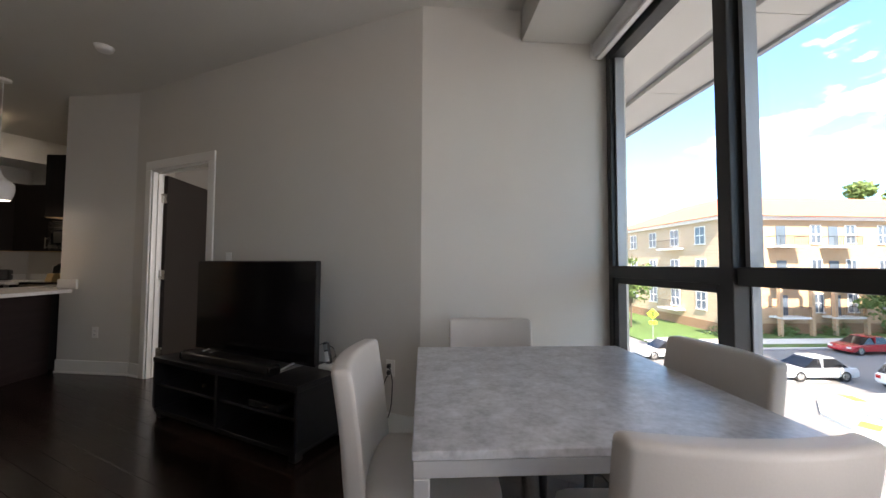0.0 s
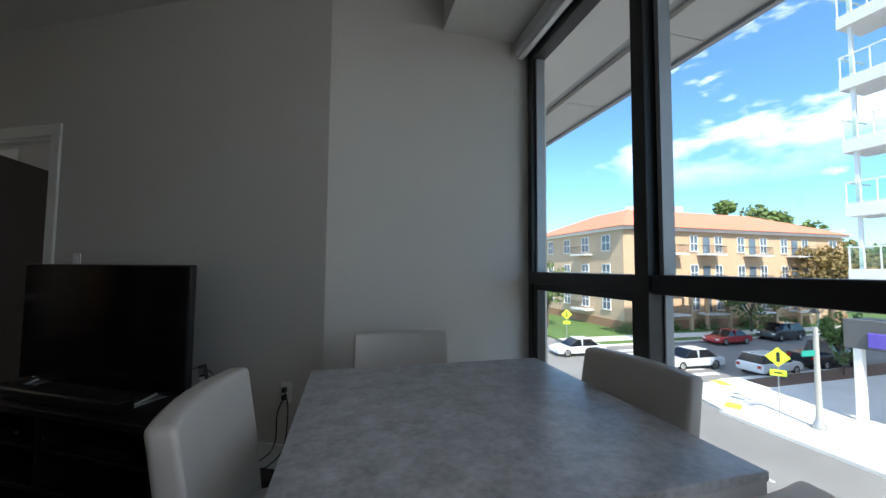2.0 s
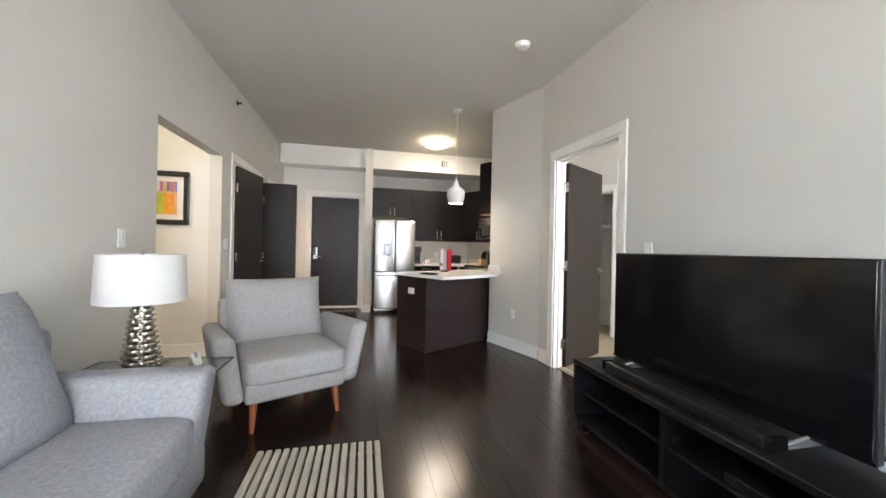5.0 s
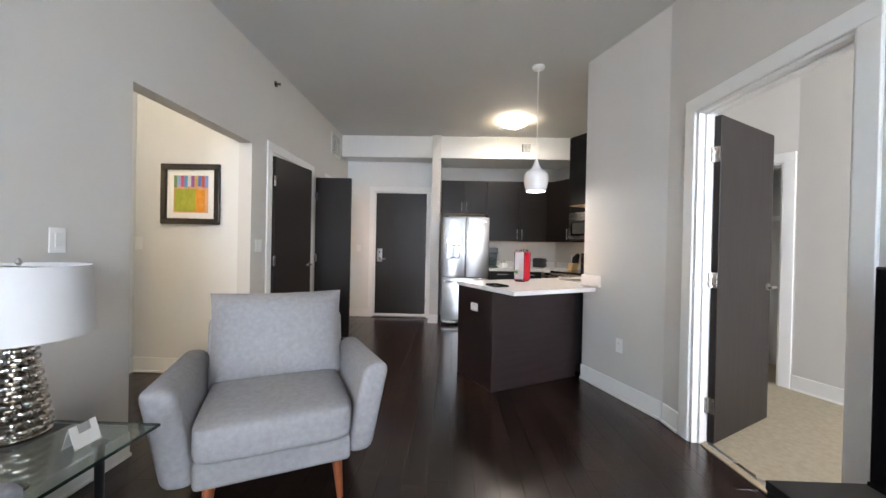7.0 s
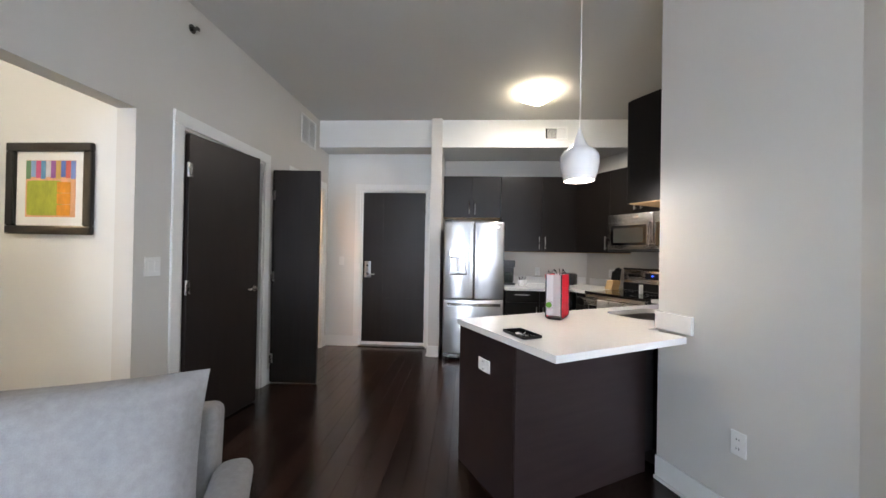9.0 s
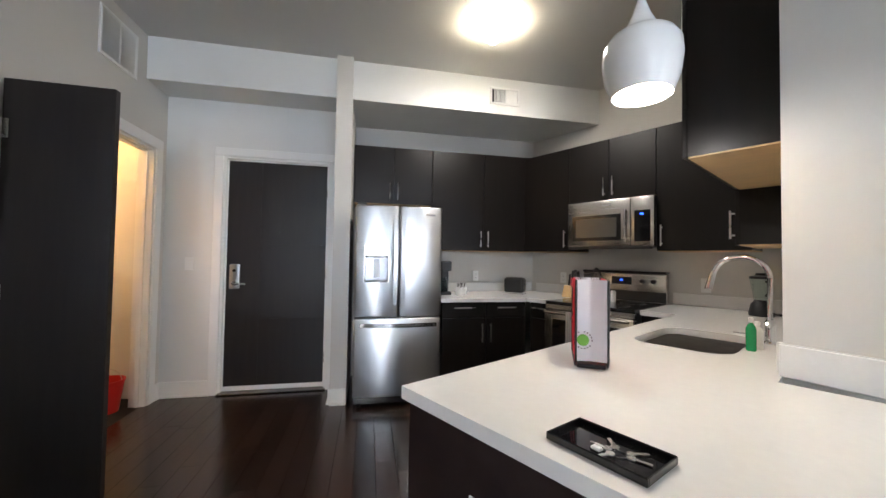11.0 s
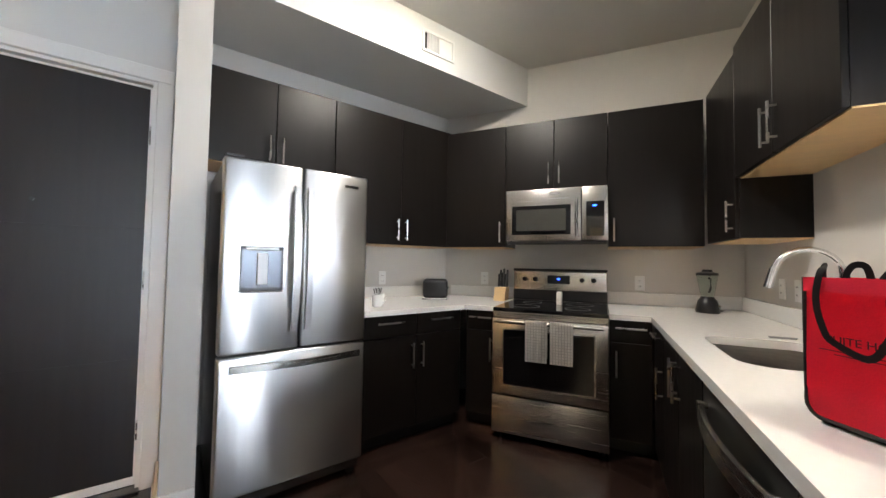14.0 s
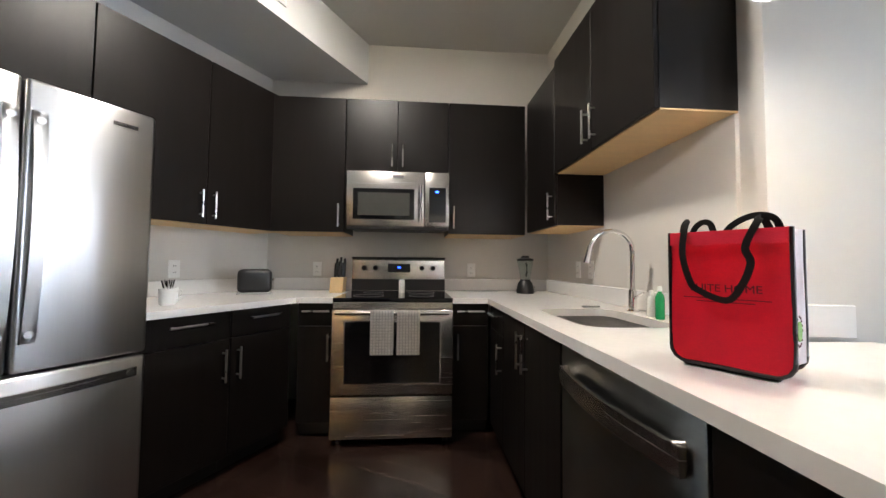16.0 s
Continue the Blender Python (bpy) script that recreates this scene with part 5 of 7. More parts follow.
part("strap", ribbon(curve_pts([(-0.088, bd / 2 - 0.01, bh - 0.03), (-0.084, bd / 2 - 0.02, bh + 0.006), (-0.064, bd / 2 - 0.03, bh + 0.026), (-0.044, bd / 2 - 0.03, bh + 0.020), (-0.034, bd / 2 - 0.03, bh - 0.03)]), 0.0135, 0.002), STRAP, bag, "black webbing strap folded over the rim", True)
part("hem", bx(B(), -bw2 / 2 + 0.004, bw2 / 2 - 0.004, fy - 0.0085, fy - 0.0075, bh - 0.030, bh - 0.001), RED, bag, "folded red hem")


def writing(name, body, size, m, material, parent, label=""):
    cu = bpy.data.curves.new(name, "FONT")
    cu.body, cu.size, cu.align_x, cu.align_y, cu.extrude = body, size, "CENTER", "CENTER", 0.0004
    ob = new(name, cu)
    dg = bpy.context.evaluated_depsgraph_get()
    me = bpy.data.meshes.new_from_object(ob.evaluated_get(dg))
    bpy.data.objects.remove(ob)
    t = new(name, me)
    me.materials.clear()
    me.materials.append(material)
    t.parent = parent
    t.matrix_local = m
    if label:
        t["label"] = label
    return t


INK = mat("dark_ink", (0.05, 0.01, 0.015), 0.6, bump=0.0)
writing("lettering", "SUITE HOME", 0.022, Matrix.Translation((0.0, -bd / 2 - 0.008, 0.176)) @ Matrix.Rotation(radians(90), 4, "X"), INK, bag, "dark printed lettering")
part("printed_rule", bx(B(), -0.075, 0.075, -bd / 2 - 0.0085, -bd / 2 - 0.0078, 0.154, 0.1555), INK, bag)
part("printed_rule", bx(B(), -0.05, 0.05, -bd / 2 - 0.0085, -bd / 2 - 0.0078, 0.147, 0.1485), INK, bag)
lg = B()
rod(lg, (bw2 / 2 + 0.002, -0.028, 0.10), (bw2 / 2 + 0.004, -0.028, 0.10), 0.019, seg=24)
for k in range(18):
    a = 2 * math.pi * k / 18
    if k % 6 < 5:
        part("emblem_mark", bx(B(), bw2 / 2 + 0.002, bw2 / 2 + 0.0035, -0.028 + 0.028 * math.cos(a) - 0.002, -0.028 + 0.028 * math.cos(a) + 0.002, 0.10 + 0.028 * math.sin(a) - 0.002, 0.10 + 0.028 * math.sin(a) + 0.002), INK, bag)
part("green_emblem", lg, mat("green_ink", (0.12, 0.30, 0.035), 0.6, bump=0.0), bag, "round green printed emblem")

# ---- living room ----
# dining table
tb = thing("dining_table", ID, "square dining table with a grey stone-look top and metal legs", "table")
tx0, tx1, ty0, ty1 = 0.235, 1.308, 0.908, 1.968
part("tabletop", bx(B(), tx0, tx1, ty0, ty1, 0.735, 0.757, 0.003, 2), STONE, tb, "grey concrete-look laminate top")
for y in (ty0, ty1 - 0.04):
    part("apron", bx(B(), tx0 + 0.003, tx1 - 0.003, y + 0.003, y + 0.037, 0.693, 0.7345, 0.002, 1), PALEMETAL, tb)
for x in (tx0, tx1 - 0.04):
    part("apron", bx(B(), x + 0.003, x + 0.037, ty0 + 0.0405, ty1 - 0.0405, 0.693, 0.7345, 0.002, 1), PALEMETAL, tb)
for x in (tx0 + 0.003, tx1 - 0.043):
    for y in (ty0 + 0.003, ty1 - 0.043):
        part("leg", bx(B(), x, x + 0.04, y, y + 0.04, 0.0, 0.6925, 0.003, 1), PALEMETAL, tb)


def dining_chair(m):
    """Faces +y, its back at y = 0."""
    r = thing("dining_chair", m, "low-backed dining chair in off-white leatherette at the table", "chair", "chairs round the dining table")
    b = B()
    bx(b, -0.245, 0.245, -0.033, 0.033, 0.40, 0.872, 0.018, 4)
    bmesh.ops.subdivide_edges(b, edges=[e for e in b.edges if abs((e.verts[0].co - e.verts[1].co).x) > 0.3 or abs((e.verts[0].co - e.verts[1].co).z) > 0.3], cuts=9, use_grid_fill=True)
    bent(b, lambda v: Vector((v.x * (1 - 0.05 * max(0, v.z - 0.5)), v.y - 0.16 * max(0, v.z - 0.42) ** 1.35 + 0.62 * (v.x ** 2) + 0.004 * noise.noise(v * 6), v.z - 0.02 * v.x ** 2)))
    part("backrest", b, LEATHER, r, smooth=True)
    part("seat", cushion(B(), -0.225, 0.225, 0.03, 0.47, 0.40, 0.48, 0.012, 6), LEATHER, r, smooth=True)
    part("seat_frame", bx(B(), -0.21, 0.21, 0.045, 0.45, 0.365, 0.402, 0.004, 1), BLACK, r)
    for x in (-0.19, 0.19):
        part("leg", rod(B(), (x, 0.07, 0.366), (x * 1.03, -0.01, 0.0), 0.022, 0.015, 8), BLACK, r)
        part("leg", rod(B(), (x, 0.42, 0.366), (x * 1.03, 0.44, 0.0), 0.022, 0.015, 8), BLACK, r)
    return r


ch = dining_chair(pose(0.655, 2.165, 0, 0, 0, 176))
copy_thing(ch, pose(0.044, 1.405, 0, 0, 0, -90 - 3))
copy_thing(ch, pose(1.41, 1.43, 0, 0, 0, 90 + 4))
copy_thing(ch, pose(0.872, 0.735, 0, 0, 0, -4))

# television on its stand
sdm = LIV
ts = thing("tv_stand", LIV, "long low black wooden television stand with open shelves", "tv stand")
p0, p1, q0, q1 = 1.51, 3.06, 1.745, 2.245
part("top", bx(B(), q0, q1, p0, p1, 0.425, 0.46, 0.004, 2), TVWOOD, ts)
part("bottom", bx(B(), q0 + 0.01, q1, p0 + 0.02, p1 - 0.02, 0.04, 0.07, 0.003, 1), TVWOOD, ts)
for p in (p0 + 0.001, (p0 + p1) / 2 - 0.015, p1 - 0.031):
    part("upright", bx(B(), q0 + 0.004, q1, p, p + 0.03, 0.0705, 0.4245, 0.003, 1), TVWOOD, ts)
part("back", bx(B(), q1 - 0.012, q1 - 0.002, p0 + 0.032, p1 - 0.032, 0.071, 0.4245), BLACK, ts)
mid = (p0 + p1) / 2
for a, b2 in ((p0 + 0.032, mid - 0.016), (mid + 0.016, p1 - 0.032)):
    part("shelf", bx(B(), q0 + 0.02, q1 - 0.013, a, b2, 0.245, 0.263, 0.002, 1), TVWOOD, ts)
for p in (p0 + 0.06, p1 - 0.06):
    for q in (q0 + 0.05, q1 - 0.05):
        part("foot", bx(B(), q - 0.03, q + 0.03, p - 0.03, p + 0.03, 0.0, 0.0395, 0.004, 1), TVWOOD, ts)
for p in (mid + 0.10, mid - 0.10):
    part("knob", rod(B(), (q0 - 0.004, p, 0.345), (q0 - 0.02, p, 0.345), 0.010, seg=16), CHROME, ts)
tv = thing("television", LIV @ Matrix.Translation((2.02, 2.328, 0)), "large black flat-screen television, switched off", "television")
part("cabinet", bx(B(), 0.006, 0.045, -0.672, 0.672, 0.49, 1.212, 0.006, 2), BLACK, tv)
part("screen", bx(B(), 0.0, 0.0055, -0.664, 0.664, 0.505, 1.204, 0.002, 1), SCREEN, tv, "dark glossy screen")
part("bezel", bx(B(), 0.001, 0.0058, -0.672, 0.672, 0.4905, 0.5045, 0.001, 1), GLOSS, tv)
for p in (-0.48, 0.48):
    f = B()
    rod(f, (0.03, p, 0.50), (-0.10, p + 0.02, 0.4675), 0.008)
    rod(f, (0.03, p, 0.50), (0.09, p + 0.02, 0.4675), 0.008)
    bx(f, -0.12, 0.10, p - 0.005, p + 0.045, 0.4602, 0.469, 0.003, 1)
    part("foot", f, GREYMETAL, tv, "splayed grey metal foot")
sb = thing("cable_box", LIV @ Matrix.Translation((1.88, 1.85, 0.2635)), "flat black cable box on the stand's shelf", "cable box")
part("case", bx(B(), -0.10, 0.10, -0.14, 0.14, 0.0, 0.04, 0.004, 1), BLACK, sb)
part("badge", bx(B(), -0.1025, -0.1005, -0.06, 0.0, 0.014, 0.024), CHROME, sb)
ph = thing("cordless_phone", LIV @ Matrix.Translation((2.13, 1.625, 0.46)), "cordless telephone standing in its white charging base", "telephone")
part("charging_base", bx(B(), -0.05, 0.05, -0.08, 0.06, 0.0, 0.03, 0.008, 2), PLATE, ph)
hm = Matrix.Translation((0, 0.0, 0.02)) @ Matrix.Rotation(radians(-14), 4, "X")
part("handset", bx(B(), -0.012, 0.012, -0.024, 0.024, 0.012, 0.165, 0.008, 2, m=hm), BLACK, ph)
part("keypad", bx(B(), -0.0145, -0.0122, -0.018, 0.018, 0.03, 0.10, 0.001, 1, m=hm), PLATE, ph)
part("display", bx(B(), -0.0145, -0.0122, -0.018, 0.018, 0.11, 0.15, 0.001, 1, m=hm), GREYMETAL, ph)
cb = thing("power_cord", ID, "black power cords hanging from the wall outlet", "cord")
o = tvm @ Vector((0.235, 0.012, 0.47))
for k, s in enumerate((0.0, 0.07)):
    a = Vector(o) + Vector((0, 0, -0.04 * k))
    mid1 = Vector(tvm @ Vector((0.19 + s, 0.05, 0.34)))
    low = Vector(tvm @ Vector((0.24 + s, 0.045, 0.10)))
    fl = Vector(tvm @ Vector((0.42 + 2 * s, 0.14 + s, 0.005)))
    en = Vector(tvm @ Vector((0.85, 0.10 + s, 0.005)))
    ctl = [a, a + Vector((0, -0.03, 0.0)), mid1, low, fl, en]
    path = []
    for i in range(len(ctl) - 1):
        p_1, p_2 = ctl[i], ctl[i + 1]
        m0 = (ctl[i + 1] - ctl[max(i - 1, 0)]) / 2
        m1 = (ctl[min(i + 2, len(ctl) - 1)] - ctl[i]) / 2
        for j in range(8):
            t = j / 8
            path.append(p_1 * (2 * t ** 3 - 3 * t ** 2 + 1) + m0 * (t ** 3 - 2 * t ** 2 + t) + p_2 * (-2 * t ** 3 + 3 * t ** 2) + m1 * (t ** 3 - t ** 2))
    part("cable", tube(B(), path, 0.004, 6), BLACK, cb, smooth=True)
    part("plug", bx(B(), -0.012, 0.012, 0.011, 0.04, 0.455 - 0.045 * k, 0.485 - 0.045 * k, 0.004, 1, m=tvm @ Matrix.Translation((0.235, 0, 0))), BLACK, cb)
tvc = thing("antenna_cord", LIV, "thin black cord looping behind the television", "cord")
part("cable", tube(B(), [(2.06, 1.70, 0.62), (2.09, 1.63, 0.645), (2.11, 1.575, 0.61), (2.13, 1.57, 0.55), (2.12, 1.62, 0.51), (2.10, 1.70, 0.49)], 0.003, 6), BLACK, tvc, smooth=True)

# sofa
so = thing("sofa", LIV, "grey tweed sofa with loose back cushions", "sofa")
s0, s1 = 0.40, 2.62
part("seat_base", bx(B(), -1.15, -0.40, s0 + 0.02, s1 - 0.02, 0.14, 0.33, 0.03, 3), FABRIC, so, smooth=True)
part("backrest", bx(B(), -1.18, -0.98, s0, s1, 0.33, 0.86, 0.06, 4), FABRIC, so, smooth=True)
mids = (s0 + s1) / 2
for a, b2 in ((s0 + 0.165, mids - 0.003), (mids + 0.003, s1 - 0.155)):
    part("seat_cushion", cushion(B(), -1.0, -0.385, a, b2, 0.315, 0.505, 0.012, 8), FABRIC, so, smooth=True)
    cu = pillow(B(), 0.125, a - 0.01, b2 + 0.005, -0.01, 0.57, 24, a)
    cu = bent(cu, lambda v: Matrix.Translation((-0.83, 0, 0.48)) @ Matrix.Rotation(radians(-19), 4, "Y") @ v)
    part("back_cushion", cu, FABRIC, so, smooth=True)
for a, b2, k in ((s1 - 0.17, s1, 1), (s0, s0 + 0.17, -1)):
    arm = bx(B(), -1.16, -0.365, a, b2, 0.14, 0.665, 0.045, 4)
    arm = bent(arm, lambda v: Vector((v.x + 0.10 * (v.z - 0.65) * (1 if v.x > -0.6 else 0), v.y + k * 0.10 * (v.z - 0.5), v.z)))
    part("armrest", arm, FABRIC, so, smooth=True)
for q in (-1.05, -0.48):
    for p in (s0 + 0.12, s1 - 0.12):
        part("leg", rod(B(), (q, p, 0.141), (q, p, 0.0), 0.024, 0.014, 10), LEGWOOD, so, "reddish tapered wooden leg")

# armchair
ac = thing("armchair", pose(-3.385, 1.545, 0, 0, 0, -3), "grey upholstered armchair with flared arms and wooden legs", "armchair")
part("seat_base", bx(B(), -0.34, 0.36, -0.33, 0.33, 0.19, 0.32, 0.025, 3), SEATING, ac, smooth=True)
part("seat_cushion", cushion(B(), -0.28, 0.39, -0.325, 0.325, 0.31, 0.475, 0.014, 8), SEATING, ac, smooth=True)
bk = bx(B(), -0.085, 0.085, -0.39, 0.39, 0.0, 0.57, 0.035, 3)
bk = bent(bk, lambda v: Matrix.Translation((-0.37, 0, 0.22)) @ Matrix.Rotation(radians(-12), 4, "Y") @ v)
part("backrest", bk, SEATING, ac, smooth=True)
bc = pillow(B(), 0.135, -0.372, 0.372, -0.03, 0.51, 24, 3.0)
bc = bent(bc, lambda v: Matrix.Translation((-0.22, 0, 0.45)) @ Matrix.Rotation(radians(-15), 4, "Y") @ v)
part("back_cushion", bc, SEATING, ac, smooth=True)
for k in (-1, 1):
    arm = bx(B(), -0.42, 0.40, 0.325, 0.455, 0.19, 0.645, 0.05, 4)
    arm = bent(arm, lambda v: Vector((v.x * (0.86 + 0.22 * (v.z - 0.19)) - 0.02, (v.y + 0.16 * (v.z - 0.25) + 0.04 * v.x * (v.z - 0.2)) * k, v.z - 0.09 * max(0, -v.x))))
    part("armrest", arm, SEATING, ac, smooth=True)
    for x in (-0.33, 0.30):
        part("leg", rod(B(), (x, 0.27 * k, 0.191), (x + 0.03 * (1 if x > 0 else -1), 0.285 * k, 0.0), 0.026, 0.014, 12), LEGWOOD, ac, "reddish tapered wooden leg")

# end table, lamp, card
et = thing("end_table", LIV @ Matrix.Translation((-0.80, 2.885, 0)), "end table with a green-tinted glass top on slim dark legs", "side table")
part("glass_top", bx(B(), -0.335, 0.335, -0.235, 0.235, 0.538, 0.550, 0.003, 1), GREENGLASS, et, "green-tinted glass top")
for r in ((-0.339, 0.339, 0.2355, 0.2385), (-0.339, 0.339, -0.2385, -0.2355), (0.3355, 0.3385, -0.235, 0.235), (-0.3385, -0.3355, -0.235, 0.235)):
    part("glass_edge", bx(B(), *r, 0.539, 0.549), GLASS_EDGE, et, "dark green polished edge")
for x in (-0.22, 0.22):
    for y in (-0.12, 0.12):
        leg = part("leg", rod(B(), (x, y, 0.0), (x, y, 0.531), 0.014, seg=14), BLACK, et, smooth=True)
        part("pad", rod(B(), (x, y, 0.5315), (x, y, 0.5375), 0.024, seg=16), BLACK, leg)
tl = thing("table_lamp", LIV @ Matrix.Translation((-0.875, 3.00, 0.550)), "table lamp with a hammered silver base and white drum shade", "table lamp")
prof2 = [(0.085, 0.001), (0.088, 0.012), (0.080, 0.018)]
for k in range(11):
    z = 0.02 + k * 0.030
    r = 0.088 - 0.0042 * k
    prof2 += [(r - 0.012, z), (r, z + 0.008), (r + 0.002, z + 0.015), (r, z + 0.022)]
prof2 += [(0.034, 0.352), (0.012, 0.36), (0.010, 0.40)]
dimpled = lathe(B(), prof2, 96)
for v in dimpled.verts:
    row = (v.co.z - 0.02) / 0.030
    if 0 < row < 11:
        k = 1 + 0.055 * math.cos(12 * math.atan2(v.co.y, v.co.x) + math.pi * int(row)) * math.sin(math.pi * (row % 1.0))
        v.co.x, v.co.y = v.co.x * k, v.co.y * k
part("base", dimpled, MERCURY, tl, "hammered silvered ceramic base", True)
part("foot", bx(B(), -0.095, 0.095, -0.095, 0.095, 0.0002, 0.0009), BLACK, tl)
part("shade", lathe(B(), [(0.200, 0.352), (0.190, 0.602), (0.187, 0.602), (0.197, 0.352)], 48, closed=False), SHADE, tl, "white fabric drum shade", True)
part("harp", rod(B(), (0, 0, 0.40), (0, 0, 0.612), 0.004), NICKEL, tl)
part("shade_spider", bx(B(), -0.189, 0.189, -0.002, 0.002, 0.594, 0.598), NICKEL, tl)
part("finial", lathe(B(), [(0.004, 0.60), (0.010, 0.61), (0.006, 0.622), (0.001, 0.627)], 16), NICKEL, tl, smooth=True)
cd = thing("card", LIV @ Matrix.Translation((-0.63, 2.97, 0.5502)), "small white folded card on the glass table", "card")
b = B()
bx(b, -0.001, 0.001, -0.045, 0.045, 0.0, 0.075, m=Matrix.Rotation(radians(18), 4, "Y"))
bx(b, -0.001, 0.001, -0.045, 0.045, 0.0, 0.075, m=Matrix.Translation((0.046, 0, 0)) @ Matrix.Rotation(radians(-18), 4, "Y"))
part("sheet", b, PLATE, cd)
part("printed_square", bx(B(), 0.0462 , 0.0466, -0.02, 0.02, 0.02, 0.05, m=Matrix.Rotation(radians(-18), 4, "Y") @ Matrix.Translation((0.0, 0, 0.012))), GREYMETAL, cd)

# slatted coffee table
co2 = thing("coffee_table", LIV, "low coffee table topped with pale slats", "coffee table")
q0, q1, p0, p1 = -0.12, 0.355, 1.25, 2.39
n = 15
for k in range(n):
    x = q0 + (q1 - q0) * k / (n - 1)
    part("slat", bx(B(), x - 0.0115, x + 0.0115, p0, p1, 0.335, 0.36, 0.003, 1), SLAT, co2)
for p in (p0 + 0.05, (p0 + p1) / 2, p1 - 0.05):
    part("crossbar", bx(B(), q0, q1, p - 0.015, p + 0.015, 0.305, 0.3345, 0.002, 1), BLACK, co2)
for x in (q0 + 0.03, q1 - 0.03):
    for p in (p0 + 0.05, p1 - 0.05):
        part("leg", bx(B(), x - 0.015, x + 0.015, p - 0.0145, p + 0.0145, 0.0, 0.3045, 0.002, 1), BLACK, co2)

sbar = thing("soundbar", LIV @ Matrix.Translation((1.85, 2.33, 0.46)), "long black soundbar in front of the television", "soundbar")
part("case", bx(B(), -0.045, 0.045, -0.47, 0.47, 0.0, 0.058, 0.012, 3), BLACK, sbar, smooth=True)
for p in (-0.485, 0.485):
    part("end_cap", bx(B(), -0.046, 0.046, p - 0.0145, p + 0.0145, 0.0, 0.059, 0.010, 2), GLOSS, sbar, "glossy black end cap")

# framed print in the hall
pm = LIV @ Matrix.Translation((-1.83, 5.12, 1.69)) @ Matrix.Rotation(radians(180), 4, "Z")
pc = thing("framed_print", pm, "abstract colourful print in a wide black frame", "picture")
PB = mat("black_frame_gloss", (0.012, 0.011, 0.011), 0.22, var=0.1, bump=0.0)
h = 0.283
for r in ((-h, h, h - 0.055, h), (-h, h, -h, -h + 0.055), (-h, -h + 0.055, -h + 0.055, h - 0.055), (h - 0.055, h, -h + 0.055, h - 0.055)):
    part("frame", bx(B(), r[0], r[1], 0.001, 0.03, r[2], r[3], 0.008, 2), PB, pc)
part("mat_board", bx(B(), -h + 0.056, h - 0.056, 0.001, 0.010, -h + 0.056, h - 0.056), PLATE, pc, "white mat board")


def paint(n, col):
    return mat("print_" + n, col, 0.5, var=0.25, scale=25, fine=90, bump=0.1, stretch=(1, 1, 0.35))


part("print_ground", bx(B(), -0.165, 0.165, 0.0102, 0.0115, -0.175, 0.175), paint("salmon", (0.75, 0.40, 0.22)), pc)
cols = [(0.20, 0.28, 0.60), (0.62, 0.12, 0.10), (0.10, 0.18, 0.55), (0.70, 0.45, 0.12), (0.35, 0.12, 0.40), (0.72, 0.72, 0.75), (0.12, 0.35, 0.62), (0.60, 0.10, 0.22), (0.30, 0.45, 0.70), (0.15, 0.30, 0.15)]
for k, c in enumerate(cols):
    x = -0.165 + 0.033 * k
    part("print_stripe", bx(B(), x, x + 0.031, 0.0117, 0.0125, 0.06 + 0.006 * (k % 3), 0.173), paint("stripe%d" % k, c), pc)
b = B()
cushion(b, -0.075, 0.155, 0.0117, 0.0130, -0.165, 0.05, 0.0, 5)
part("print_green_field", b, paint("green", (0.42, 0.45, 0.04)), pc)
for z in (-0.13, -0.06, 0.01):
    b = B()
    cushion(b, -0.135, -0.045, 0.0132, 0.0140, z - 0.035, z + 0.032, 0.0, 5)
    part("print_orange_shape", b, paint("orange", (0.80, 0.32, 0.02)), pc)

# closet shelves, bathroom vanity, laundry
clo = thing("closet_shelving", LIV, "pale wire closet shelves", "shelves")
for z in (0.35, 0.75, 1.15, 1.55, 1.95):
    part("shelf", bx(B(), -1.94, -1.45, 5.26, 6.54, z, z + 0.02), TRIM, clo)
van = thing("bathroom_vanity", LIV, "dark bathroom vanity with a white top", "vanity")
part("body", bx(B(), -3.35, -2.80, 4.70, 5.18, 0.08, 0.80), CAB, van)
part("top", bx(B(), -3.37, -2.79, 4.68, 5.19, 0.8005, 0.84, 0.004, 1), QUARTZ, van)
part("door", bx(B(), -3.34, -2.81, 4.682, 4.6995, 0.10, 0.79, 0.002, 1), CAB, van)
part("toe_kick", bx(B(), -3.33, -2.82, 4.74, 5.16, 0.0, 0.0795), BLACK, van)
# fittings added out of view; the hall's only goes with its fill lamp
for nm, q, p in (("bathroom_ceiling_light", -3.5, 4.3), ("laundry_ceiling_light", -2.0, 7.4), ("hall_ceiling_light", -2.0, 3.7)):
    t = thing(nm, LIV @ Matrix.Translation((q, p, 3.05)), "small round ceiling light, added out of view, switched on", "ceiling light")
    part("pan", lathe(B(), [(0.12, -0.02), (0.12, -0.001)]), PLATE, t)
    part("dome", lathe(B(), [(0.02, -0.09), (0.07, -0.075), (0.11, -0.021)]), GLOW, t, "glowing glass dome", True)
wh = thing("water_heater", LIV @ Matrix.Translation((-1.86, 7.58, 0)), "grey water heater tank in the utility room", "water heater")
part("tank", lathe(B(), [(0.20, 0.05), (0.23, 0.08), (0.23, 1.15), (0.20, 1.2), (0.05, 1.22)], 28), mat("beige_enamel", (0.42, 0.36, 0.26), 0.4, var=0.05), wh, smooth=True)
part("stand_ring", lathe(B(), [(0.19, 0.0), (0.19, 0.0495)], 24), BLACK, wh)
rb = thing("bucket", LIV @ Matrix.Translation((-1.47, 7.77, 0)), "red plastic bucket on the utility room floor", "bucket")
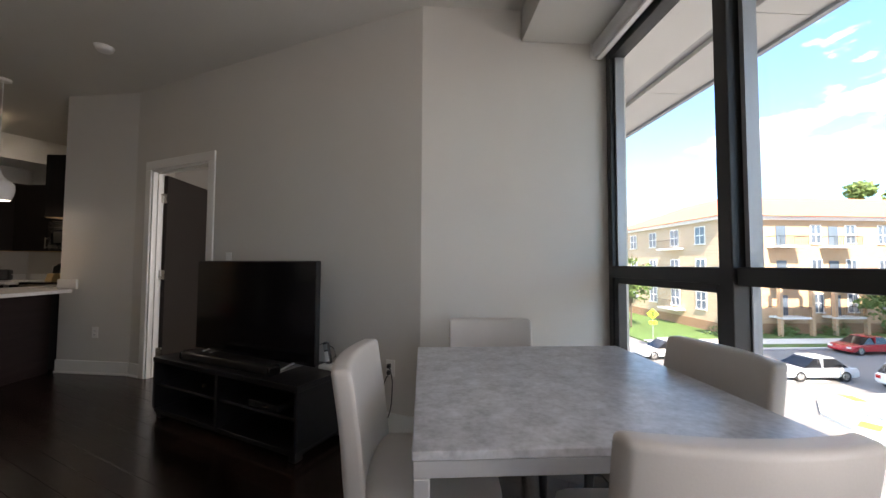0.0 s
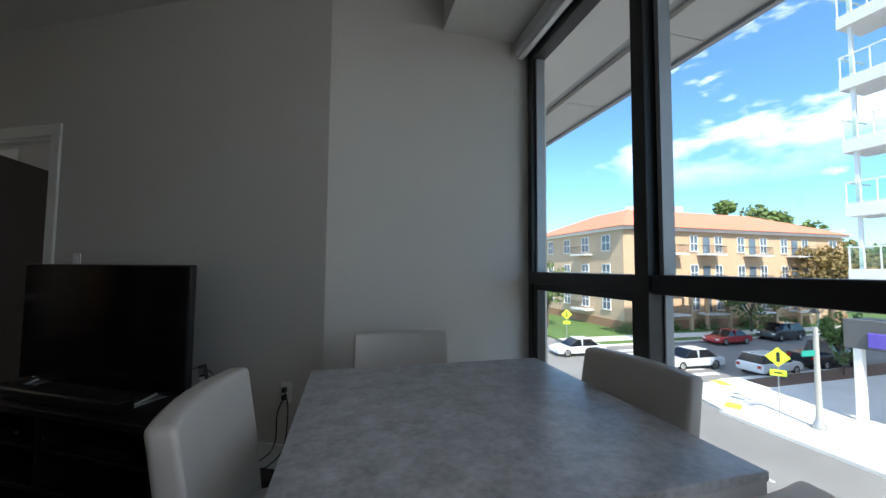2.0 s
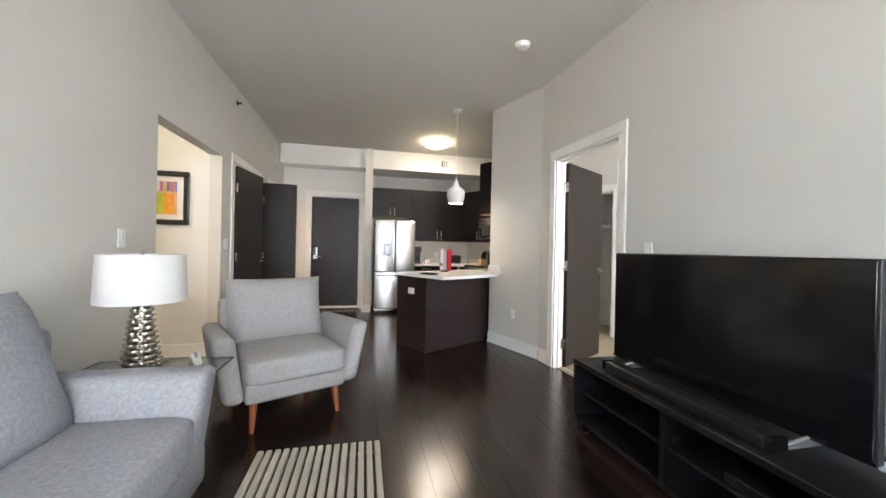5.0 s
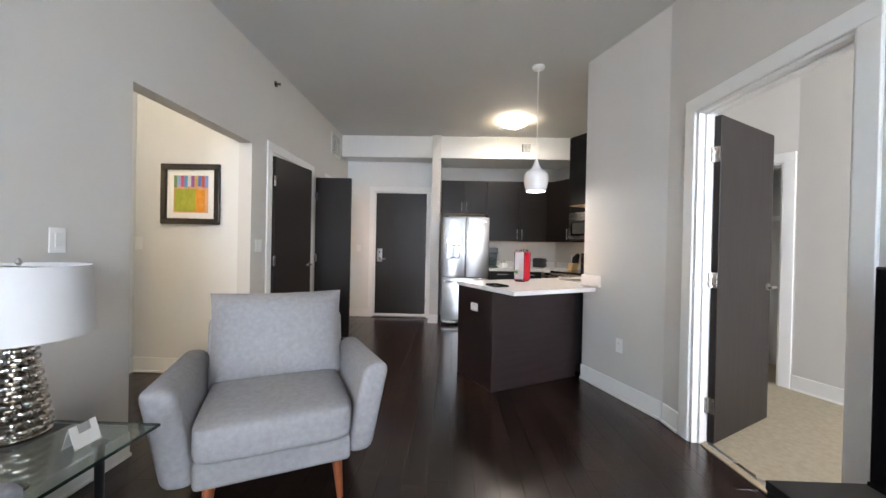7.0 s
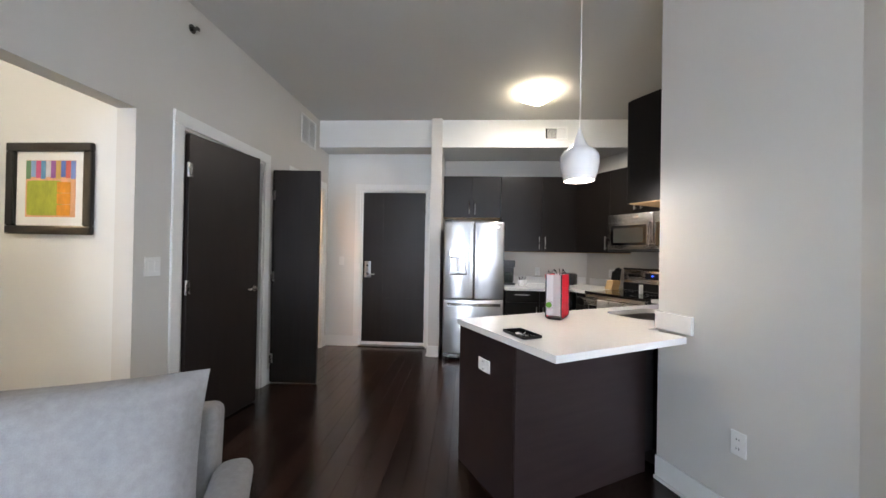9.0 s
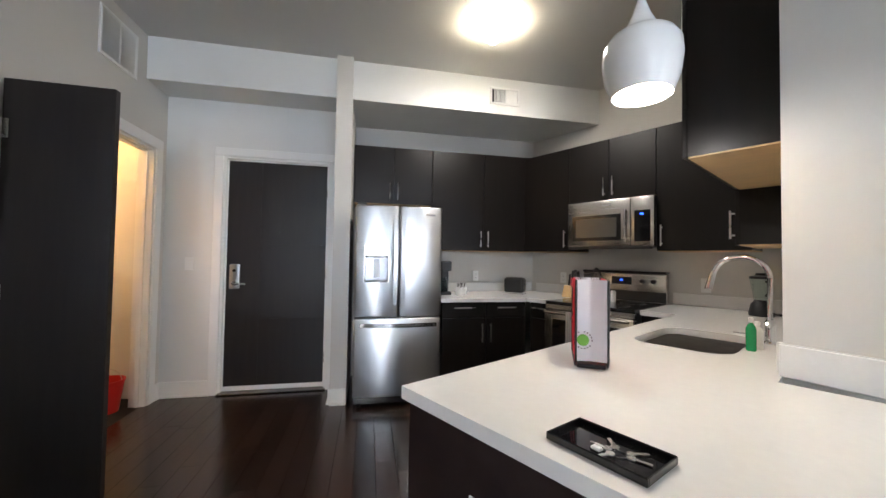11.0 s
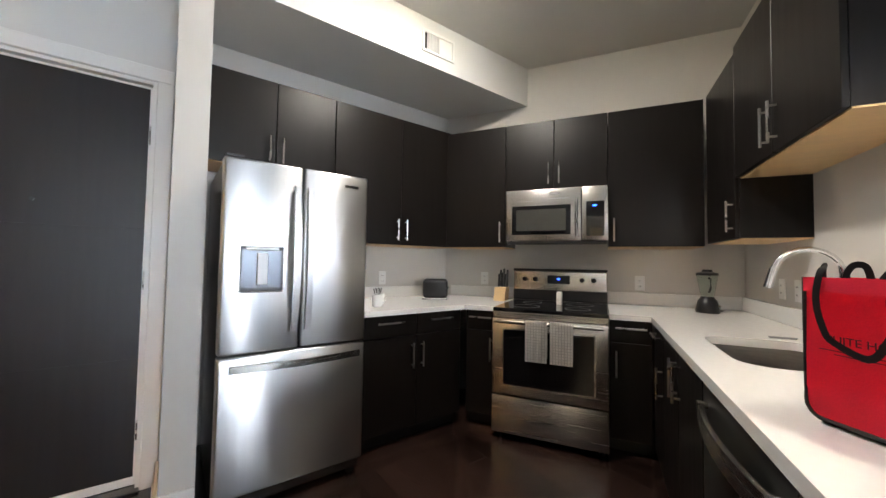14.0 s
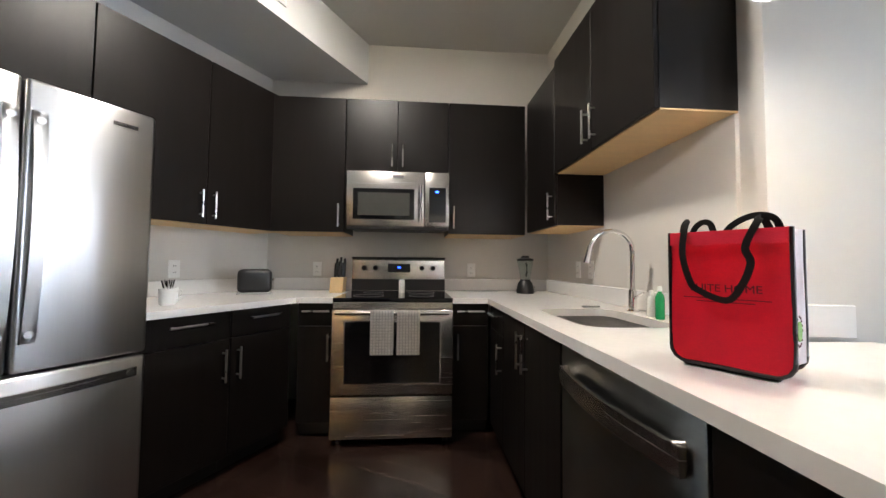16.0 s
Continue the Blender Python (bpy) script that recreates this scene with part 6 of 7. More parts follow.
part("pail", lathe(B(), [(0.10, 0.001), (0.13, 0.24), (0.136, 0.24), (0.136, 0.255), (0.126, 0.255), (0.095, 0.01)], 24, closed=False), mat("red_plastic", (0.55, 0.02, 0.015), 0.35, var=0.05, bump=0.0), rb, smooth=True)
part("bail", tube(B(), [(0.13 * math.cos(a), 0, 0.24 + 0.11 * math.sin(a)) for a in [math.pi * k / 10 for k in range(11)]], 0.003, 6), NICKEL, rb)

# ---- outdoors ----
GZ = -6.1
ASPHALT = mat("asphalt", (0.17, 0.167, 0.163), 0.9, var=0.25, scale=0.4, fine=30, bump=0.3)
CONCRETE = mat("pavement_concrete", (0.58, 0.565, 0.53), 0.9, var=0.12, scale=0.6, fine=20, bump=0.2)
GRASS = mat("lawn", (0.07, 0.13, 0.03), 0.95, var=0.35, scale=0.8, fine=25, bump=0.6)
MULCH = mat("mulch", (0.13, 0.075, 0.05), 0.95, var=0.35, scale=3, fine=30, bump=0.6)
LINE = mat("road_paint", (0.62, 0.62, 0.60), 0.8, var=0.12, scale=3)
TACTILE = mat("yellow_tactile_plate", (0.72, 0.42, 0.05), 0.7, var=0.1)
BRICK = brick_mat("buff_brick", (0.52, 0.345, 0.205), (0.43, 0.265, 0.155), (0.50, 0.41, 0.31), 3.0)
ROOF = mat("orange_clay_tile", (0.58, 0.185, 0.105), 0.75, var=0.18, scale=0.7, fine=9, bump=0.4, stretch=(6, 1, 1))
STUCCO = mat("white_render", (0.74, 0.73, 0.71), 0.8, var=0.05, scale=0.5, fine=20, bump=0.1)
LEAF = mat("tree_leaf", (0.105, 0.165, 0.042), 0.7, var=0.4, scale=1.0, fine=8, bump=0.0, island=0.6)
# LEAF made brighter: the sun on the tall far crown is in the colour
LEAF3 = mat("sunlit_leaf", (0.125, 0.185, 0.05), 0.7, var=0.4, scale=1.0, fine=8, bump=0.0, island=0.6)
LEAF2 = mat("autumn_leaf", (0.19, 0.14, 0.045), 0.7, var=0.4, scale=1.0, fine=8, bump=0.0, island=0.6)
BARK = mat("bark", (0.10, 0.075, 0.055), 0.95, var=0.3, scale=3, fine=20, bump=0.6, stretch=(4, 4, 1))
TYRE = mat("tyre_rubber", (0.02, 0.02, 0.02), 0.85, var=0.1)
solo("ground", bx(B(), -60, 1500, -900, 1500, GZ - 1.0, GZ), ASPHALT, ID, "grey asphalt street", "road", kind="structure")
solo("lawn", bx(B(), 21.5, 400, 30.4, 300, GZ + 0.001, GZ + 0.14), GRASS, ID, "mown grass verge and lawn", "lawn", kind="structure")
solo("pavement", bx(B(), 21.5, 300, 31.8, 34.0, GZ + 0.10, GZ + 0.15), CONCRETE, ID, "pale concrete pavement", "pavement", kind="structure")
solo("kerb", bx(B(), 21.2, 300, 30.1, 30.4, GZ + 0.001, GZ + 0.15, 0.03, 1), CONCRETE, ID, "concrete kerb", "kerb", kind="structure")
sw = B()
prism(sw, [(19.2, -60), (19.2, 15.0), (19.8, 17.0), (21.5, 18.6), (24.5, 19.3), (300, 21.0), (300, -60)], GZ + 0.001, GZ + 0.15)
solo("pavement", sw, CONCRETE, ID, "wide bright concrete pavement at the corner", "pavement", kind="structure")
solo("mulch_bed", prism(B(), [(25.6, 17.2), (25.8, 18.7), (60, 20.6), (60, 17.9)], GZ + 0.12, GZ + 0.17), MULCH, ID, "brown mulch planting bed", "planting bed", kind="structure")
solo("kerb", prism(B(), [(18.95, -60), (18.95, 15.1), (19.2, 15.0), (19.2, -60)], GZ + 0.001, GZ + 0.15), CONCRETE, ID, "concrete kerb", "kerb", kind="structure")
for x, y, a in ((20.3, 15.4, 30), (23.6, 18.6, 80)):
    solo("tactile_plate", bx(B(), -0.5, 0.5, -0.35, 0.35, GZ + 0.151, GZ + 0.165, 0.005, 1), TACTILE, pose(x, y, 0, 0, 0, a), "yellow tactile paving plate at the crossing", "tactile plate", "crossing plates")
for k in range(7):
    solo("road_marking", bx(B(), -0.25, 0.25, -1.4, 1.4, GZ + 0.002, GZ + 0.008), LINE, pose(24.6 + 0.15 * k, 20.8 + 1.25 * k, 0, 0, 0, 88), "white crossing stripe painted on the road", "road marking", "crossing stripes")
for k in range(9):
    solo("road_marking", bx(B(), -0.06, 0.06, -0.9, 0.9, GZ + 0.002, GZ + 0.008), LINE, pose(14.8, -2 + 3.2 * k, 0), "white dashed lane line", "road marking", "lane dashes")
# overhang above the windows
ov = thing("overhang", ID, "pale panelled soffit of the overhang above the window", "overhang", kind="structure")
part("inner_soffit", bx(B(), 1.73, 2.42, -6, 2.9, 2.98, 3.12), mat("pale_soffit", (0.62, 0.61, 0.58), 0.8, var=0.05), ov)
part("groove", bx(B(), 2.421, 2.55, -6, 6.9, 3.02, 3.12), GREYMETAL, ov, "dark recessed channel")
for k in range(11):
    part("soffit_panel", bx(B(), 2.551, 3.02, -6 + 1.2 * k, -6 + 1.2 * k + 1.19, 2.98, 3.12), mat("pale_soffit", (0.62, 0.61, 0.58)), ov)
part("edge_trim", bx(B(), 3.0205, 3.07, -6, 7.2, 2.95, 3.3), ALU_EDGE, ov)
part("soffit_panel", bx(B(), 1.73, 2.42, 2.901, 6.9, 2.98, 3.12), mat("pale_soffit", (0.62, 0.61, 0.58)), ov)


def facade_window(parent, m, w, h, bars=True):
    """A window in a facade; in m, x along the wall, -y outwards, z up from its sill."""
    f = B()
    for r in ((-w / 2 - 0.06, -w / 2, 0, h), (w / 2, w / 2 + 0.06, 0, h), (-w / 2 - 0.06, w / 2 + 0.06, h, h + 0.08), (-w / 2, w / 2, h * 0.48, h * 0.52)):
        bx(f, r[0], r[1], -0.05, 0.03, r[2], r[3])
    if bars:
        bx(f, -0.03, 0.03, -0.045, 0.03, 0, h * 0.48), bx(f, -0.03, 0.03, -0.045, 0.03, h * 0.52, h)
    for v in f.verts:
        v.co = m @ v.co
    wd = part("window", f, TRIM, parent, "white framed window")
    part("pane", bx(B(), -w / 2, w / 2, -0.012, 0.012, 0, h, m=m), OUTGLASS, wd)
    part("sill", bx(B(), -w / 2 - 0.12, w / 2 + 0.12, -0.14, 0.02, -0.12, -0.001, m=m), STUCCO, wd)


ap = thing("apartment_building", Matrix.Translation((32.0, 36.6, GZ)), "three-storey buff brick apartment building with orange tile roof", "building")
LX, LY, HE = 38.0, 22.0, 12.25
part("wall", bx(B(), 0, LX, 0, LY, 0, HE), BRICK, ap)
part("base_course", bx(B(), -0.12, LX + 0.12, -0.12, LY + 0.12, 0, 1.2), mat("dark_brick_base", (0.30, 0.17, 0.10), 0.9, var=0.2, scale=1, fine=12), ap)
part("cornice", bx(B(), -0.5, LX + 0.5, -0.5, LY + 0.5, HE, HE + 0.35), STUCCO, ap)
rfm = B()
rv = [(-0.9, -0.9, HE + 0.351), (LX + 0.9, -0.9, HE + 0.351), (LX + 0.9, LY + 0.9, HE + 0.351), (-0.9, LY + 0.9, HE + 0.351), (7.5, 7.5, HE + 3.9), (LX - 7.5, 7.5, HE + 3.9), (LX - 7.5, LY - 7.5, HE + 3.9), (7.5, LY - 7.5, HE + 3.9)]
vv = [rfm.verts.new(v) for v in rv]
for f in ((0, 1, 5, 4), (1, 2, 6, 5), (2, 3, 7, 6), (3, 0, 4, 7), (4, 5, 6, 7), (3, 2, 1, 0)):
    rfm.faces.new([vv[i] for i in f])
roof = part("roof", rfm, ROOF, ap, "orange clay tile roof")
for x, y in ((19, 10), (12, 12)):
    part("chimney", bx(B(), x, x + 1.2, y, y + 1.2, HE + 3.0, HE + 5.4), STUCCO, roof)
floors = (1.9, 5.6, 9.3)
for z in floors:
    for x in (2.4, 10.6, 14.6, 18.4, 22.4, 26.2, 30.2, 35.8):
        facade_window(ap, Matrix.Translation((x, -0.02, z + 0.5)), 1.5 if x in (2.4, 35.8) else 1.1, 1.9)
    for y in (3, 7.2, 11.5, 16.0):
        facade_window(ap, Matrix.Translation((-0.02, y, z + 0.5)) @ Matrix.Rotation(radians(-90), 4, "Z"), 1.4, 1.9)
for z in floors:
    for x in (6.6, 12.6, 20.4, 28.2):
        bl2 = part("balcony", bx(B(), x - 1.6, x + 1.6, -1.5, -0.001, z - 0.05, z + 0.15), STUCCO, ap, "balcony with an iron rail")
        rl = B()
        for k in range(17):
            bx(rl, x - 1.55 + 3.1 * k / 16 - 0.012, x - 1.55 + 3.1 * k / 16 + 0.012, -1.47, -1.44, z + 0.15, z + 1.1)
        bx(rl, x - 1.58, x + 1.58, -1.49, -1.42, z + 1.1, z + 1.16), bx(rl, x - 1.58, x - 1.54, -1.42, -0.01, z + 1.1, z + 1.16), bx(rl, x + 1.54, x + 1.58, -1.42, -0.01, z + 1.1, z + 1.16)
        part("railing", rl, BLACK, bl2)
        dm = B()
        bx(dm, x - 0.55, x + 0.55, -0.06, -0.002, z + 0.16, z + 2.3)
        part("balcony_door", dm, OUTGLASS, bl2)
        for xx in (x - 1.75, x + 1.75):
            part("brick_pier", bx(B(), xx - 0.16, xx + 0.16, -1.55, -1.2, 0 if z < 3 else z - 3.5, z - 0.051), BRICK, bl2) if z < 9 else None
    bl3 = part("balcony", bx(B(), -1.3, -0.001, 5.6, 8.9, z - 0.05, z + 0.15), STUCCO, ap, "balcony with an iron rail")
    rl = B()
    for k in range(15):
        bx(rl, -1.29, -1.26, 5.65 + 0.228 * k, 5.674 + 0.228 * k, z + 0.15, z + 1.1)
    bx(rl, -1.3, -1.25, 5.6, 8.9, z + 1.1, z + 1.15)
    part("railing", rl, BLACK, bl3)

wb = thing("balcony_tower", Matrix.Translation((24.2, 12.55, GZ)), "white apartment tower with stacked glass-railed balconies", "building")
part("wall", bx(B(), 1.9, 30, -40, -1.1, 0, 30), STUCCO, wb)
part("shop_front", bx(B(), 1.4, 1.89, -40, -0.6, 0, 3.6), mat("shop_frame", (0.55, 0.55, 0.54), 0.5), wb)
for k in range(6):
    part("shop_pane", bx(B(), 1.34, 1.395, -2.2 - 1.7 * k, -0.75 - 1.7 * k, 0.4, 3.0), OUTGLASS, wb)
part("fascia", bx(B(), 0.0, 1.88, -40, 0.3, 3.62, 5.0), mat("dark_fascia", (0.10, 0.10, 0.10), 0.6), wb, "dark shop fascia")
part("sign_shape", bx(B(), -0.12, -0.001, -2.6, -0.6, 3.75, 4.45, 0.05, 2), mat("violet_sign", (0.12, 0.08, 0.42), 0.4, var=0.1), wb, "violet sign shape")
part("corner_post", bx(B(), 0.05, 0.35, -0.3, 0.0, 0, 3.619), STUCCO, wb)
for n2 in range(7):
    z = 7.45 + 3.2 * (n2 - 0)
    sl = part("balcony", bx(B(), 0.0, 1.89, -9.0, 0.0, z - 0.62, z, 0.01, 1), STUCCO, wb, "white balcony slab with glass railing")
    for y in [0.0 - 0.03 - 1.1 * i for i in range(8)]:
        part("rail_post", bx(B(), 0.02, 0.07, y - 0.05, y, z, z + 1.05), TRIM, sl)
    part("handrail", bx(B(), 0.01, 0.08, -9.0, 0.0, z + 1.051, z + 1.11), TRIM, sl)
    part("glass_panel", bx(B(), 0.035, 0.05, -8.9, -0.1, z + 0.12, z + 1.0), GREENGLASS, sl)
    part("handrail", bx(B(), 0.081, 1.88, -0.07, -0.01, z + 1.051, z + 1.11), TRIM, sl)
    part("column", bx(B(), 0.25, 0.40, -0.45, -0.30, z + 0.001, z + 2.579), TRIM, sl)
    for y in (-2.4, -4.6, -6.8):
        facade_window(wb, Matrix.Translation((1.88, y, z + 0.25)) @ Matrix.Rotation(radians(-90), 4, "Z"), 1.7, 2.1)
part("roof_slab", bx(B(), -0.4, 30, -40, 0.3, 29.4, 30.2), GREYMETAL, wb)


def tree(m, h, r, leaf_m, seed, label, cnt=1500, trunk=0.16, ry=0.8, size=0.22):
    rg = random.Random(seed)
    root = thing("tree", m, label, "tree")
    b = B()
    rod(b, (0, 0, 0), (0.05, 0, h * 0.42), trunk, trunk * 0.7, 10)
    limbs = []
    for k in range(9):
        a, t = rg.uniform(0, 6.28), rg.uniform(0.3, 0.75)
        e = Vector((math.cos(a) * r * t, math.sin(a) * r * t, h * rg.uniform(0.55, 0.92)))
        rod(b, (0.05, 0, h * rg.uniform(0.25, 0.42)), e, trunk * 0.42, trunk * 0.10, 6)
        limbs.append(e)
    part("trunk", b, BARK, root)
    c = B()
    blobs = [(Vector((rg.gauss(0, r * 0.42), rg.gauss(0, r * 0.42), h * 0.68 + rg.gauss(0, h * 0.13))), r * rg.uniform(0.25, 0.48)) for _ in range(22)] + [(e, r * 0.34) for e in limbs]
    for k in range(cnt):
        o, rr = rg.choice(blobs)
        d = Vector((rg.gauss(0, 1), rg.gauss(0, 1), rg.gauss(0, 1))).normalized() * rr * rg.random() ** 0.4
        p = o + Vector((d.x, d.y, d.z * ry))
        q4 = Euler((rg.uniform(0, 6.3), rg.uniform(0, 6.3), rg.uniform(0, 6.3))).to_matrix()
        s = size * rg.uniform(0.6, 1.3)
        vs4 = [c.verts.new(p + q4 @ Vector(t4)) for t4 in ((0, -s, 0), (s * 0.5, 0, s * 0.12), (0, s, 0), (-s * 0.5, 0, s * 0.12))]
        c.faces.new(vs4)
    cr = part("crown", c, leaf_m, root)
    cr["kind"] = "stuff"
    return root


tree(pose(47.0, 33.2, GZ + 0.13), 6.5, 3.0, LEAF, 1, "young street tree with a green crown on the verge", 1900, 0.13)
tree(pose(64.0, 35.0, GZ + 0.13), 11.5, 5.0, LEAF2, 2, "large street tree with yellowing leaves", 3200, 0.32, size=0.3)
tree(pose(88.0, 43.0, GZ + 0.13), 13.0, 6.5, LEAF, 3, "large leafy tree down the street", 2200, 0.3, size=0.4)
tree(pose(100.0, 36.0, GZ + 0.13), 13.0, 7.0, LEAF, 4, "large leafy tree down the street", 2200, 0.3, size=0.45)
tree(pose(120.0, 47.0, GZ + 0.13), 15.0, 9.0, LEAF, 5, "large leafy tree down the street", 2200, 0.3, size=0.55)
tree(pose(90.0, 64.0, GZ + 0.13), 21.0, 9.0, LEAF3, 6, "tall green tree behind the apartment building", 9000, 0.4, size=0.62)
tree(pose(24.5, 41.0, GZ + 0.13), 7.5, 2.4, LEAF, 7, "small tree beside the apartment building", 1500, 0.12)
tree(pose(33.8, 18.0, GZ + 0.15), 4.2, 1.1, LEAF, 8, "small dark conical tree in the planting bed", 1400, 0.07, 1.4, 0.15)
for k, (x, y, s) in enumerate(((31.5, 35.7, 0.9), (34.0, 35.6, 0.7), (38.0, 35.7, 0.8), (43.5, 35.6, 1.0), (50.5, 35.7, 0.9), (55.5, 35.6, 1.1), (59.0, 35.7, 0.8))):
    rg = random.Random(20 + k)
    c = B()
    for _ in range(420):
        d = Vector((rg.gauss(0, 0.75), rg.gauss(0, 0.4), abs(rg.gauss(0, 0.5)))) * s
        q4 = Euler((rg.uniform(0, 6.3), rg.uniform(0, 6.3), 0)).to_matrix()
        w4 = 0.14
        c.faces.new([c.verts.new(d + q4 @ Vector(t4)) for t4 in ((0, -w4, 0), (w4 * 0.5, 0, 0), (0, w4, 0), (-w4 * 0.5, 0, 0))])
    solo("bush", c, LEAF, pose(x, y, GZ + 0.14), "green clipped shrub along the building", "bush", "shrubs along the building")
bd2 = B()
for k in range(36):
    a = radians(2 + 4.6 * k)
    bx(bd2, 260 * math.sin(a) - 14, 260 * math.sin(a) + 14, 260 * math.cos(a) - 14, 260 * math.cos(a) + 14, GZ, 3 + 5 * random.Random(k).random())
solo("backdrop", bd2, mat("distant_woods", (0.06, 0.10, 0.05), 0.95, var=0.4, scale=0.1, fine=1.5, bump=0.5), ID, "distant belt of dark green trees", "distance", kind="structure")
wt2 = thing("white_building", pose(10, 70, GZ), "distant plain white building", "building")
part("wall", bx(B(), 0, 26, 0, 14, 0, 15.5), STUCCO, wt2)
part("stair_tower", bx(B(), 20, 24, 3, 8, 15.501, 20), STUCCO, wt2)


def car(m, col, label, length=4.6, height=1.45, width=1.8, suv=False, pickup=False, name="car"):
    """A parked car along x, nose towards +x."""
    root = thing(name, m, label, name)
    L, Wd = length, width
    paintm = mat("car_paint_" + label.split()[0], col, 0.22, 0.0, var=0.05, bump=0.0, coat=0.6)
    belt = height * (0.62 if suv else 0.60)
    if pickup:
        low = [(-L / 2, 0.45), (-L / 2, belt), (-0.2, belt), (L * 0.22, belt), (L / 2 - 0.1, belt * 0.93), (L / 2, belt * 0.6), (L / 2, 0.35), (-L / 2 + 0.1, 0.35)]
        cab = [(-L * 0.14, belt), (-L * 0.10, height), (L * 0.10, height), (L * 0.24, belt)]
    elif suv:
        low = [(-L / 2, 0.5), (-L / 2 + 0.03, belt), (L * 0.24, belt), (L / 2 - 0.12, belt * 0.92), (L / 2, belt * 0.6), (L / 2 - 0.02, 0.3), (-L / 2 + 0.05, 0.3)]
        cab = [(-L / 2 + 0.12, belt), (-L * 0.40, height - 0.04), (-L * 0.30, height), (L * 0.08, height), (L * 0.26, belt)]
    else:
        low = [(-L / 2, 0.45), (-L / 2 + 0.06, belt), (-L * 0.32, belt + 0.03), (L * 0.22, belt), (L / 2 - 0.2, belt * 0.85), (L / 2, belt * 0.6), (L / 2 - 0.03, 0.25), (-L / 2 + 0.08, 0.25)]
        cab = [(-L * 0.36, belt), (-L * 0.20, height), (L * 0.06, height), (L * 0.25, belt)]

    def slab(poly, w0, w1, z_belt):
        b = B()
        rows3 = []
        for s in (-1, 1):
            rows3.append([b.verts.new((x, s * (w0 if z <= z_belt + 0.05 else w1), z)) for x, z in poly])
        b.faces.new(rows3[0]), b.faces.new(rows3[1][::-1])
        n3 = len(poly)
        for k in range(n3):
            b.faces.new((rows3[0][k], rows3[0][(k + 1) % n3], rows3[1][(k + 1) % n3], rows3[1][k]))
        return b
    bb = slab(low, Wd / 2, Wd / 2, 99)
    bmesh.ops.bevel(bb, geom=bb.edges[:], offset=0.09, segments=3, affect="EDGES", clamp_overlap=True)
    part("body", bb, paintm, root, smooth=True)
    cbm = slab(cab, Wd / 2 - 0.08, Wd / 2 - 0.26, belt)
    part("glasshouse", cbm, GLOSS, root, "dark tinted windows")
    rfm2 = B()
    xs = [x for x, z in cab if z > belt + 0.2]
    bx(rfm2, min(xs) - 0.02, max(xs) + 0.05, -Wd / 2 + 0.25, Wd / 2 - 0.25, height - 0.03, height + 0.025, 0.02, 2)
    part("roof", rfm2, paintm, root)
    for s in (-1, 1):
        pl2 = B()
        y2 = s * (Wd / 2 - 0.17)
        bx(pl2, -0.05, 0.03, y2 - 0.10, y2 + 0.085, belt, height - 0.03, m=Matrix.Identity(4))
        part("pillar", pl2, paintm, root)
        for x in (-L * 0.30, L * 0.31):
            wh2 = part("wheel", rod(B(), (x, s * (Wd / 2 - 0.20), 0.33), (x, s * (Wd / 2 + 0.005), 0.33), 0.33, seg=20), TYRE, root)
            part("rim", rod(B(), (x, s * (Wd / 2 + 0.006), 0.33), (x, s * (Wd / 2 + 0.018), 0.33), 0.21, 0.19, seg=16), NICKEL, wh2)
        part("headlight", bx(B(), L / 2 - 0.10, L / 2 + 0.005, s * Wd * 0.36 - 0.16, s * Wd * 0.36 + 0.16, belt * 0.62, belt * 0.78, 0.03, 2), PLATE, root)
        part("tail_light", bx(B(), -L / 2 - 0.006, -L / 2 + 0.08, s * Wd * 0.38 - 0.12, s * Wd * 0.38 + 0.12, belt * 0.65, belt * 0.88, 0.02, 2), mat("red_lens", (0.4, 0.01, 0.01), 0.25, bump=0.0), root)
    return root


car(pose(37.6, 28.9, GZ, 0, 0, 183), (0.42, 0.012, 0.02), "red sedan parked at the far kerb", 4.7, 1.42)
car(pose(45.6, 29.3, GZ, 0, 0, 183), (0.012, 0.013, 0.018), "black SUV parked at the far kerb", 4.8, 1.75, 1.9, True)
car(pose(29.8, 19.95, GZ, 0, 0, 3), (0.72, 0.73, 0.74), "white hatchback parked at the near kerb", 4.3, 1.5, 1.78, True)
car(pose(36.6, 20.6, GZ, 0, 0, 3), (0.014, 0.014, 0.017), "black pickup truck parked at the near kerb", 5.6, 1.85, 1.95, pickup=True, name="pickup")
car(pose(25.6, 22.6, GZ, 0, 0, 178), (0.55, 0.57, 0.60), "silver sedan waiting at the crossing", 4.8, 1.42)
car(pose(63.0, 30.0, GZ, 0, 0, 183), (0.05, 0.06, 0.10), "dark blue sedan parked down the street", 4.6, 1.42)
car(pose(19.6, 28.0, GZ, 0, 0, 176), (0.68, 0.69, 0.70), "pale sedan on the side street", 4.5, 1.42)

lp = thing("street_lamp", pose(21.3, 12.3, GZ + 0.15), "grey concrete street lamp with a lantern head", "street lamp")
part("foot", lathe(B(), [(0.26, 0.0), (0.26, 0.12), (0.16, 0.35), (0.13, 0.5)], 16), GREYMETAL, lp)
part("pole", rod(B(), (0, 0, 0.5), (0, 0, 4.6), 0.125, 0.09, 14), mat("pale_concrete_pole", (0.36, 0.35, 0.32), 0.8), lp)
lh = part("lantern", rod(B(), (0, 0, 4.62), (0, 0, 5.25), 0.10, 0.20, 8), GREENGLASS, lp, "glazed lantern head")
part("lantern_cap", rod(B(), (0, 0, 5.251), (0, 0, 5.5), 0.24, 0.03, 8), BLACK, lh)
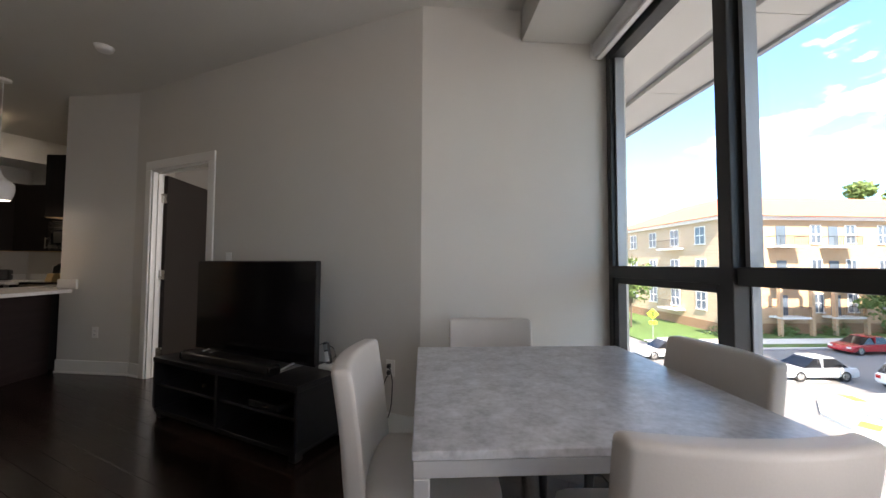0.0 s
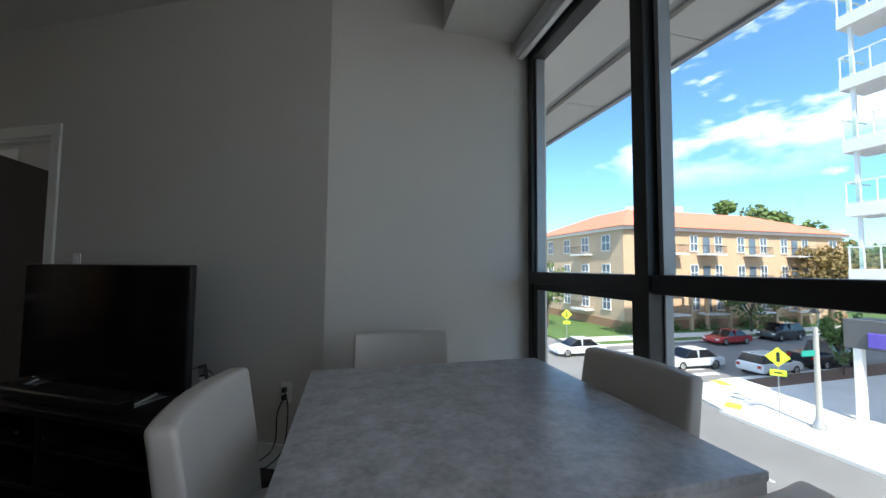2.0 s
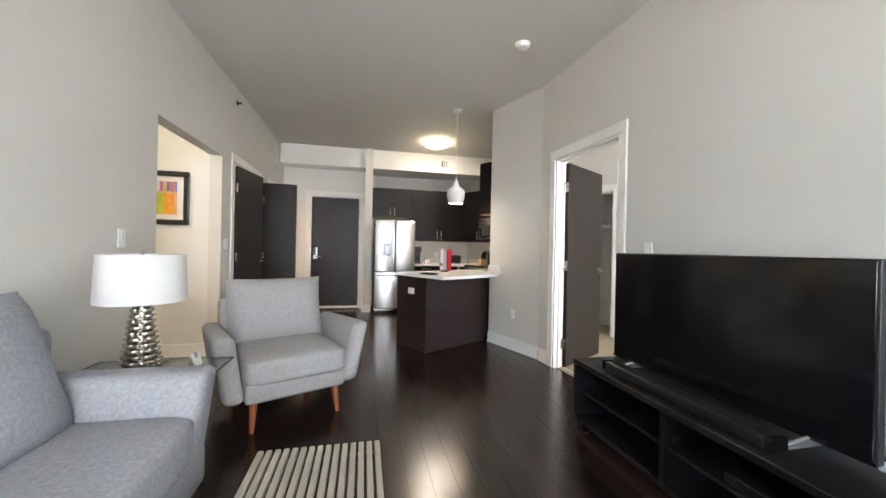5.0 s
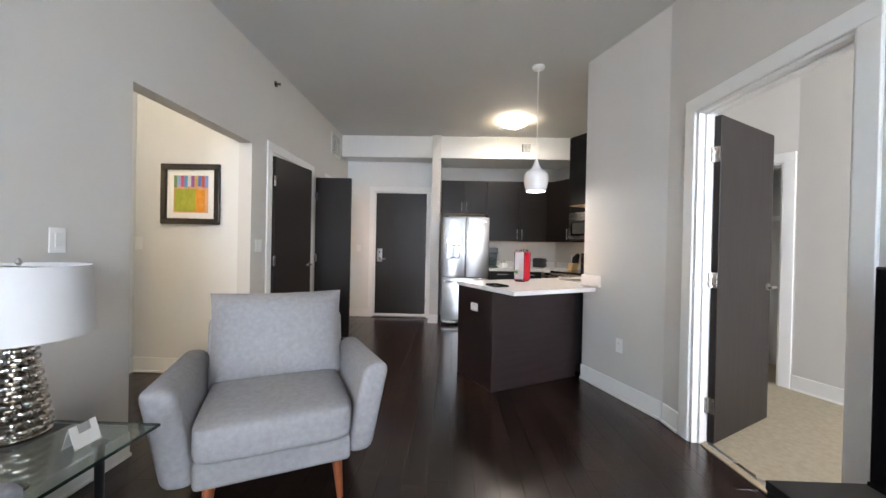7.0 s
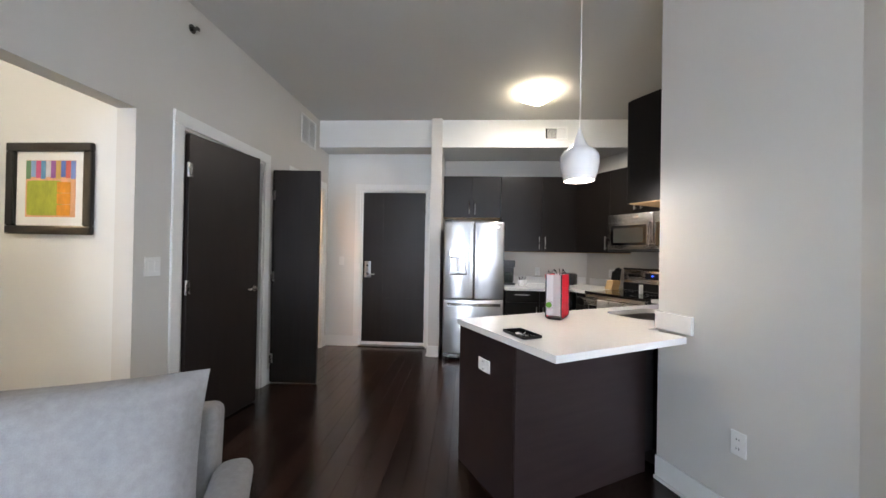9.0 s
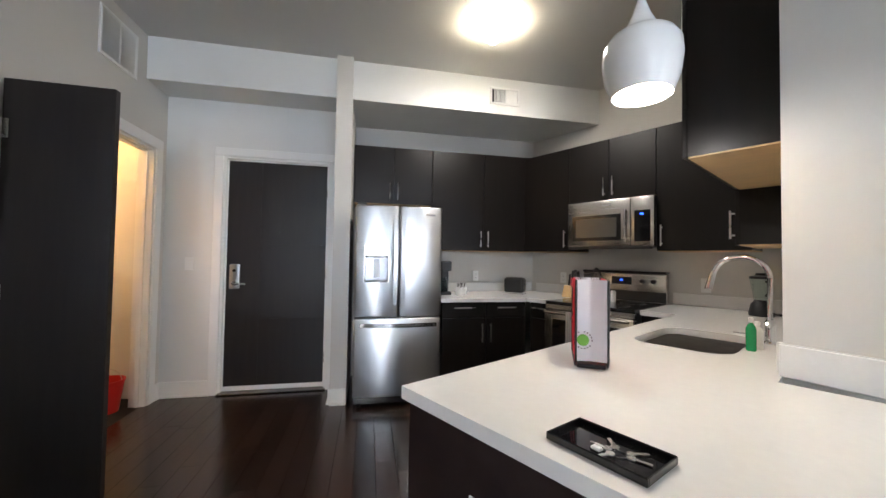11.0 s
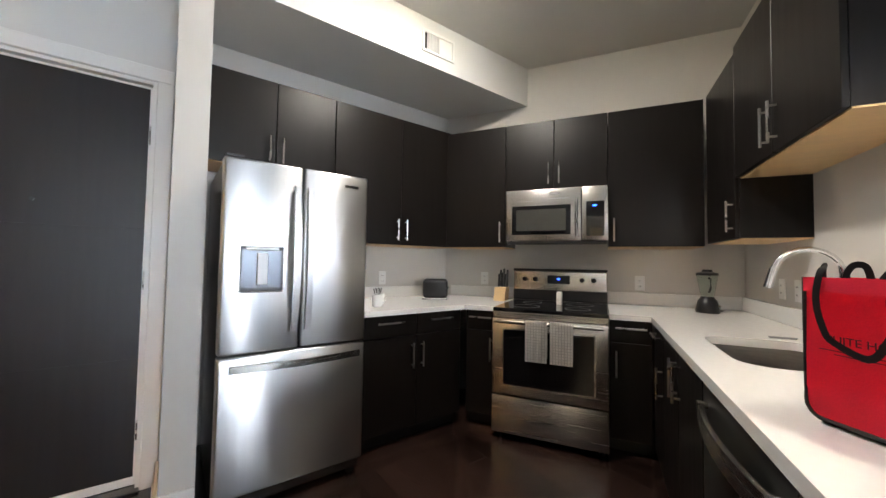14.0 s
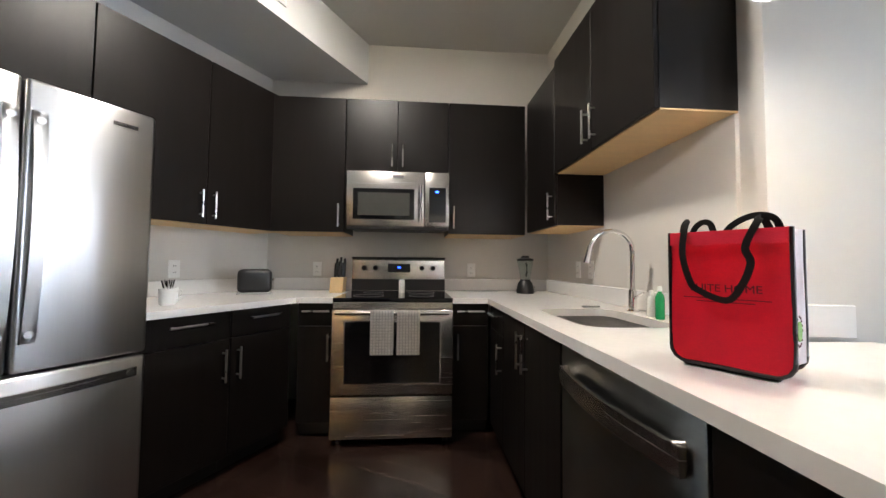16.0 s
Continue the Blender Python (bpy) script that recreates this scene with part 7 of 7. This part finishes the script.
part("street_sign", bx(B(), -0.95, -0.12, -0.02, 0.02, 3.3, 3.55), mat("green_sign", (0.02, 0.28, 0.22), 0.4), lp, "green street name plate")
YEL = mat("fluorescent_sign", (0.58, 0.82, 0.04), 0.4, var=0.03)
cs = thing("crossing_sign", pose(21.1, 13.75, GZ + 0.15, 0, 0, -50), "fluorescent yellow pedestrian crossing sign on a post", "road sign", "crossing signs")
part("post", rod(B(), (0, 0.03, 0), (0, 0.03, 3.3), 0.03), GREYMETAL, cs)
dmm = Matrix.Translation((0, 0, 2.9)) @ Matrix.Rotation(radians(45), 4, "Y")
part("diamond", bx(B(), -0.34, 0.34, -0.015, 0.005, -0.34, 0.34, 0.01, 1, m=dmm), YEL, cs)
part("arrow_plate", bx(B(), -0.32, 0.32, -0.015, 0.005, 1.98, 2.28, 0.01, 1), YEL, cs)
part("symbol", bx(B(), -0.06, 0.08, -0.022, -0.016, 2.65, 3.15, 0.02, 1), BLACK, cs)
part("arrow", bx(B(), -0.16, 0.16, -0.022, -0.016, 2.09, 2.17, 0.01, 1, m=Matrix.Identity(4)), BLACK, cs)
copy_thing(cs, pose(20.5, 30.9, GZ + 0.14, 0, 0, -25))

# ---- floor planks ----
PW, PL = 0.127, 1.22
shared = {}


def plank_mesh(w, l):
    key = (round(w, 3), round(l, 2))
    if key not in shared:
        b = B()
        x0, x1, y0, y1, e = -w / 2 + 0.0003, w / 2 - 0.0003, -l / 2 + 0.0003, l / 2 - 0.0003, 0.0009
        lo = [b.verts.new((x, y, -0.0118)) for x, y in ((x0, y0), (x1, y0), (x1, y1), (x0, y1))]
        md = [b.verts.new((x, y, -0.0016)) for x, y in ((x0, y0), (x1, y0), (x1, y1), (x0, y1))]
        hi = [b.verts.new((x, y, 0.0)) for x, y in ((x0 + e, y0 + e), (x1 - e, y0 + e), (x1 - e, y1 - e), (x0 + e, y1 - e))]
        for r, s in ((lo, md), (md, hi)):
            for k in range(4):
                b.faces.new((r[k], r[(k + 1) % 4], s[(k + 1) % 4], s[k]))
        b.faces.new(hi)
        me = bpy.data.meshes.new("plank")
        b.to_mesh(me)
        b.free()
        me.materials.append(PLANK)
        shared[key] = me
    return shared[key]


rnd = random.Random(4)
inv = floor.matrix_world.inverted()
q = -2.65 + PW * 1.5
count = 0
while q < 4.3:
    if q < -1.28:
        lo, hi = 2.92, 5.12
    elif q < 2.40:
        lo, hi = (0.4848 * q - 1.6) / 0.8746 + 0.05, 8.10 if q < 0.35 else 8.40
    else:
        lo, hi = (0.4848 * q + 3.70) / 0.8746, min(8.40, (6.27 - 0.8746 * q) / 0.4848)
    if 2.21 < q < 2.40:
        hi = 8.40
    p = lo - rnd.random() * PL * 0.9
    while p < hi:
        a, b2 = max(p, lo), min(p + PL, hi)
        l = round(b2 - a, 2)
        if l > 0.06 and not (q > 2.21 and a > 4.2 and b2 < 5.3):
            ob = new("plank", plank_mesh(PW, l))
            ob.parent = floor
            ob.matrix_world = LIV @ Matrix.Translation((q, (a + b2) / 2, 0))
            count += 1
        p += PL
    q += PW
